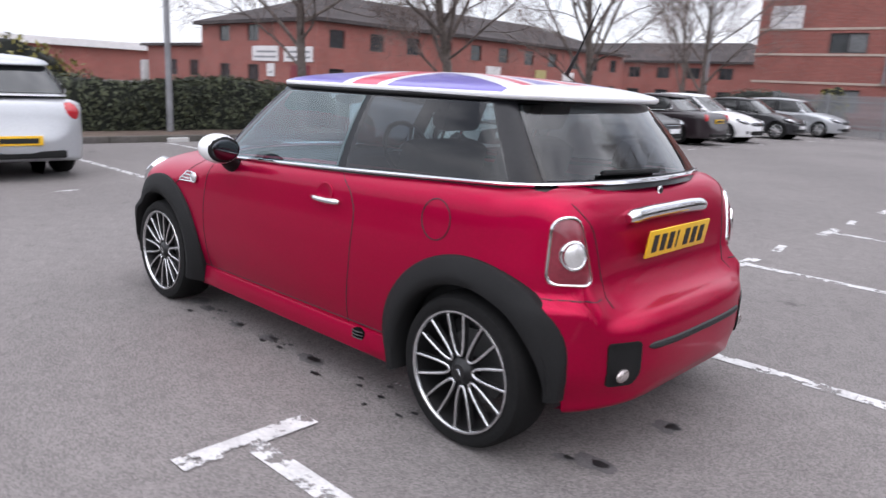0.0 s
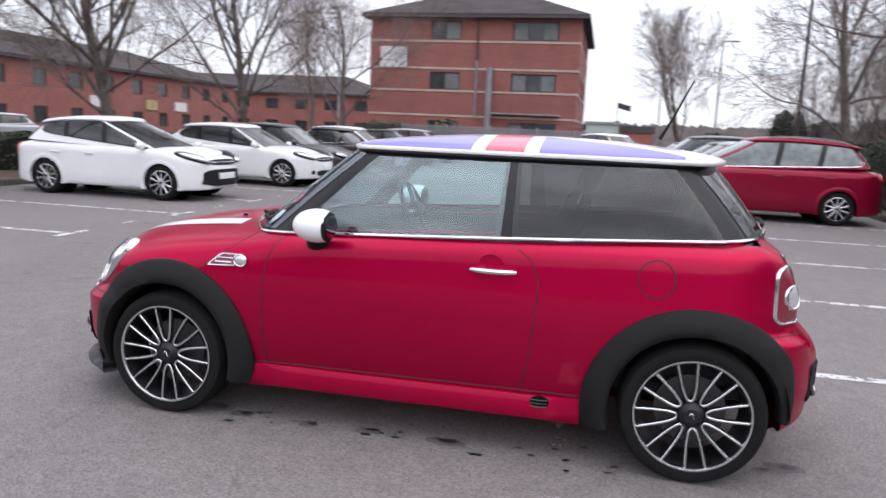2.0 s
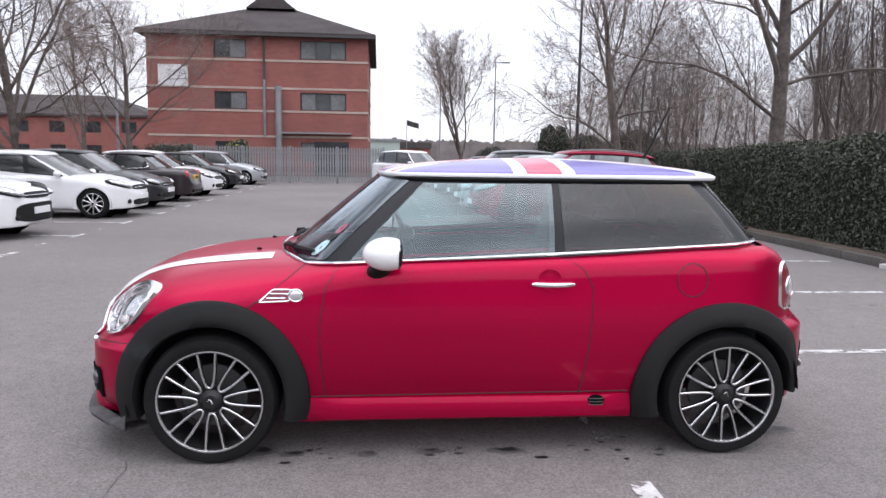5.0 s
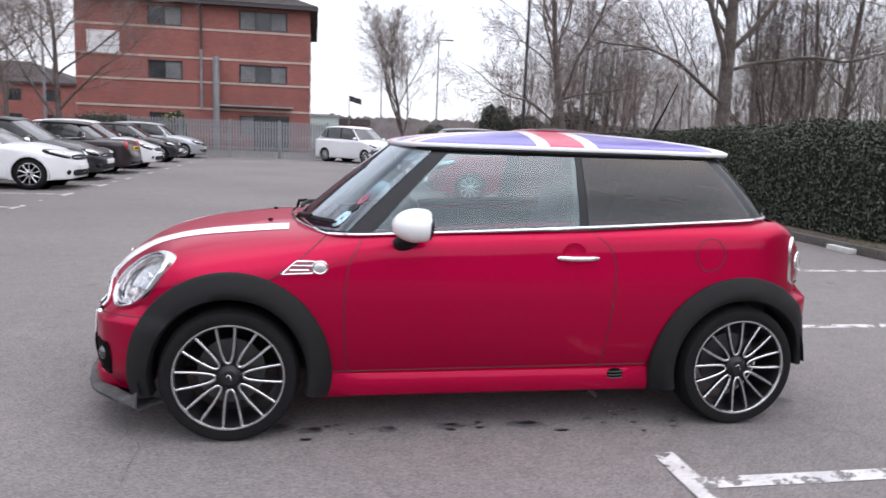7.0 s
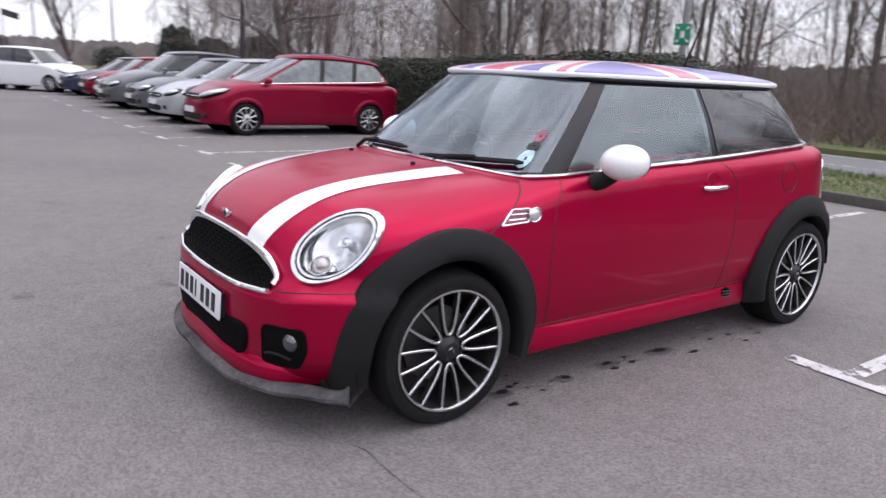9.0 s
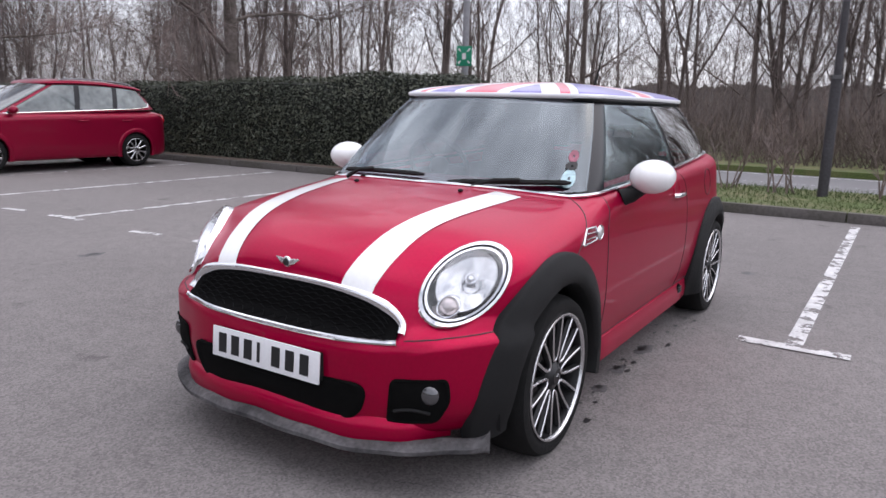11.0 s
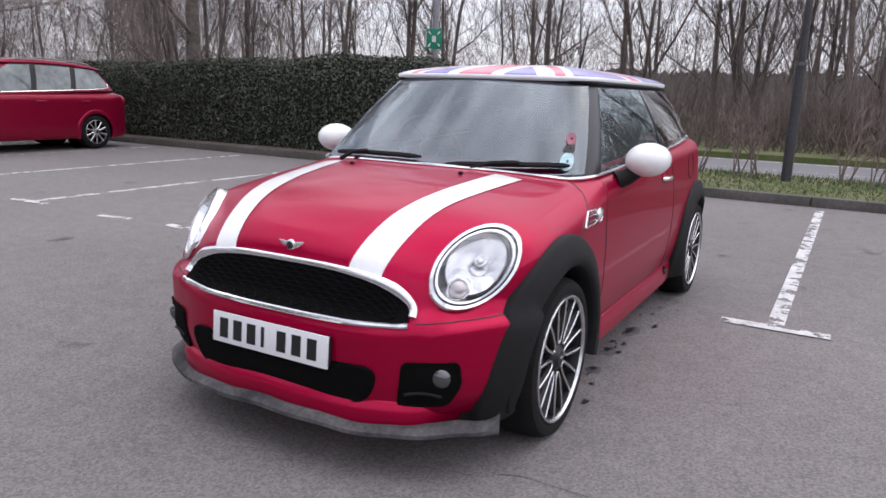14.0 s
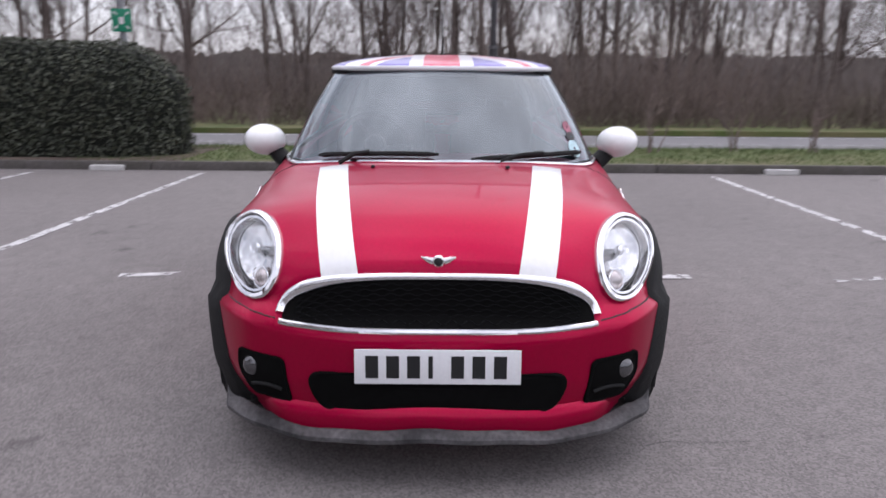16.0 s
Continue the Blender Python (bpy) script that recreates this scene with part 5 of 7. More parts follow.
# ---- hedges ----
def leaf_sheet(name, pts, nrm, size, mat, rng):
    """Many small folded leaves as one mesh."""
    k = len(pts)
    a = rng.normal(size=(k, 3))
    nrm = nrm + rng.normal(scale=0.55, size=(k, 3))
    nrm /= np.linalg.norm(nrm, axis=1)[:, None]
    u = np.cross(nrm, a)
    u /= np.linalg.norm(u, axis=1)[:, None]
    v = np.cross(nrm, u)
    s = size * rng.uniform(0.6, 1.4, size=(k, 1))
    co = np.stack([pts - u * s, pts - v * s * 0.5 + nrm * s * 0.25, pts + u * s, pts + v * s * 0.5 + nrm * s * 0.25], 1).reshape(-1, 3)
    me = bpy.data.meshes.new(name)
    me.vertices.add(4 * k)
    me.vertices.foreach_set("co", co.ravel())
    me.loops.add(4 * k)
    me.loops.foreach_set("vertex_index", np.arange(4 * k))
    me.polygons.add(k)
    me.polygons.foreach_set("loop_start", np.arange(k) * 4)
    me.update(calc_edges=True)
    me.materials.append(mat)
    return me


def bumpy(p, s=0.9):
    return noise.noise(Vector(p) * s)


def hedge(x0, x1, y0, y1, h, leaves, seed, label, rough=0.05, leaf="leaf", fall=((-60, 1.0), (60, 1.0))):
    """A clipped hedge: a core coloured as dark as inner shade, under a skin of small leaves."""
    rng = np.random.default_rng(seed)
    top = empty("hedge", label, "hedge")
    ny, nz = int((y1 - y0) / 0.4), 6
    bm = bmesh.new()
    prof = [(x1, 0.05), (x1, h * 0.35), (x1 + 0.02, h * 0.75), (x1 - 0.12, h * 0.97), ((x0 + x1) / 2, h), (x0 + 0.12, h * 0.97), (x0, h * 0.7), (x0, 0.05)]
    rows = []
    for i in range(ny + 1):
        y = y0 + (y1 - y0) * i / ny
        e = min(1.0, 1.15 * min(y - y0, y1 - y) + 0.10) ** 0.5
        cx = (x0 + x1) / 2
        rows.append([(cx + (x - cx) * e * 0.95 + rough * bumpy((x, y, z)), y, z * pchip(fall, y) * (0.55 + 0.45 * e) * (1 if z < 0.1 else 0.965 + rough * bumpy((x * 2, y * 1.3, z)) + (rough - 0.05) * 1.6 * bumpy((0.3, y * 0.5, 1.0)))) for x, z in prof])
    bm = grid_mesh(rows)
    bm.verts.ensure_lookup_table()
    k = len(prof)
    bm.faces.new([bm.verts[i] for i in range(k)])
    bm.faces.new([bm.verts[len(bm.verts) - k + i] for i in range(k)])
    core = part("core", bm, M["leaf_core"], top, "core coloured near-black as the shade inside the hedge")
    me = core.data
    me.calc_loop_triangles()
    tri = np.array([[me.vertices[v].co for v in t.vertices] for t in me.loop_triangles])
    nr = np.cross(tri[:, 1] - tri[:, 0], tri[:, 2] - tri[:, 0])
    area = np.linalg.norm(nr, axis=1)
    nr /= area[:, None] + 1e-9
    ctr = np.array([(x0 + x1) / 2, 0, h / 2])
    flip = np.sign(np.einsum("ij,ij->i", nr[:, [0, 2]], (tri.mean(1) - ctr)[:, [0, 2]]))
    nr *= np.where(flip == 0, 1, flip)[:, None]
    pick = rng.choice(len(tri), leaves, p=area / area.sum())
    r1, r2 = np.sqrt(rng.random(leaves)), rng.random(leaves)
    p = tri[pick, 0] * (1 - r1)[:, None] + tri[pick, 1] * (r1 * (1 - r2))[:, None] + tri[pick, 2] * (r1 * r2)[:, None]
    p += nr[pick] * rng.uniform(-0.04, 0.10, size=(leaves, 1))
    lf = new("leaves", leaf_sheet("leaves", p, nr[pick], 0.031 if leaf == "leaf" else 0.05, M[leaf], rng))
    lf.parent = top
    tagged(lf, "small dark evergreen leaves", kind="stuff")
    return top


hedge(-8.5, -6.95, -40, -4.15, 1.78, 150000, 3, "clipped dark evergreen hedge behind the kerb", 0.07, fall=((-40, 0.82), (-20, 0.88), (-12, 0.945), (-7, 1.03), (-4.15, 1.06)))
# its stretch at +y is unseen, added to darken the side glass's reflections
hedge(12.3, 13.7, -9.5, 40, 1.15, 56000, 4, "low dark evergreen hedge in a soil bed", 0.17, "leaf_olive")
hedge(12.6, 14.0, -33, -10.2, 0.95, 14000, 5, "low dark evergreen hedge behind parked cars", 0.17, "leaf_olive")


def bush(at, size, leaves, mat, seed, label):
    rng = np.random.default_rng(seed)
    top = empty("bush", label, "bush", at=at)
    c = ball((0, 0, size[2] * 0.9), [s * 0.85 for s in size], 14, 9)
    for v in c.verts:
        v.co *= 1 + 0.22 * bumpy(v.co + Vector(at), 1.5)
        v.co.z = max(v.co.z, -0.05)
    # closed core, its shade painted in
    part("core", c, M["leaf_core"], top, "core coloured near-black as the shade inside the bush")
    d = rng.normal(size=(leaves, 3))
    d /= np.linalg.norm(d, axis=1)[:, None]
    p = d * np.array(size) * rng.uniform(0.75, 1.08, size=(leaves, 1)) + np.array([0, 0, size[2] * 0.9])
    keep = p[:, 2] > 0
    lf = new("leaves", leaf_sheet("leaves", p[keep], d[keep], 0.075, M[mat], rng))
    lf.parent = top
    tagged(lf, "small leaves", kind="stuff")


bush((11.2, -35.5, 0), (2.6, 1.0, 1.0), 2200, "leaf", 11, "dark evergreen bush before the office block")
bush((7.9, -35.2, 0), (0.8, 0.7, 1.1), 900, "leaf_gold", 12, "golden leaved bush before the office block")
bush((15.5, -1.5, 0), (1.6, 2.6, 1.05), 2600, "leaf_gold", 13, "rounded yellow-green bush behind the low hedge")
bush((-15.6, -62, 0.12), (1.9, 1.7, 2.3), 3200, "leaf", 14, "tall dark evergreen bush beyond the road")
bush((-18.8, -62, 0.12), (2.4, 1.8, 1.9), 3200, "leaf", 16, "broad dark evergreen bush beyond the road")
bush((-22.6, -60, 0.12), (2.6, 1.8, 2.2), 3200, "leaf", 17, "dark evergreen bush under the bare wood")
bush((-8.1, -50, 0.1), (1.3, 3.0, 1.1), 2000, "leaf", 15, "dark evergreen bush beside the road")

# grass along the verge
rng = np.random.default_rng(8)
k = 16000
px = np.stack([rng.uniform(VERGE_END, KX - 0.13, k), rng.uniform(-5.5, 9.0, k), np.full(k, 0.115)], 1)
hgt = rng.uniform(0.02, 0.065, (k, 1)) * np.where(px[:, :1] < -8.2, 1.4, 0.9)
lean = np.concatenate([rng.normal(scale=0.03, size=(k, 2)), hgt], 1)
sd = rng.normal(size=(k, 3)) * np.array([1, 1, 0])
sd = sd / np.linalg.norm(sd, axis=1)[:, None] * 0.006
co = np.stack([px - sd, px + sd, px + lean], 1).reshape(-1, 3)
me = bpy.data.meshes.new("grass_blades")
me.vertices.add(3 * k)
me.vertices.foreach_set("co", co.ravel())
me.loops.add(3 * k)
me.loops.foreach_set("vertex_index", np.arange(3 * k))
me.polygons.add(k)
me.polygons.foreach_set("loop_start", np.arange(k) * 3)
me.update(calc_edges=True)
me.materials.append(M["grass_blade"])
tagged(new("grass_blades", me), "short rough grass on the verge", "grass", kind="stuff")


# ---- trees ----
def grow(rng, height, trunk_r, limbs, lift, reach, spread=1.0, levels=4, fork=0.3, lean=(0, 0), thin=1.0, kids=(0, 8, 7, 5), segs=(0, 6, 4, 3, 2), sides=(10, 6, 4, 3, 3)):
    """A leafless tree as three meshes: trunk, limbs and twigs."""
    bms = [bmesh.new(), bmesh.new(), bmesh.new()]

    def stem(p, d, length, r0, r1, seg, wob, up):
        pts = [Vector(p)]
        d = Vector(d).normalized()
        for i in range(seg):
            d = (d + Vector((rng.gauss(0, wob), rng.gauss(0, wob), rng.gauss(0, wob) + up))).normalized()
            pts.append(pts[-1] + d * length / seg)
        return pts, [r0 + (r1 - r0) * i / seg for i in range(seg + 1)]

    def branch(p, d, length, r, lvl):
        seg = segs[lvl]
        pts, rad = stem(p, d, length, r, r * 0.3, seg, (0, 0.13, 0.17, 0.2, 0.25)[lvl], (0, lift, lift * 0.8, lift * 0.5, 0.03)[lvl])
        add_tube(bms[1 if lvl < 3 else 2], pts, rad, sides[lvl], caps=False)
        if lvl >= levels:
            return
        for _ in range(kids[lvl]):
            t = rng.uniform(0.22, 1.0)
            i = min(int(t * seg), seg - 1)
            q = pts[i].lerp(pts[i + 1], t * seg - i)
            ax = (pts[i + 1] - pts[i]).normalized()
            out = ax.cross(Vector((rng.gauss(0, 1), rng.gauss(0, 1), rng.gauss(0, 1)))).normalized()
            ang = rng.uniform(0.45, 0.95)
            branch(q, ax * math.cos(ang) + out * math.sin(ang), length * rng.uniform(0.38, 0.62) * (1.15 - 0.5 * t), max(rad[i] * 0.46, 0.0045 * thin), lvl + 1)

    tp, tr = stem((0, 0, -0.1), (lean[0], lean[1], 1), height * 0.92, trunk_r, trunk_r * 0.18, 9, 0.05, 0.08)
    tr[0] = trunk_r * 1.35
    add_tube(bms[0], tp, tr, sides[0], caps=False)
    for k in range(limbs):
        t = fork + (0.97 - fork) * (k + rng.uniform(0, 0.8)) / limbs
        i = min(int(t * 9), 8)
        q = tp[i].lerp(tp[i + 1], t * 9 - i)
        a = k * 2.4 + rng.uniform(-0.4, 0.4)
        tilt = rng.uniform(0.55, 1.05) * (1.1 - 0.4 * t) * spread
        branch(q, (math.cos(a) * math.sin(tilt), math.sin(a) * math.sin(tilt), math.cos(tilt)), height * reach * rng.uniform(0.7, 1.1) * (1.2 - 0.75 * t), tr[i] * 0.36, 1)
    return bms


def crown(rng, height, trunk_r, leaders, fork, spread=0.55, side=0, side_len=0.5, lean=(0, 0), lift=0.055, kids=(0, 9, 7, 5), thin=1.3):
    """A leafless tree that forks into rising leaders, as three meshes: trunk, limbs and twigs."""
    bms = [bmesh.new(), bmesh.new(), bmesh.new()]
    segs, sides, wob = (0, 11, 7, 4, 2), (0, 7, 5, 3, 3), (0, 0.115, 0.15, 0.17, 0.2)

    def branch(p, d, length, r, lvl, up):
        n = segs[lvl]
        pts, d = [Vector(p)], Vector(d).normalized()
        for i in range(n):
            d = (d + Vector((rng.gauss(0, wob[lvl]), rng.gauss(0, wob[lvl]), rng.gauss(0, wob[lvl]) + up))).normalized()
            pts.append(pts[-1] + d * length / n)
        rad = [max(r * (1 - 0.82 * i / n), 0.003 * thin) for i in range(n + 1)]
        add_tube(bms[1 if lvl < 3 else 2], pts, rad, sides[lvl], caps=False)
        if lvl == 4:
            return
        for k in range(kids[lvl]):
            t = 0.16 + 0.82 * (k + rng.uniform(0, 1)) / kids[lvl]
            i = min(int(t * n), n - 1)
            q, ax = pts[i].lerp(pts[i + 1], t * n - i), (pts[i + 1] - pts[i]).normalized()
            out = ax.cross(Vector((rng.gauss(0, 1), rng.gauss(0, 1), rng.gauss(0, 0.6)))).normalized()
            ang = rng.uniform(0.45, 0.85)
            branch(q, ax * math.cos(ang) + out * math.sin(ang), length * rng.uniform(0.75, 1.15) * (0.62 - 0.30 * t), max(rad[i] * 0.45, 0.004 * thin), lvl + 1, up * 0.8)

    n = 10
    pts, d = [Vector((0, 0, -0.1))], Vector((lean[0], lean[1], 1)).normalized()
    for i in range(n):
        d = (d + Vector((rng.gauss(0, 0.04), rng.gauss(0, 0.04), 0.05))).normalized()
        pts.append(pts[-1] + d * height * 0.62 / n)
    rad = [trunk_r * (1.3 if i == 0 else 1 - 0.6 * i / n) for i in range(n + 1)]
    add_tube(bms[0], pts, rad, 10, caps=False)

    def at(h):
        t = min(h / 0.62, 0.999) * n
        return pts[int(t)].lerp(pts[int(t) + 1], t - int(t)), rad[int(t)]

    for k in range(leaders):
        q, r = at(fork + (0.62 - fork) * k / leaders)
        a, tilt = k * 2.4 + rng.uniform(-0.5, 0.5), spread * rng.uniform(0.7, 1.25)
        branch(q, (math.cos(a) * math.sin(tilt), math.sin(a) * math.sin(tilt), math.cos(tilt)), height * (0.95 - fork - 0.45 * k / leaders) * rng.uniform(0.8, 1.0), r * 0.46, 1, lift)
    branch(pts[-1], d, height * 0.36, rad[-1] * 0.9, 1, 0.05)
    for k in range(side):
        q, r = at(fork * 0.8 + 0.30 * k / max(side, 1))
        a, tilt = k * 2.6 + 0.3, rng.uniform(0.85, 1.2)
        branch(q, (math.cos(a) * math.sin(tilt), math.sin(a) * math.sin(tilt), math.cos(tilt)), height * side_len * rng.uniform(0.75, 1.1), r * 0.30, 1, 0.030)
    return bms


def tree(name, label, seed, at, turn=0.0, **kw):
    rng = random.Random(seed)
    top = empty(name, label, "tree", at=at)
    top.rotation_euler = (0, 0, turn)
    a, b, c = crown(rng, **kw)
    part("trunk", a, M["bark"], top, "grey-brown bark trunk")
    part("branching", b, M["bark"], top, "bare limbs")
    tagged(part("crown", c, M["twig"], top, "fine leafless twigs"), kind="stuff")
    return top


DENSE = dict(kids=(0, 11, 9, 7))
tree("bare_tree", "large leafless tree with spreading limbs behind the hedge", 21, (-8.95, -12.55, 0), height=13, trunk_r=0.205, leaders=8, fork=0.24, spread=0.55, side=5, side_len=0.50, thin=1.05, kids=(0, 13, 10, 8))
tree("bare_tree", "leafless tree with rising limbs behind the hedge", 22, (-9.4, -25, 0), height=12, trunk_r=0.20, leaders=7, fork=0.20, spread=0.6, side=3, side_len=0.40, thin=1.35, **DENSE)
tree("bare_tree", "leafless multi-stemmed tree leaning beside the road", 23, (-6.6, -55, 0), height=11, trunk_r=0.17, leaders=8, fork=0.06, spread=0.5, lean=(0.2, 0), thin=1.8, **DENSE)
tree("bare_tree", "leafless tree with upswept limbs in a soil bed", 24, (12.2, -13.3, 0), height=11, trunk_r=0.17, leaders=15, fork=0.17, spread=0.80, side=5, side_len=0.45, thin=1.1, kids=(0, 13, 10, 8))
tree("bare_tree", "leafless tree with upswept limbs in a soil bed", 25, (12.65, -21.5, 0), height=11, trunk_r=0.18, leaders=12, fork=0.15, spread=0.75, side=3, side_len=0.42, thin=1.05, **DENSE)
tree("bare_tree", "leafless tree with upswept limbs in a soil bed", 26, (11.05, -28.2, 0), height=9.0, trunk_r=0.15, leaders=9, fork=0.16, spread=0.66, thin=1.15, kids=(0, 10, 8, 6))
tree("bare_tree", "leafless tree with upswept limbs in a soil bed", 27, (16.8, -38, 0), height=9.5, trunk_r=0.15, leaders=7, fork=0.15, spread=0.6, thin=1.3, kids=(0, 10, 8, 6))
tree("bare_tree", "leafless tree at the edge of the soil bed", 28, (12.0, -7.9, 0), height=9.5, trunk_r=0.13, leaders=12, fork=0.22, spread=0.80, side=5, side_len=0.45, thin=1.2, **DENSE)


def sapling(at, seed, h):
    rng = random.Random(seed)
    top = empty("bare_shrub", "thin leafless shrub on the grass verge", "shrub", "verge shrubs", at=at)
    for s in range(5):
        bm = bmesh.new()
        p, d = Vector((rng.uniform(-0.12, 0.12), rng.uniform(-0.12, 0.12), 0)), Vector((rng.gauss(0, 0.22), rng.gauss(0, 0.22), 1))
        hh = h * rng.uniform(0.5, 1.0)
        pts = [p]
        for i in range(6):
            d = (d + Vector((rng.gauss(0, 0.12), rng.gauss(0, 0.12), 0.05))).normalized()
            pts.append(pts[-1] + d * hh / 6)
        add_tube(bm, pts, [0.014 * (1 - i / 7.5) for i in range(7)], 5, caps=False)
        for i in range(2, 6):
            for j in range(3):
                e = (d + Vector((rng.gauss(0, 0.8), rng.gauss(0, 0.8), rng.uniform(0, 0.6)))).normalized()
                q = pts[i] + e * hh * rng.uniform(0.12, 0.3)
                add_tube(bm, [pts[i], pts[i].lerp(q, 0.5) + Vector((0, 0, 0.02)), q], [0.007, 0.005, 0.003], 4, caps=False)
        part("stem", bm, M["twig"], top)


for i, (sx, sy, sh) in enumerate(((-8.6, -0.55, 1.6), (-8.5, 0.15, 1.5), (-8.4, 0.42, 1.3), (-8.6, 1.6, 1.7), (-8.5, 2.05, 1.2), (-8.6, -1.6, 1.4), (-8.4, 3.6, 1.5), (-8.7, 5.1, 1.6), (-8.6, 6.4, 1.3), (-8.7, -3.2, 1.5))):
    sapling((sx, sy, 0.11), 60 + i, sh)


# the wood beyond the road, as one mass
def joined(name, variants, places, mat, label, category):
    """Many copies of a few meshes in one mesh."""
    cos, idx, start, base = [], [], [], 0
    nloop = 0
    for v, (x, y, z, s, sz, a) in places:
        me = variants[v]
        k = len(me.vertices)
        c = np.empty(3 * k)
        me.vertices.foreach_get("co", c)
        c = c.reshape(-1, 3)
        ca, sa = math.cos(a), math.sin(a)
        c = np.stack([(c[:, 0] * ca - c[:, 1] * sa) * s + x, (c[:, 0] * sa + c[:, 1] * ca) * s + y, c[:, 2] * sz + z], 1)
        li = np.empty(len(me.loops), dtype=np.int64)
        me.loops.foreach_get("vertex_index", li)
        ls = np.empty(len(me.polygons), dtype=np.int64)
        me.polygons.foreach_get("loop_start", ls)
        cos.append(c)
        idx.append(li + base)
        start.append(ls + nloop)
        base += k
        nloop += len(li)
    cos, idx, start = np.concatenate(cos), np.concatenate(idx), np.concatenate(start)
    me = bpy.data.meshes.new(name)
    me.vertices.add(len(cos))
    me.vertices.foreach_set("co", cos.ravel())
    me.loops.add(len(idx))
    me.loops.foreach_set("vertex_index", idx)
    me.polygons.add(len(start))
    me.polygons.foreach_set("loop_start", start)
    me.update(calc_edges=True)
    me.materials.append(mat)
    return tagged(new(name, me), label, category, kind="stuff")


variants = []
for sdd in range(5):
    rng = random.Random(80 + sdd)
    if sdd % 2:      # several stems rising from one foot
        bms = grow(rng, height=9, trunk_r=0.105, limbs=8, lift=0.04, reach=0.78, spread=0.42, levels=3, fork=0.03, thin=1.45, kids=(0, 10, 6), segs=(0, 6, 3, 2), sides=(5, 4, 3, 3))
    else:
        bms = grow(rng, height=11, trunk_r=0.085 + 0.015 * sdd, limbs=14, lift=0.09, reach=0.30, levels=3, fork=0.14, thin=1.5, kids=(0, 7, 6), segs=(0, 4, 3, 2), sides=(5, 4, 3, 3))
    me = bpy.data.meshes.new("tree_form")
    for b2 in bms[1:]:
        t2 = bpy.data.meshes.new("tmp")
        b2.to_mesh(t2)
        bms[0].from_mesh(t2)
        bpy.data.meshes.remove(t2)
        b2.free()
    bms[0].to_mesh(me)
    bms[0].free()
    variants.append(me)
rng = random.Random(5)
places = []
for i in range(180):
    y = rng.uniform(-75, 22) if i < 125 else rng.uniform(-55, -36) if i < 155 else rng.uniform(-7, 14)
    x = -15.5 - rng.random() ** 1.2 * 32
    if y > -4 and x > -19:
        x -= 6
    if y < -45:
        x -= 3
    s = rng.uniform(0.8, 1.15)
    places.append((rng.randrange(5), (x, y, 0.1, s, s * rng.uniform(0.85, 1.2), rng.uniform(0, 6.28))))
joined("woodland", variants, places, M["wood_far"], "leafless wood of thin grey-brown trees beyond the road", "wood")
for me in variants:
    bpy.data.meshes.remove(me)

# scrub under the wood
rng = np.random.default_rng(9)
k = 36000
sx = -15.0 - rng.random(k) ** 1.5 * 22
sy = rng.uniform(-75, 24, k)
base = np.stack([sx, sy, np.full(k, 0.05)], 1)
tall = rng.uniform(0.5, 4.2, k) * (0.55 + 0.45 * np.sin(sy * 0.35) * np.cos(sx * 0.4 + sy * 0.13)).clip(0.3, 1.2)
dirn = np.stack([rng.normal(scale=0.45, size=k), rng.normal(scale=0.45, size=k), np.ones(k)], 1)
dirn /= np.linalg.norm(dirn, axis=1)[:, None]
tip = base + dirn * tall[:, None]
mid = base + dirn * tall[:, None] * 0.5 + rng.normal(scale=0.12, size=(k, 3))
w0 = rng.normal(size=(k, 3)) * np.array([1, 1, 0.2])
w0 = w0 / np.linalg.norm(w0, axis=1)[:, None] * 0.014
w1 = np.cross(w0, dirn)
co = np.stack([base - w0, base + w0, base + w1, mid - w0 * 0.7, mid + w0 * 0.7, mid + w1 * 0.7, tip], 1).reshape(-1, 3)
quad = np.array([[0, 1, 4, 3], [1, 2, 5, 4], [2, 0, 3, 5]])
tri3 = np.array([[3, 4, 6], [4, 5, 6], [5, 3, 6]])
off = (np.arange(k) * 7)[:, None, None]
li = np.concatenate([(quad[None] + off).reshape(k, 12), (tri3[None] + off).reshape(k, 9)], 1).ravel()
ls = (np.array([0, 4, 8, 12, 15, 18])[None] + (np.arange(k) * 21)[:, None]).ravel()
me = bpy.data.meshes.new("scrub")
me.vertices.add(7 * k)
me.vertices.foreach_set("co", co.ravel())
me.loops.add(21 * k)
me.loops.foreach_set("vertex_index", li)
me.polygons.add(6 * k)
me.polygons.foreach_set("loop_start", ls)
me.update(calc_edges=True)
me.materials.append(M["scrub"])
tagged(new("scrub", me), "tangled brown leafless scrub under the wood", "scrub", kind="stuff")

# fine twigs that close the wood
rng = np.random.default_rng(19)
k = 85000
sx = -16.0 - rng.random(k) * 26
sy = rng.uniform(-75, 24, k)
clump = 0.5 + 0.5 * np.sin(sy * 0.9 + sx * 1.7) * np.cos(sy * 0.37 - sx * 0.6)
sz = 0.3 + rng.random(k) ** (1.9 - 0.9 * clump) * (5.0 + 4.5 * clump)
keep = rng.random(k) < np.where(sy < -36, 0.9, np.where(sy < -7, 0.65, 0.95))
sx, sy, sz = sx[keep], sy[keep], sz[keep]
k = len(sx)
base = np.stack([sx, sy, sz], 1)
dirn = np.stack([rng.normal(scale=0.42, size=k), rng.normal(scale=0.42, size=k), np.full(k, 0.9)], 1)
tip = base + dirn * rng.uniform(0.5, 1.5, k)[:, None]
a = rng.uniform(0, 6.28, k)
wd = rng.uniform(0.006, 0.013, k)
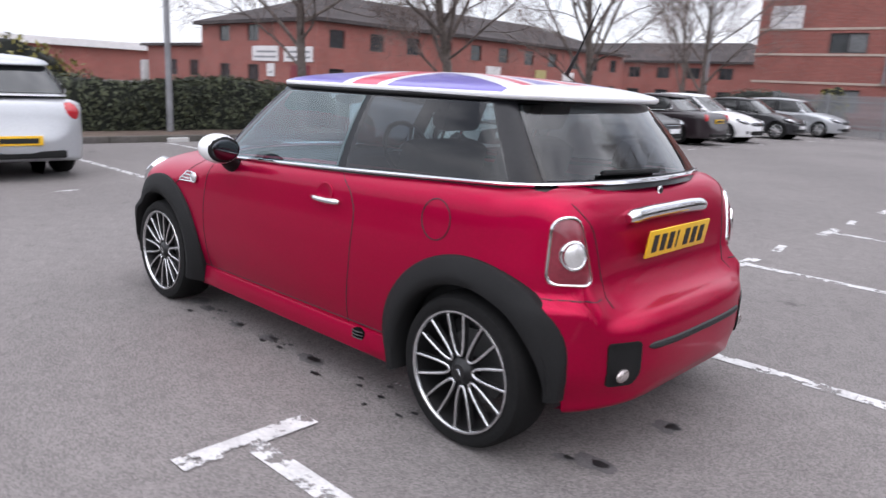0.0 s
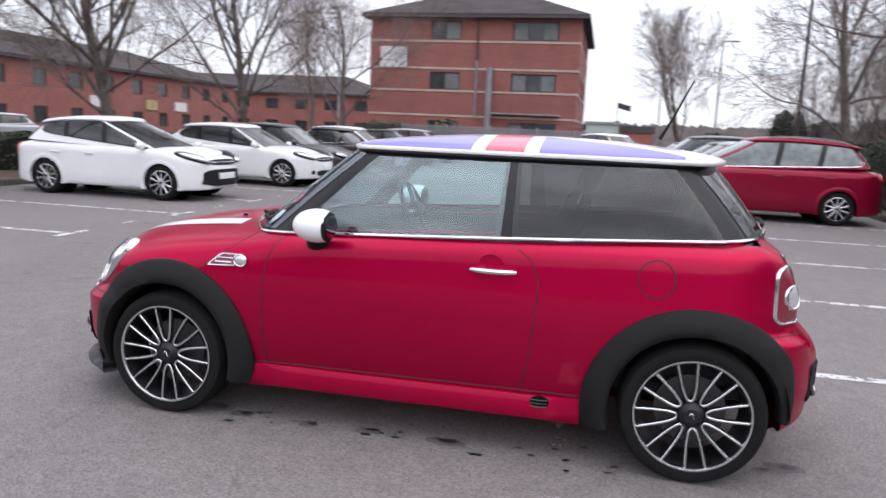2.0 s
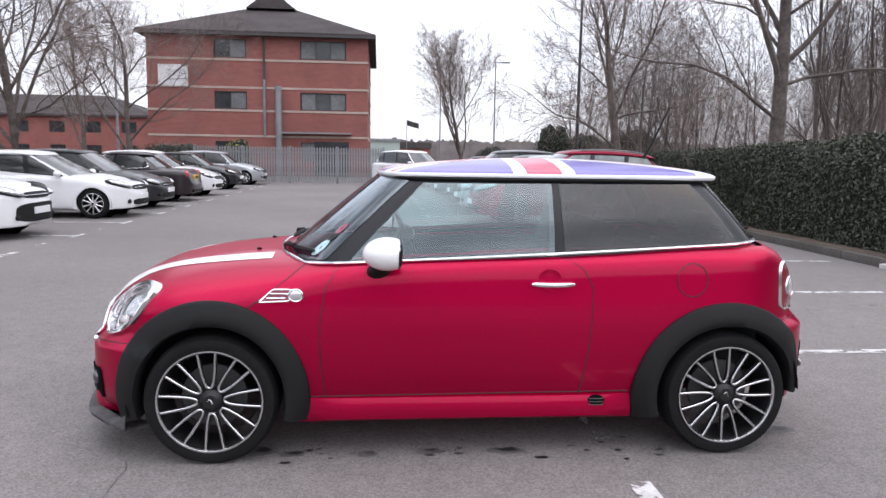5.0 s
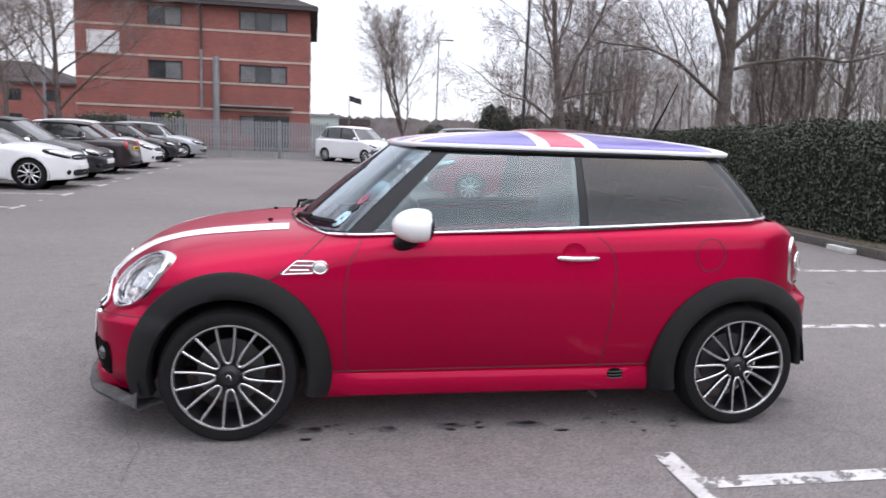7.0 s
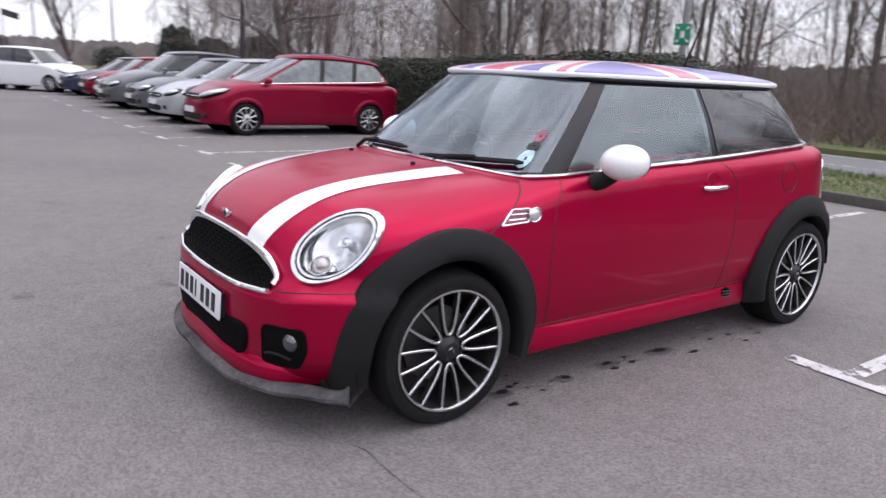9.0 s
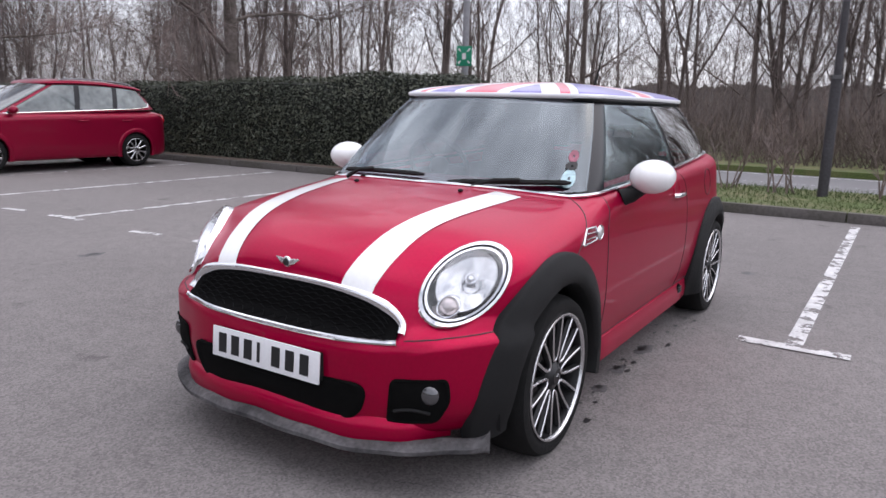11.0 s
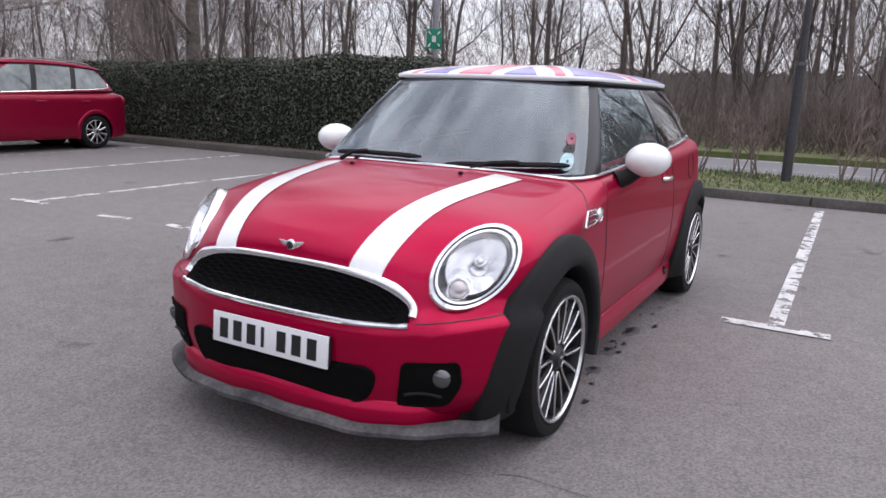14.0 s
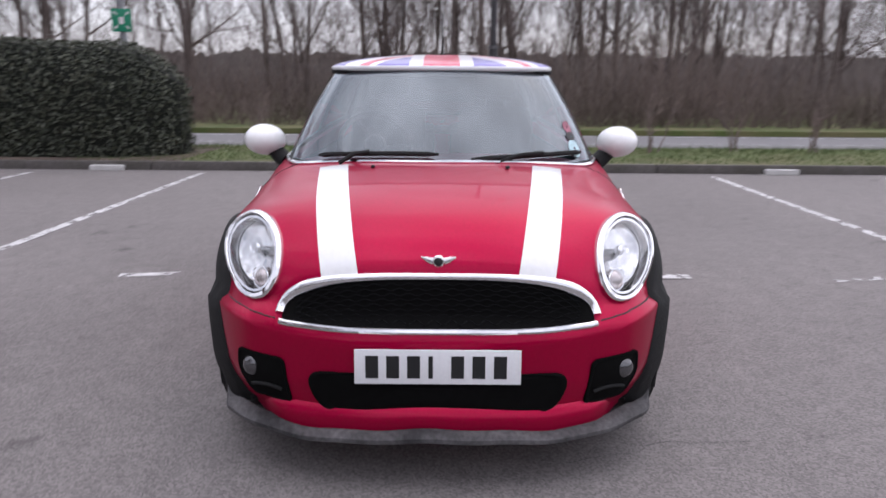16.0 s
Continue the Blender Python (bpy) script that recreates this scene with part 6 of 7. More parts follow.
ring = [base + np.stack([np.cos(a + q) * wd, np.sin(a + q) * wd, np.zeros(k)], 1) for q in (0, 2.1, 4.2)]
co = np.stack(ring + [tip], 1).reshape(-1, 3)
li = (np.array([[0, 1, 3], [1, 2, 3], [2, 0, 3]])[None] + (np.arange(k) * 4)[:, None, None]).ravel()
me = bpy.data.meshes.new("wood_twigs")
me.vertices.add(4 * k)
me.vertices.foreach_set("co", co.ravel())
me.loops.add(9 * k)
me.loops.foreach_set("vertex_index", li)
me.polygons.add(3 * k)
me.polygons.foreach_set("loop_start", np.arange(3 * k) * 3)
me.update(calc_edges=True)
me.materials.append(M["wood_far"])
tagged(new("wood_twigs", me), "fine grey-brown twigs filling the leafless wood", "twigs", kind="stuff")

# far tree line
M["far_line"] = material("hazy_tree_line", (0.19, 0.165, 0.165), 1.0, 0.0, 0.25, 0.08, 0.7, alt=(0.14, 0.122, 0.12))


def far_line(p0, p1, h, seed, n=260):
    rng = random.Random(seed)
    top, low = [], []
    for i in range(n + 1):
        p = Vector(p0).lerp(Vector(p1), i / n)
        z = h * (0.75 + 0.10 * noise.noise(Vector((i * 0.05, seed, 0))) + 0.08 * noise.noise(Vector((i * 0.31, seed, 3))) + rng.uniform(-0.035, 0.035))
        low.append((p.x, p.y, -0.5))
        top.append((p.x, p.y, z))
    solid("backdrop", grid_mesh([low, top]), M["far_line"], "distant hazy line of leafless trees", "tree line", kind="structure")


far_line((-64, 60, 0), (-64, -130, 0), 5.0, 1, 900)
far_line((-64, -130, 0), (60, -160, 0), 6.0, 2, 500)
far_line((60, -160, 0), (160, -60, 0), 6.5, 3)
far_line((160, -60, 0), (150, 120, 0), 7.0, 4)
far_line((150, 120, 0), (-60, 60, 0), 8.0, 5)


# ---- posts and signs ----
M["collar_grey"] = material("dull_collar", (0.10, 0.10, 0.105), 0.6, 0.2, 0.2, 4, 40)


def lamp_post(at, h, r, mt, label, arm=None, collar=None):
    top = empty("lamp_post", label, "lamp post", "lamp posts", at=at)
    if collar:
        part("base", tube([(0, 0, 0), (0, 0, collar)], r * 1.28, 14), M[mt], top, "thicker base section")
        part("collar", tube([(0, 0, collar - 0.015), (0, 0, collar + 0.035)], r * 1.5, 14), M["collar_grey"], top, "dull grey collar")
    part("pole", tube([(0, 0, 0), (0, 0, h * 0.5), (0, 0, h)], [r, r * 0.85, r * 0.6], 12), M[mt], top)
    if arm:
        part("arm", tube([(0, 0, h), (arm[0] * 0.6, arm[1] * 0.6, h + 0.05), (arm[0], arm[1], h + 0.05)], r * 0.5, 8), M[mt], top)
        part("lamp_head", box((arm[0] - 0.28, arm[1] - 0.10, h - 0.02), (arm[0] + 0.28, arm[1] + 0.10, h + 0.10), None, 0.03), M["grey_metal"], top, "grey lamp head")
    return top


lamp_post((-8.37, 0.82, 0.11), 8.0, 0.058, "dark_post", "dark painted lamp post on the grass verge", (0.0, 0.7), 1.72)
lamp_post((-7.55, -25.0, 0.0), 9.0, 0.075, "dark_post", "tall dark lamp post beside the hedge", (0.7, 0.0))
lamp_post((-8.1, -50.0, 0.0), 8.3, 0.07, "grey_metal", "grey street lamp with a short arm", (-0.8, 0.0))
lamp_post((-5.2, -64.0, 0.0), 9.0, 0.07, "grey_metal", "distant grey street lamp", (-0.8, 0.0))
lamp_post((12.0, -4.5, 0.0), 7.5, 0.068, "grey_metal", "grey lamp post in the soil bed", (0.0, 0.7))
lamp_post((13.4, -33.5, 0.0), 7.5, 0.07, "grey_metal", "grey lamp post in the soil bed", (0.0, 0.7))

sp = empty("sign_post", "grey post with a square green assembly point sign", "sign", at=(-7.68, -5.0, 0.1))
part("pole", tube([(0, 0, 0), (0, 0, 6.5)], [0.062, 0.05], 12), M["grey_metal"], sp)
sign_m = Matrix.Translation((0.075, 0.02, 2.07)) @ Matrix.Rotation(radians(12), 4, "Z")
pl = part("sign_panel", box((-0.006, -0.14, -0.17), (0.006, 0.14, 0.17), sign_m, 0.004), M["green_sign"], sp, "green sign with white shapes")
for a, b in ((1, 1), (1, -1), (-1, 1), (-1, -1)):
    bm = bmesh.new()
    add_tube(bm, [sign_m @ Vector((0.007, a * 0.105, b * 0.125)), sign_m @ Vector((0.007, a * 0.060, b * 0.075))], [0.020, 0.006], 6, squash=0.2, up=(1, 0, 0))
    part("white_mark", bm, M["white_sign"], pl)
part("white_mark", box((0.0065, -0.035, -0.055), (0.009, 0.035, 0.050), sign_m), M["white_sign"], pl)


for bx, by, bw, z0, z1, turn, lb in ((16.2, -3.15, 0.62, 1.18, 1.74, 12, "white blank notice board on two grey posts"), (15.3, -5.5, 0.20, 0.75, 1.60, 14, "narrow white notice board on two grey posts")):
    nb = empty("notice_board", lb, "sign", at=(bx, by, 0.08))
    nb.rotation_euler = (0, 0, radians(turn))
    part("panel", box((-0.02, -bw / 2, z0 - 0.08), (0.02, bw / 2, z1 - 0.08), None, 0.008), M["white_sign"], nb, "white panel")
    for e in (-1, 1):
        part("post", tube([(0.045, e * bw * 0.4, 0), (0.045, e * bw * 0.4, z1 - 0.12)], 0.022, 8), M["grey_metal"], nb)


# ---- buildings ----
def holed_wall(bm, x0, x1, z0, z1, holes, thick=0.3):
    """A wall in the plane y = 0, its back towards -y, with openings (x0, x1, z0, z1) cut through."""
    xs = sorted({x0, x1, *[h[0] for h in holes], *[h[1] for h in holes]})
    zs = sorted({z0, z1, *[h[2] for h in holes], *[h[3] for h in holes]})
    for a, b in zip(xs, xs[1:]):
        for c, d in zip(zs, zs[1:]):
            mx, mz = (a + b) / 2, (c + d) / 2
            if not any(h[0] < mx < h[1] and h[2] < mz < h[3] for h in holes):
                add_box(bm, (a, -thick, c), (b, 0, d))
    bmesh.ops.remove_doubles(bm, verts=bm.verts, dist=0.001)


def window_unit(parent, m, x0, x1, z0, z1, lights, blinds=False):
    """A framed window in its opening, with one pane a light."""
    f = bmesh.new()
    for a, b, c, d in ((x0, x1, z1 - 0.07, z1), (x0, x1, z0, z0 + 0.07), (x0, x0 + 0.07, z0 + 0.07, z1 - 0.07), (x1 - 0.07, x1, z0 + 0.07, z1 - 0.07)):
        add_box(f, (a, -0.16, c), (b, -0.09, d), m)
    w = part("window", f, M["frame"], parent, "dark framed window", smooth=False)
    step = (x1 - x0 - 0.14) / lights
    for k in range(lights):
        a = x0 + 0.07 + step * k
        part("pane", box((a + 0.025, -0.145, z0 + 0.07), (a + step - 0.025, -0.125, z1 - 0.07), m), M["blind" if blinds and k != 1 else "window"], w, smooth=False)
        if k:
            part("mullion", box((a - 0.025, -0.155, z0 + 0.07), (a + 0.025, -0.095, z1 - 0.07), m), M["frame"], w, smooth=False)
    return w


def brick_building(name, label, m, length, depth, height, holes, side_holes, lights, ridge, ridge_in, over=0.5):
    top = empty(name, label, "building")
    for k, (nm, mm, ln, hl) in enumerate((("wall", m, length, holes), ("wall", m @ pose(length, -depth, 0, 0, 0, 180), length, []),
                                          ("wall", m @ pose(0, -depth, 0, 0, 0, 90), depth, side_holes), ("wall", m @ pose(length, 0, 0, 0, 0, -90), depth, side_holes))):
        bm = bmesh.new()
        pad = 0.0 if k < 2 else 0.31
        holed_wall(bm, pad, ln - pad, -0.3, height, hl)
        # local coordinates stay those of the wall, so that the courses lie level
        w = part(nm, bm, M["brick"], top, "red brick wall", smooth=False)
        w.matrix_basis = mm
        for h in hl:
            window_unit(w, Matrix.Identity(4), *h[:4], lights=max(1, round((h[1] - h[0]) / 0.95)), blinds=(h[1] - h[0]) > 2)
    for ob in [o for o in top.children_recursive if o.parent and o.parent.name.startswith("wall")]:
        ob.matrix_parent_inverse = Matrix.Identity(4)
    # hipped roof
    bm = bmesh.new()
    e = [(-over, over), (length + over, over), (length + over, -depth - over), (-over, -depth - over)]
    lo = [bm.verts.new((x, y, height - 0.12)) for x, y in e]
    ev = [bm.verts.new((x, y, height + 0.12)) for x, y in e]
    r0, r1 = bm.verts.new((ridge_in, -depth / 2, ridge)), bm.verts.new((length - ridge_in, -depth / 2, ridge))
    for i in range(4):
        bm.faces.new((lo[i], lo[(i + 1) % 4], ev[(i + 1) % 4], ev[i]))
    bm.faces.new((ev[0], ev[1], r1, r0))
    bm.faces.new((ev[1], ev[2], r1))
    bm.faces.new((ev[2], ev[3], r0, r1))
    bm.faces.new((ev[3], ev[0], r0))
    bm.faces.new(lo[::-1])
    rf = part("roof", bm, M["slate"], top, "grey tiled hipped roof", smooth=False)
    rf.matrix_basis = m
    return top


# the office block: local x runs towards smaller world x, so that its front faces the car park
OBF = Matrix.Translation((1.2, -43.0, 0))
holes = []
for z0, z1 in ((7.30, 8.45), (4.15, 5.25), (0.9, 2.15)):
    holes += [(7.55, 9.55, z0, z1), (1.35, 4.25, z0, z1)]
side = []
for z0, z1 in ((7.30, 8.45), (4.15, 5.25), (0.9, 2.15)):
    side += [(2.0 + 3.2 * k, 3.6 + 3.2 * k, z0, z1) for k in range(4)]
office = brick_building("office_block", "three-storey red brick office block with a grey hipped roof", OBF, 13.6, 15.0, 8.75, holes, side, 3, 11.9, 6.0)
for z in (7.12, 5.42, 4.0, 2.42):
    for lo, hi in (((1.16, -43.0, z), (14.84, -42.96, z + 0.13)), ((1.16, -58.0, z), (1.2, -43.0, z + 0.13)), ((14.8, -58.0, z), (14.84, -43.0, z + 0.13))):
        part("stone_band", box(lo, hi), M["stone"], office, "pale stone band", smooth=False)
part("gutter", box((0.68, -42.5, 8.60), (15.32, -42.38, 8.74)), M["frame"], office, "dark gutter", smooth=False)
part("downpipe", tube([(7.65, -42.90, 8.6), (7.65, -42.90, 6.0)], 0.06, 8), M["frame"], office, "dark downpipe")
part("downpipe", tube([(7.65, -42.90, 6.0), (7.65, -42.90, 2.5)], 0.085, 8), M["grey_metal"], office, "grey lower downpipe")
M["faded_print"] = material("faded_print", (0.50, 0.50, 0.52), 0.6, 0.0, 0.1, 4, 40)
sg = part("sign_board", box((12.3, -42.95, 5.5), (14.1, -42.88, 6.8)), M["white_sign"], office, "white sign board with faint bars", smooth=False)
for k in range(3):
    part("bar", box((12.55, -42.88, 5.8 + 0.28 * k), (13.6 - 0.3 * (k % 2), -42.87, 5.92 + 0.28 * k)), M["faded_print"], sg, smooth=False)
gb = bmesh.new()
for vs in (((6.3, -48.6, 11.4), (9.7, -48.6, 11.4), (8.0, -48.6, 12.7)), ((6.3, -48.6, 11.4), (8.0, -48.6, 12.7), (8.0, -53, 12.7), (6.3, -53, 11.4)), ((9.7, -48.6, 11.4), (9.7, -53, 11.4), (8.0, -53, 12.7), (8.0, -48.6, 12.7))):
    gb.faces.new([gb.verts.new(v) for v in vs])
part("gablet", gb, M["slate"], office, "small roof gable", smooth=False)
part("flue", tube([(6.75, -42.6, 0), (6.75, -42.6, 5.6)], 0.20, 12), M["grey_metal"], office, "grey metal flue")
part("porch_canopy", box((2.2, -42.96, 2.68), (6.6, -42.5, 2.78)), M["grey_metal"], office, "flat grey canopy", smooth=False)
part("door", box((2.4, -43.05, 0), (4.6, -42.97, 2.2)), M["window"], office, "dark glazed door", smooth=False)

M["maroon_door"] = material("maroon_door", (0.16, 0.02, 0.03), 0.5, 0.0, 0.1, 3, 30)
M["yellow_sign"] = material("yellow_banner", (0.38, 0.33, 0.14), 0.6, 0.0, 0.15, 3, 30)
# the two-storey ranges: one with its front to -x, one behind it with its front to +y
LB = Matrix.Translation((37.2, -66, 0)) @ Matrix.Rotation(radians(90), 4, "Z")
holes = []
for k in range(11):
    holes += [(1.2 + 3.55 * k, 2.5 + 3.55 * k, 3.35, 4.55), (1.2 + 3.55 * k, 2.5 + 3.55 * k, 0.8, 2.0)]
side = [(a, a + 1.5, z, z + 1.15) for a in (7.0, 11.0) for z in (3.75, 0.95)]
longb = brick_building("office_range", "two-storey red brick office range with a grey hipped roof", LB, 39.0, 15.2, 5.1, holes, side, 2, 7.7, 6.5)
SB = Matrix.Translation((0, -27.0, 0))
for a, b, z0, z1 in ((41.6, 44.9, 2.35, 3.4), (37.6, 40.9, 2.35, 3.35), (42.1, 43.0, 1.3, 2.2)):
    s = part("sign_board", box((a, 0.02, z0), (b, 0.09, z1)), M["white_sign"], longb, "white sign board with faint bars", smooth=False)
    s.matrix_basis = SB
    for k in range(2 if b - a > 1.2 else 1):
        t = part("bar", box((a + 0.25, 0.09, z0 + 0.22 + 0.36 * k), (b - 0.3 - 0.3 * k, 0.10, z0 + 0.36 + 0.36 * k)), M["grey_metal"], s, smooth=False)
        t.matrix_parent_inverse = Matrix.Identity(4)
rd = part("door", box((38.0, 0.02, 0), (40.1, 0.08, 2.1)), M["maroon_door"], longb, "dark red door", smooth=False)
rd.matrix_basis = SB
for a, b, mt, lb in ((-46.0, -44.2, "white_sign", "white sign board with faint bars"), (-52.5, -51.0, "yellow_sign", "yellow banner"), (-57.0, -55.2, "white_sign", "white sign board with faint bars")):
    part("sign_board", box((37.10, a, 2.2), (37.18, b, 3.0)), M[mt], longb, lb, smooth=False)
holes = []
for k in range(9):
    holes += [(1.4 + 3.7 * k, 3.0 + 3.7 * k, 3.3, 4.5), (1.4 + 3.7 * k, 3.0 + 3.7 * k, 0.8, 2.0)]
brick_building("office_range", "distant two-storey red brick range with a grey roof", Matrix.Translation((25, -77, 0)), 36.0, 14.0, 5.1, holes, [(3.0, 4.4, 3.35, 4.55), (8.6, 10.0, 3.35, 4.55)], 2, 7.7, 6.5)
wing = brick_building("brick_wing", "low flat red brick wing beside the office range", Matrix.Translation((52.7, -30.0, 0)), 16.0, 9.0, 3.7, [(2, 3.6, 1.0, 2.4), (6, 7.6, 1.0, 2.4), (10, 11.6, 1.0, 2.4)], [], 2, 4.0, 4.0)
part("plant_box", box((54.5, -34.0, 3.8), (58.5, -31.0, 5.0)), M["grey_metal"], wing, "grey roof plant box", smooth=False)
for x in (54.0, 54.9, 56.2):
    part("mast", tube([(x, -32, 3.8), (x, -32, 9.5)], 0.06, 6), M["grey_metal"], wing, "thin grey mast")

shed = empty("warehouse", "long pale flat-roofed warehouse in the distance", "building")
part("wall", box((82, -60, 0), (110, 30, 3.4)), M["brick"], shed, "brown brick wall", smooth=False)
part("roof", box((81.3, -61, 3.4), (111, 31, 4.15)), M["white_sign"], shed, "pale flat roof edge", smooth=False)
shed = empty("warehouse", "small pale green metal shed in the distance", "building")
M["pale_green"] = material("pale_green_sheet", (0.36, 0.41, 0.38), 0.6, 0.0, 0.1, 0.5, 4)
part("wall", box((-2.2, -98, 0), (1.8, -90, 3.2)), M["pale_green"], shed, "pale green sheet wall", smooth=False)
part("roof", box((-2.4, -98.2, 3.2), (2.0, -89.8, 3.5)), M["grey_metal"], shed, "grey roof", smooth=False)
shed = empty("warehouse", "low reddish building in the distance", "building")
part("wall", box((-8, -128, 0), (4, -118, 2.6)), M["brick"], shed, "brick wall", smooth=False)
part("roof", box((-8.3, -128.3, 2.6), (4.3, -117.7, 3.6)), M["slate"], shed, "grey roof", smooth=False)

fp = empty("flag_pole", "thin grey pole with a small dark flag in the distance", "flag pole", at=(-1.35, -44, 0))
part("pole", tube([(0, 0, 0), (0, 0, 3.75)], 0.022, 8), M["grey_metal"], fp)
rows = [[(-0.02 - 0.11 * i, 0.06 * math.sin(i * 1.3), z - 0.03 * i) for i in range(8)] for z in (3.38, 3.72)]
part("flag", grid_mesh(rows), M["dark_post"], fp, "small dark flag")

# palisade fence
M["fence_steel"] = material("dull_fence_steel", (0.27, 0.275, 0.285), 0.6, 0.3, 0.3, 1.5, 20)
fence = empty("palisade_fence", "grey steel palisade fence before the office block", "fence")
pale_bm = box((-0.044, -0.012, 0.05), (0.044, 0.012, 1.70), None, 0.010)
top_z = max(v.co.z for v in pale_bm.verts)
for f in [f for f in pale_bm.faces if min(v.co.z for v in f.verts) > top_z - 0.001]:      # pointed tip
    tip = bmesh.ops.poke(pale_bm, faces=[f])["verts"]
    for v in tip:
        v.co.z += 0.08
pale = mesh_of(pale_bm, "pale", M["fence_steel"], False)
FY = -31.5
for k in range(70):
    x = 9.2 - 0.128 * k
    ob = new("pale", pale)
    ob.parent, ob.location = fence, (x, FY, 0)
for z in (0.45, 1.45):
    part("rail", box((0.2, FY - 0.05, z), (9.3, FY - 0.014, z + 0.05)), M["grey_metal"], fence, smooth=False)
for k in range(5):
    part("post", box((0.2 + 2.25 * k, FY - 0.12, 0), (0.3 + 2.25 * k, FY - 0.055, 1.8)), M["grey_metal"], fence, smooth=False)


# ---- parked cars ----
def paint(name, c, metal=0.0, coat=0.6, spec=0.5):
    return material(name, c, 0.35, metal, 0.06, 0.8, 60, coat=coat, spec=spec)


PAINT = dict(white=paint("parked_white", (0.74, 0.74, 0.75)), red=paint("parked_dark_red", (0.23, 0.0012, 0.026), 0.5, 0.40, 0.2), black=paint("parked_black", (0.012, 0.012, 0.015)), silver=paint("parked_silver", (0.42, 0.43, 0.45), 0.4),
             grey=paint("parked_grey", (0.10, 0.105, 0.115), 0.3), navy=paint("parked_navy", (0.018, 0.022, 0.06)), maroon=paint("parked_maroon", (0.014, 0.007, 0.010)))


def at_x(c, x, v):
    """The place round the cabin at which its side has a given x."""
    lo, hi = 3.0, 7.2
    for _ in range(24):
        mid = (lo + hi) / 2
        if glasshouse(c, mid, v).x > x:
            lo = mid
        else:
            hi = mid
    return lo


def window_patch(c, s0, x0, s1, x1, v0, v1, out, side, taper, power=2.0):
    """A side window between two edges, each along the cabin's own line (s) or upright (x)."""
    rows = []
    for i in range(9):
        u = i / 8
        low = v0 + taper * u ** power
        r = []
        for j in range(6):
            v = low + (v1 - low) * j / 5
            lean = 0.10 * (v - 0.5)
            a = s0 if s0 is not None else at_x(c, x0 - lean, v)
            b = s1 if s1 is not None else at_x(c, x1 - lean, v)
            p = glasshouse(c, a + (b - a) * u, v)
            n = Vector((p.x - c["mid"], p.y * 3.0, 0.25)).normalized()
            p = p + n * out
            r.append((p.x, p.y * side, p.z))
        rows.append(r)
    return grid_mesh(rows)


def parked_car(name, label, colour, L, W, H, wb, hood, boot, rake, at, turn, glass="car_dark_glass", rails=False, pillars=None, taper=0.35, low=(0.27, 0.37, 0.52), tail=0.38, arc=0.05, plate_z=0.70, nose_up=0.0, ahead=None, climb=0.0):
    """A parked car: nose towards local +x. hood and boot: metres from the ends to the cabin's foot."""
    top = empty(name, label, "car", "parked cars", at=at)
    top.rotation_euler = (0, 0, turn)
    h, belt, n, t = W / 2, 0.635 * H, L / 2, -L / 2
    cow, back = n - hood, t + boot
    deck = boot > 0.5
    c = dict(nose=n, tail=t, fs=n - 0.75, rs=t + 0.62, w=h, nf=2.6, nr=3.2, tuck=0.03, mid=(cow + back) / 2 - 0.1,
             zt=[(t, 0.42), (t + 0.015, 0.52), (t + 0.06, 0.60), (t + 0.09, 0.78 * belt / 0.93), (t + 0.16, belt * (0.97 if deck else 1.0)), (t + 0.30, belt + 0.03), (back + 0.2, belt + 0.05), (0, belt + 0.03), (cow - 0.1, belt + 0.03),
                 (cow + 0.35, belt - 0.03), (n - 0.42, belt - 0.13 + nose_up * 0.4), (n - 0.16, 0.70 + nose_up), (n - 0.06, 0.60 + nose_up), (n - 0.01, 0.50 + nose_up), (n, 0.42)],
             zs=[(t, 0.38), (t + 0.06, 0.50), (t + 0.10, 0.62), (t + 0.3, 0.80 * belt / 0.93), (0, belt - 0.12), (cow, belt - 0.16), (n - 0.4, 0.60 + nose_up), (n - 0.15, 0.52 + nose_up), (n, 0.38)],
             zb=[(t, 0.34), (t + 0.08, 0.24), (t + 0.4, 0.20), (n - 0.4, 0.20), (n - 0.08, 0.22), (n, 0.34)],
             n=[(t, 3.2), (t + 0.4, 4.2), (0, 4.0), (cow, 3.2), (n - 0.3, 2.6), (n, 3.0)],
             belt=(belt + 0.01, -0.040), roof_z=H - 0.075, roof_c=0.025, arc=arc)
    wb_, wt = h * 0.90, h * 0.72
    f1, b1 = cow - rake, back + (tail if not deck else 0.55)
    c["base"] = [(cow, 0), (cow - 0.05, wb_ * 0.5), (cow - 0.17, wb_ * 0.85), (cow - 0.30, wb_ * 0.965), (cow - 0.60, wb_), ((cow + back) / 2, wb_ * 1.01), (back + 0.45, wb_ * 0.985), (back + 0.22, wb_ * 0.93), (back + 0.09, wb_ * 0.80), (back + 0.02, wb_ * 0.42), (back, 0)]
    c["top"] = [(f1, 0), (f1 - 0.03, wt * 0.5), (f1 - 0.09, wt * 0.84), (f1 - 0.18, wt * 0.965), (f1 - 0.35, wt), ((f1 + b1) / 2, wt * 1.02), (b1 + 0.30, wt * 0.985), (b1 + 0.15, wt * 0.94), (b1 + 0.06, wt * 0.80), (b1 + 0.01, wt * 0.42), (b1, 0)]
    bm = shell(c, 0.045, 0.03, 12, 12)
    skin = BVHTree.FromBMesh(bm)
    xf = n - ((L - wb) * 0.46 if ahead is None else ahead)
    xr = xf - wb
    R = 0.32
    remove(bm, lambda p: (abs(p.y) > 0.5 and min((p.x - xf) ** 2, (p.x - xr) ** 2) + (p.z - R) ** 2 < (R + 0.030) ** 2))
    mt = PAINT[colour]
    part("body", bm, mt, top, angle=60)

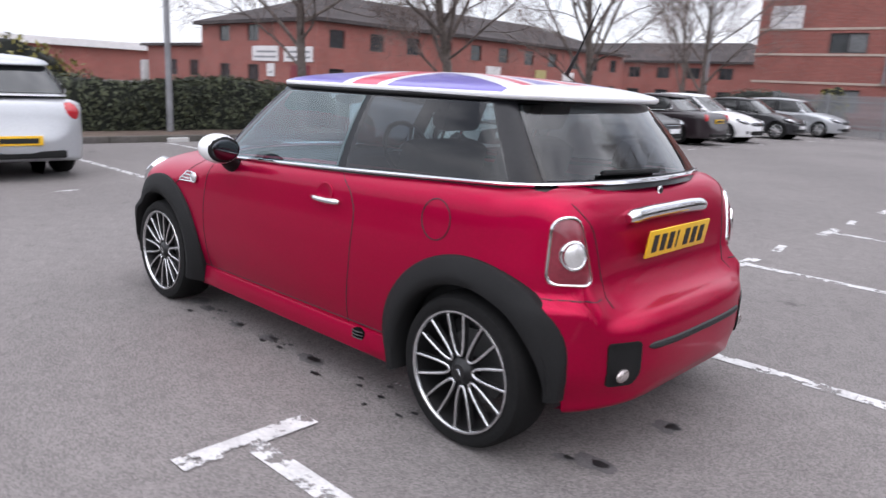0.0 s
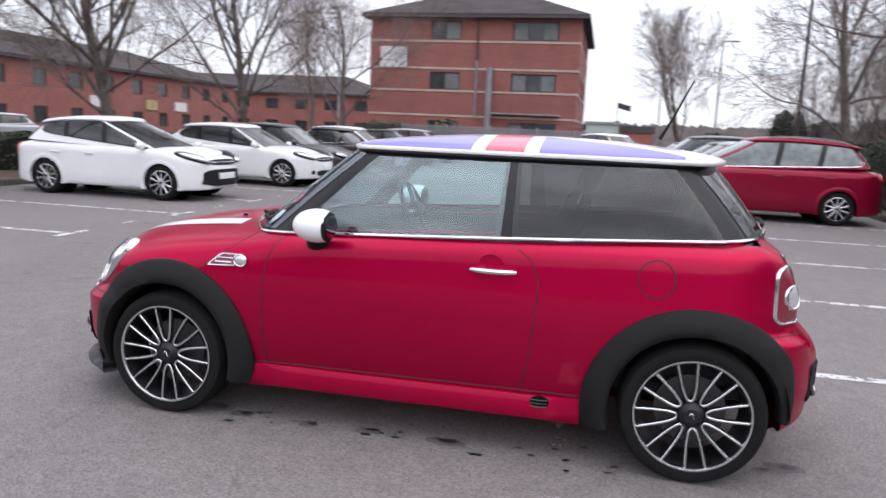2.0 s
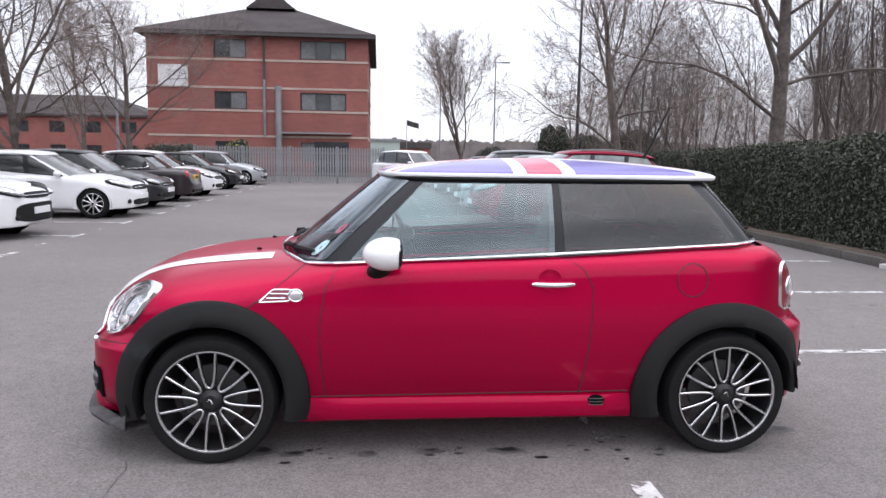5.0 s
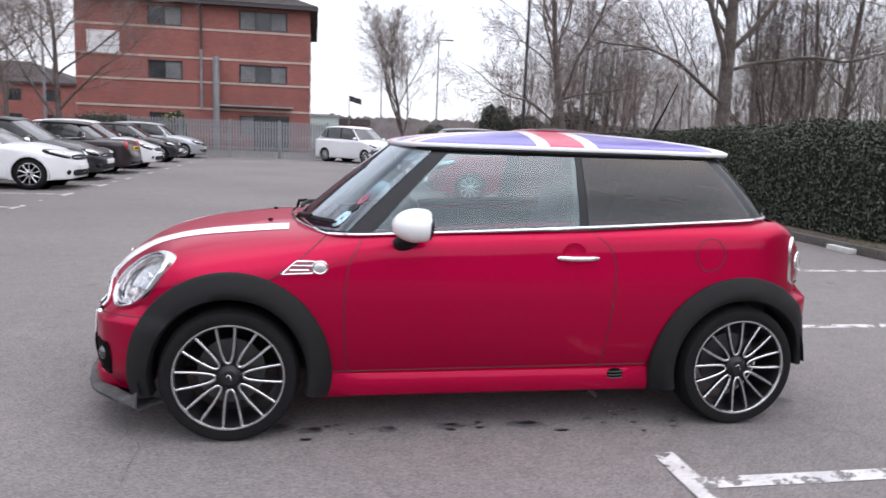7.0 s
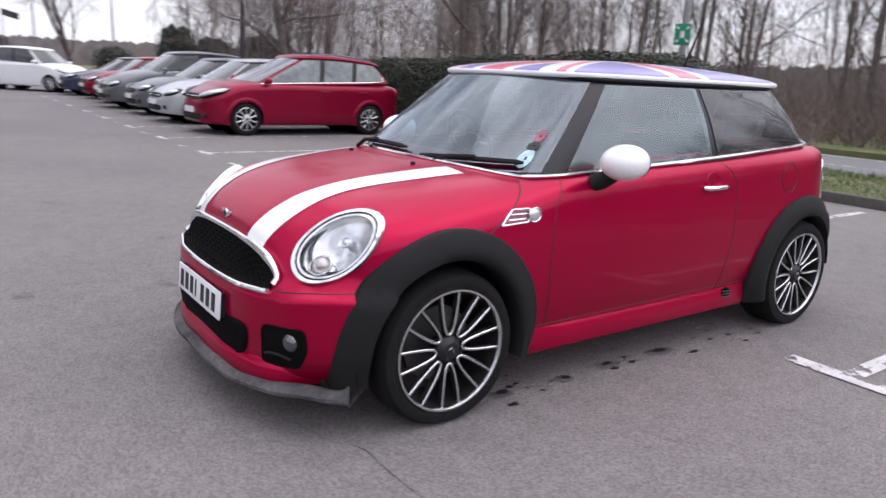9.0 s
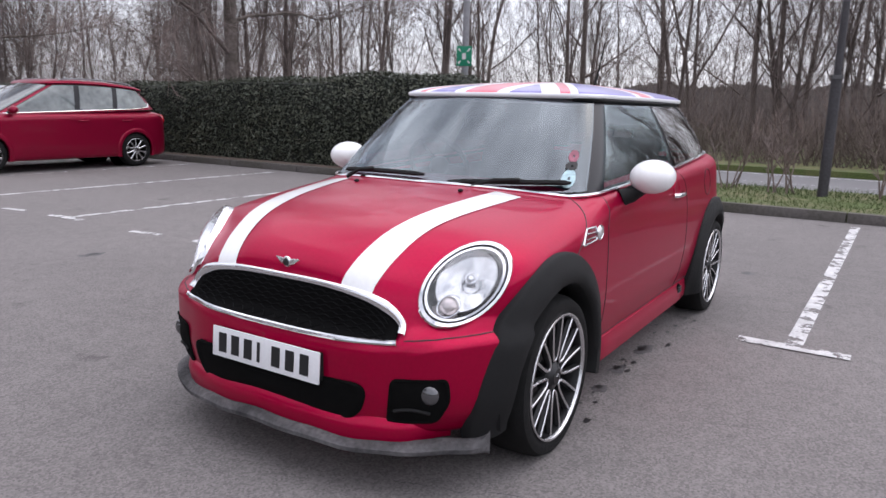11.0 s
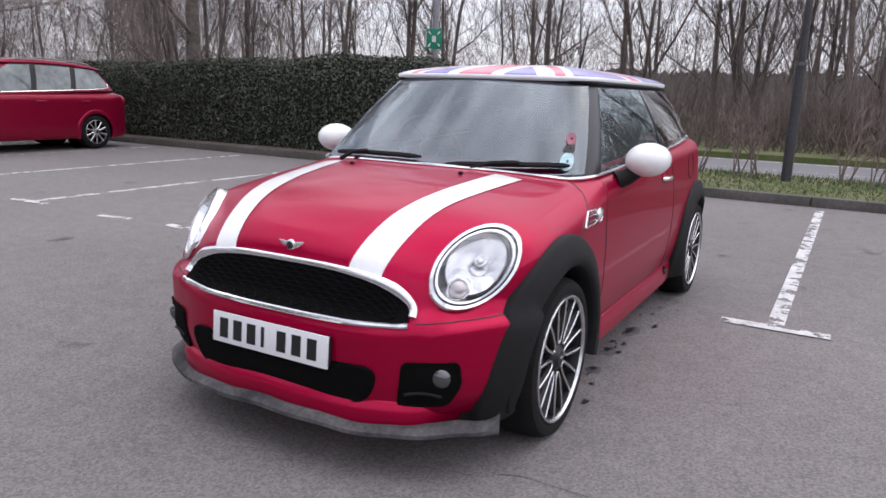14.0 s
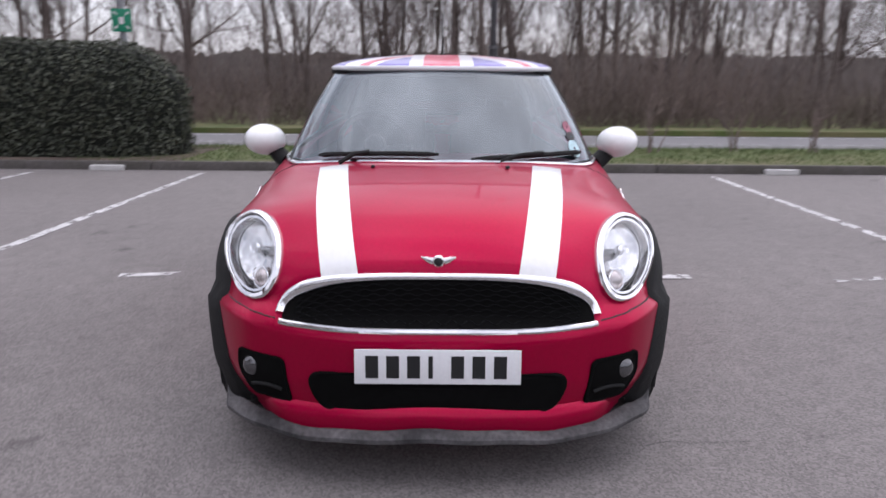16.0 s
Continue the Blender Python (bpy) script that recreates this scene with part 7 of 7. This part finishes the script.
    def cast(o, d):
        hit, nor, _, _ = skin.ray_cast(Vector(o), Vector(d).normalized())
        return hit if hit is not None else Vector(o) + Vector(d) * 1.0

    rl = [(f1 + 0.03, 0), (f1, wt * 0.52), (f1 - 0.06, wt * 0.87), (f1 - 0.15, wt), (f1 - 0.35, wt * 1.03), ((f1 + b1) / 2, wt * 1.05), (b1 + 0.25, wt * 1.02), (b1 + 0.05, wt * 0.97), (b1 - 0.05, wt * 0.82), (b1 - 0.10, wt * 0.42), (b1 - 0.12, 0)]
    part("roof", roof_shell(c, rl, H - 0.065, 0.030, 8, 30), mt, top, angle=70)
    part("windscreen", both(c, 0, 2.5, 0.03, 0.98, 0.004, 5), M["car_dark_glass"], top, "dark reflecting windscreen")
    part("rear_window", both(c, 7.7, 10, 0.05, 0.96, 0.004, 5), M["car_dark_glass"], top, "dark rear window")
    part("cabin_core", both(c, 0, 10, -0.05, 1.0, -0.012, 5), mt, top)
    b_x = (cow + back) / 2 + 0.10 if pillars is None else pillars[0]
    c_x = min(b_x - 0.85, back + 0.75) if pillars is None else pillars[1]
    for sd in (1, -1):
        for s0, x0, s1, x1, v0, tp in ((3.25, None, None, b_x + 0.05, 0.05, climb * 0.4), (None, b_x - 0.05, None, c_x + 0.05, 0.05 + climb * 0.4, climb * 0.6), (None, c_x - 0.05, 6.9, None, 0.05 + climb, taper)):
            part("side_window", window_patch(c, s0, x0, s1, x1, v0, 0.93, 0.004, sd, tp, 1.3 if climb else 2.0), M[glass], top, "side window")
        part("window_surround", window_patch(c, 3.12, None, None, c_x, 0.0, 0.96, -0.003, sd, climb), M["black_gloss"], top, "black window surround")
        part("window_surround", window_patch(c, None, c_x, 7.0, None, climb, 0.96, -0.003, sd, taper, 1.3 if climb else 2.0), M["black_gloss"], top, "black window surround")
        if not climb:
            part("window_trim", tube([outward_of(c, glasshouse(c, 3.1 + 3.9 * i / 20, 0.02 + taper * max(0.0, (i - 13) / 7) ** 2), sd) for i in range(21)], 0.010, 5), M["chrome"], top, "thin bright window trim")
        p = cast((n + 0.6, sd * h * 0.70, 0.66 + nose_up), (-1, 0, 0))
        hm = Matrix.Rotation(-sd * 0.55, 4, "Z") @ Matrix.Rotation(0.25, 4, "Y")
        hl = part("headlight", ball(p + Vector((-0.09, sd * 0.02, 0.025)), (0.225 + nose_up, 0.155, 0.070), 18, 9, hm), M["car_lamp"], top, "clear headlight")
        part("lamp_bezel", ball(p + Vector((-0.098, sd * 0.018, 0.022)), (0.233 + nose_up, 0.157, 0.076), 18, 9, hm), M["black_gloss"], hl, "dark lamp bezel")
        p = cast((t - 0.6, sd * h * 0.76, 0.80 * belt / 0.93), (1, 0, 0))
        part("tail_light", ball(p + Vector((0.065, -sd * 0.02, 0)), (0.09, 0.12, 0.13), 16, 8, Matrix.Rotation(sd * 0.5, 4, "Z")), M["red_lens"], top, "red tail light")
        p = cast((n + 0.6, sd * h * 0.66, 0.36), (-1, 0, 0))
        part("fog_lamp", ball(p, (0.03, 0.09, 0.05), 12, 8), M["black_plastic"], top, "black fog lamp recess")
        mp = glasshouse(c, 3.3, 0.08)
        mir = part("wing_mirror", ball((mp.x, sd * (mp.y + 0.16), mp.z + 0.03), (0.075, 0.105, 0.068), 14, 9), mt, top)
        part("mirror_arm", tube([(mp.x, sd * (mp.y - 0.02), mp.z - 0.02), (mp.x, sd * (mp.y + 0.12), mp.z)], 0.025, 6), M["black_plastic"], mir)
        for hx in ((cow + back) / 2 + 0.02, back + 0.85):
            q = cast((hx, sd * 2, belt - 0.14), (0, -sd, 0))
            part("door_handle", tube([q + Vector((-0.09, sd * 0.012, 0)), q + Vector((0, sd * 0.028, 0)), q + Vector((0.09, sd * 0.012, 0))], 0.013, 6), mt, top)
        for x in (xf, xr):
            rows = []
            for i in range(17):
                a = radians(-18 + 216 * i / 16)
                rows.append([(x + (R + 0.06) * math.cos(a), y * sd, R + (R + 0.06) * math.sin(a)) for y in (h - 0.42, h - 0.03)])
            wl_ = grid_mesh(rows)
            add_lathe(wl_, [(R + 0.06, (h - 0.42) * sd), (0.001, (h - 0.42) * sd)], 20, Matrix.Translation((x, 0, R)))
            part("wheel_well", wl_, M["ink"], top)
            rows = []
            for i in range(31):
                a = radians(-22 + 224 * i / 30)
                r = []
                for rad, out in ((R + 0.018, -0.04), (R + 0.020, 0.004), (R + 0.035, 0.010), (R + 0.08, 0.005), (R + 0.105, -0.004)):
                    px, pz = x + rad * math.cos(a), max(R + rad * math.sin(a), 0.20)
                    q = cast((px, 2.0 * sd, max(pz, 0.24)), (0, -sd, 0))
                    r.append((px, q.y + out * sd, pz))
                rows.append(r)
            part("arch_lip", grid_mesh(rows), mt, top)
            wh = part("wheel", lathe([(0.215, 0.0), (0.24, 0.008), (0.285, 0.006), (R - 0.006, -0.02), (R, -0.05), (R, -0.16), (0.29, -0.2), (0.215, -0.19)], 28, Matrix.Translation((x, sd * (h - 0.03), R)) @ Matrix.Diagonal((1, sd, 1, 1)), close=True), M["rubber"], top, "black tyre on an alloy wheel")
            bm = bmesh.new()
            mw = Matrix.Translation((x, sd * (h - 0.03), R)) @ Matrix.Diagonal((1, sd, 1, 1))
            add_lathe(bm, [(0.222, 0.004), (0.212, 0.006), (0.200, -0.03), (0.205, -0.15), (0.222, -0.15)], 28, mw, close=True)
            part("rim", bm, M["alloy"], wh, "silver alloy rim")
            # added black disc, painting in the shade behind the spokes
            part("hub_shade", lathe([(0.205, -0.10), (0.001, -0.10)], 24, mw), M["ink"], wh)
            for k in range(10):
                a = 2 * math.pi * k / 10 + 0.3
                part("spoke", tube([mw @ Vector((0.02 * math.cos(a), 0.0, 0.02 * math.sin(a))), mw @ Vector((0.12 * math.cos(a), -0.004, 0.12 * math.sin(a))), mw @ Vector((0.21 * math.cos(a), -0.004, 0.21 * math.sin(a)))], [0.026, 0.014, 0.018], 6, squash=0.5, up=(0, 1, 0)), M["alloy"], wh)
    if rails:
        for sd in (1, -1):
            part("roof_rail", tube([(f1 - 0.25 - (f1 - b1 - 0.45) * i / 16, sd * wt * 0.93, H - 0.03 + 0.045 * math.sin(math.pi * i / 16) ** 0.3 - 0.05 * (f1 - 0.25 - (f1 - b1 - 0.45) * i / 16 - c["mid"]) ** 2) for i in range(17)], 0.014, 6), M["grey_metal"], top, "grey roof rail")
    def inset(name, zc, wide, tall, label, power):
        """A dark opening laid on the nose."""
        rows = []
        for f, out in ((1.06, -0.02), (1.06, 0.006), (1.0, 0.014), (0.93, 0.008), (0.8, 0.007), (0.6, 0.007), (0.35, 0.007), (0.1, 0.007)):
            rows.append([cast((n + 0.6, a * f, zc + b * f), (-1, 0, 0)) + Vector((out, 0, 0)) for a, b in oval(wide, tall, 40, power)])
        return part(name, grid_mesh(rows, closed=True), M["black_plastic"], top, label)

    g1 = inset("grille", 0.605 + nose_up, h * 0.50, 0.050, "black grille", 3.0)
    part("grille_bar", tube([cast((n + 0.6, h * 0.48 * k / 6, 0.605 + nose_up), (-1, 0, 0)) + Vector((0.018, 0, 0)) for k in range(-6, 7)], 0.009, 5), M["chrome"], g1, "bright grille bar")
    inset("lower_grille", (low[0] + low[1]) / 2 + 0.02, h * low[2], (low[1] - low[0]) / 2 + 0.015, "black lower grille", 4.0)
    p = cast((n + 0.6, 0, 0.46), (-1, 0, 0))
    part("front_plate", box((p.x - 0.02, -0.26, 0.405), (p.x + 0.018, 0.26, 0.515), None, 0.003), M["plate_white"], top, "white number plate")
    p = cast((t - 0.6, 0, plate_z), (1, 0, 0))
    rp = part("rear_plate", box((p.x - 0.03, -0.26, plate_z - 0.05), (p.x + 0.03, 0.26, plate_z + 0.06), None, 0.003), M["plate_yellow"], top, "yellow number plate with a dark bar")
    part("bar", box((p.x - 0.032, -0.21, plate_z - 0.025), (p.x - 0.0305, 0.21, plate_z + 0.035)), M["ink"], rp)
    p = cast((t - 0.6, 0, 0.46), (1, 0, 0))
    part("rear_bumper_strip", box((p.x - 0.006, -h * 0.62, 0.27), (p.x + 0.10, h * 0.62, 0.36), None, 0.02), M["black_plastic"], top, "black rear bumper strip")
    return top


def outward_of(c, p, sd):
    q = Vector((p.x - c["mid"], p.y * 3.0, 0)).normalized() * 0.012
    return Vector((p.x + q.x, (p.y + q.y) * sd, p.z))


M["car_lamp"] = material("parked_lamp_lens", (0.58, 0.59, 0.61), 0.12, 0.8, 0.3, 14, 60, coat=0.8)
M["car_dark_glass"] = material("dark_car_glass", (0.012, 0.014, 0.015), 0.06, 0.0, 0.3, 1.5, 8, coat=0.8)
M["car_pale_glass"] = material("pale_car_glass", (0.13, 0.15, 0.15), 0.05, 0.0, 0.3, 1.5, 8, coat=1.0)
PI = math.pi
# the row with its noses to the aisle at +x
parked_car("estate_car", "white people carrier parked nose out", "white", 4.02, 1.74, 1.45, 2.36, 0.72, 0.22, 1.28, (8.04, -8.42, 0), PI, pillars=(-0.02, -0.80), taper=0.55, low=(0.28, 0.54, 0.66), tail=0.34, arc=0.075, nose_up=0.10, ahead=0.83, climb=0.24)
parked_car("hatchback_car", "white five-door hatchback parked nose out", "white", 4.30, 1.78, 1.42, 2.60, 1.02, 0.28, 0.95, (7.85, -12.6, 0), PI, pillars=(0.0, -0.80), taper=0.55, tail=0.55, arc=0.065, nose_up=0.05, climb=0.16)
parked_car("hatchback_car", "black hatchback parked nose out", "black", 4.30, 1.78, 1.46, 2.62, 1.12, 0.28, 0.82, (8.0, -15.3, 0), PI)
parked_car("saloon_car", "near-black saloon parked nose in", "maroon", 4.55, 1.80, 1.42, 2.76, 1.30, 0.85, 0.80, (8.1, -18.1, 0), 0)
parked_car("hatchback_car", "white hatchback parked nose out", "white", 4.25, 1.78, 1.47, 2.60, 1.08, 0.28, 0.82, (7.9, -20.9, 0), PI)
parked_car("hatchback_car", "small black hatchback parked nose out", "black", 3.9, 1.70, 1.42, 2.45, 1.0, 0.26, 0.75, (7.9, -25.6, 0), PI)
parked_car("estate_car", "silver estate car parked nose out", "silver", 4.5, 1.78, 1.50, 2.70, 1.15, 0.24, 0.6, (7.9, -30.0, 0), PI)
parked_car("hatchback_car", "silver hatchback parked nose in", "silver", 4.05, 1.70, 1.47, 2.50, 1.05, 0.24, 0.78, (8.47, 0.04, 0), 0, plate_z=0.48)
# the row with its noses to the aisle at -x
parked_car("people_carrier", "dark red people carrier with roof rails parked nose out", "red", 4.43, 1.84, 1.61, 2.727, 0.82, 0.22, 1.15, (-3.75, -11.75, 0), 0, "car_pale_glass", True, (-0.27, -1.02), 0.28, tail=0.30, arc=0.055, nose_up=0.11, ahead=0.83)
parked_car("hatchback_car", "silver hatchback parked nose out", "silver", 4.3, 1.78, 1.50, 2.62, 1.08, 0.28, 0.82, (-3.65, -14.4, 0), 0)
parked_car("hatchback_car", "grey hatchback parked nose out", "grey", 4.3, 1.78, 1.50, 2.62, 1.10, 0.28, 0.82, (-3.7, -16.9, 0), 0)
parked_car("off_road_car", "dark grey off-road car parked nose out", "grey", 4.45, 1.84, 1.66, 2.65, 1.15, 0.24, 0.7, (-3.6, -19.5, 0), 0)
parked_car("hatchback_car", "silver hatchback parked nose out", "silver", 4.1, 1.74, 1.47, 2.55, 1.05, 0.28, 0.8, (-3.8, -22.0, 0), 0)
parked_car("hatchback_car", "dark red hatchback parked nose out", "red", 4.1, 1.74, 1.47, 2.55, 1.05, 0.28, 0.8, (-3.8, -24.5, 0), 0)
parked_car("saloon_car", "navy saloon parked nose out", "navy", 4.5, 1.78, 1.43, 2.7, 1.25, 0.8, 0.8, (-3.7, -27.0, 0), 0)
parked_car("estate_car", "white estate car parked beside the steel fence", "white", 4.3, 1.80, 1.66, 2.6, 0.95, 0.24, 0.7, (-1.1, -30.2, 0), 2.3, nose_up=0.10)
# cars parked before the office range
parked_car("hatchback_car", "white hatchback parked before the brick range", "white", 4.1, 1.74, 1.45, 2.55, 1.05, 0.28, 0.8, (30.3, -22.6, 0), 0.9)
parked_car("hatchback_car", "silver hatchback parked before the brick range", "silver", 4.1, 1.74, 1.42, 2.55, 1.05, 0.28, 0.8, (27.0, -24.6, 0), 0.9)
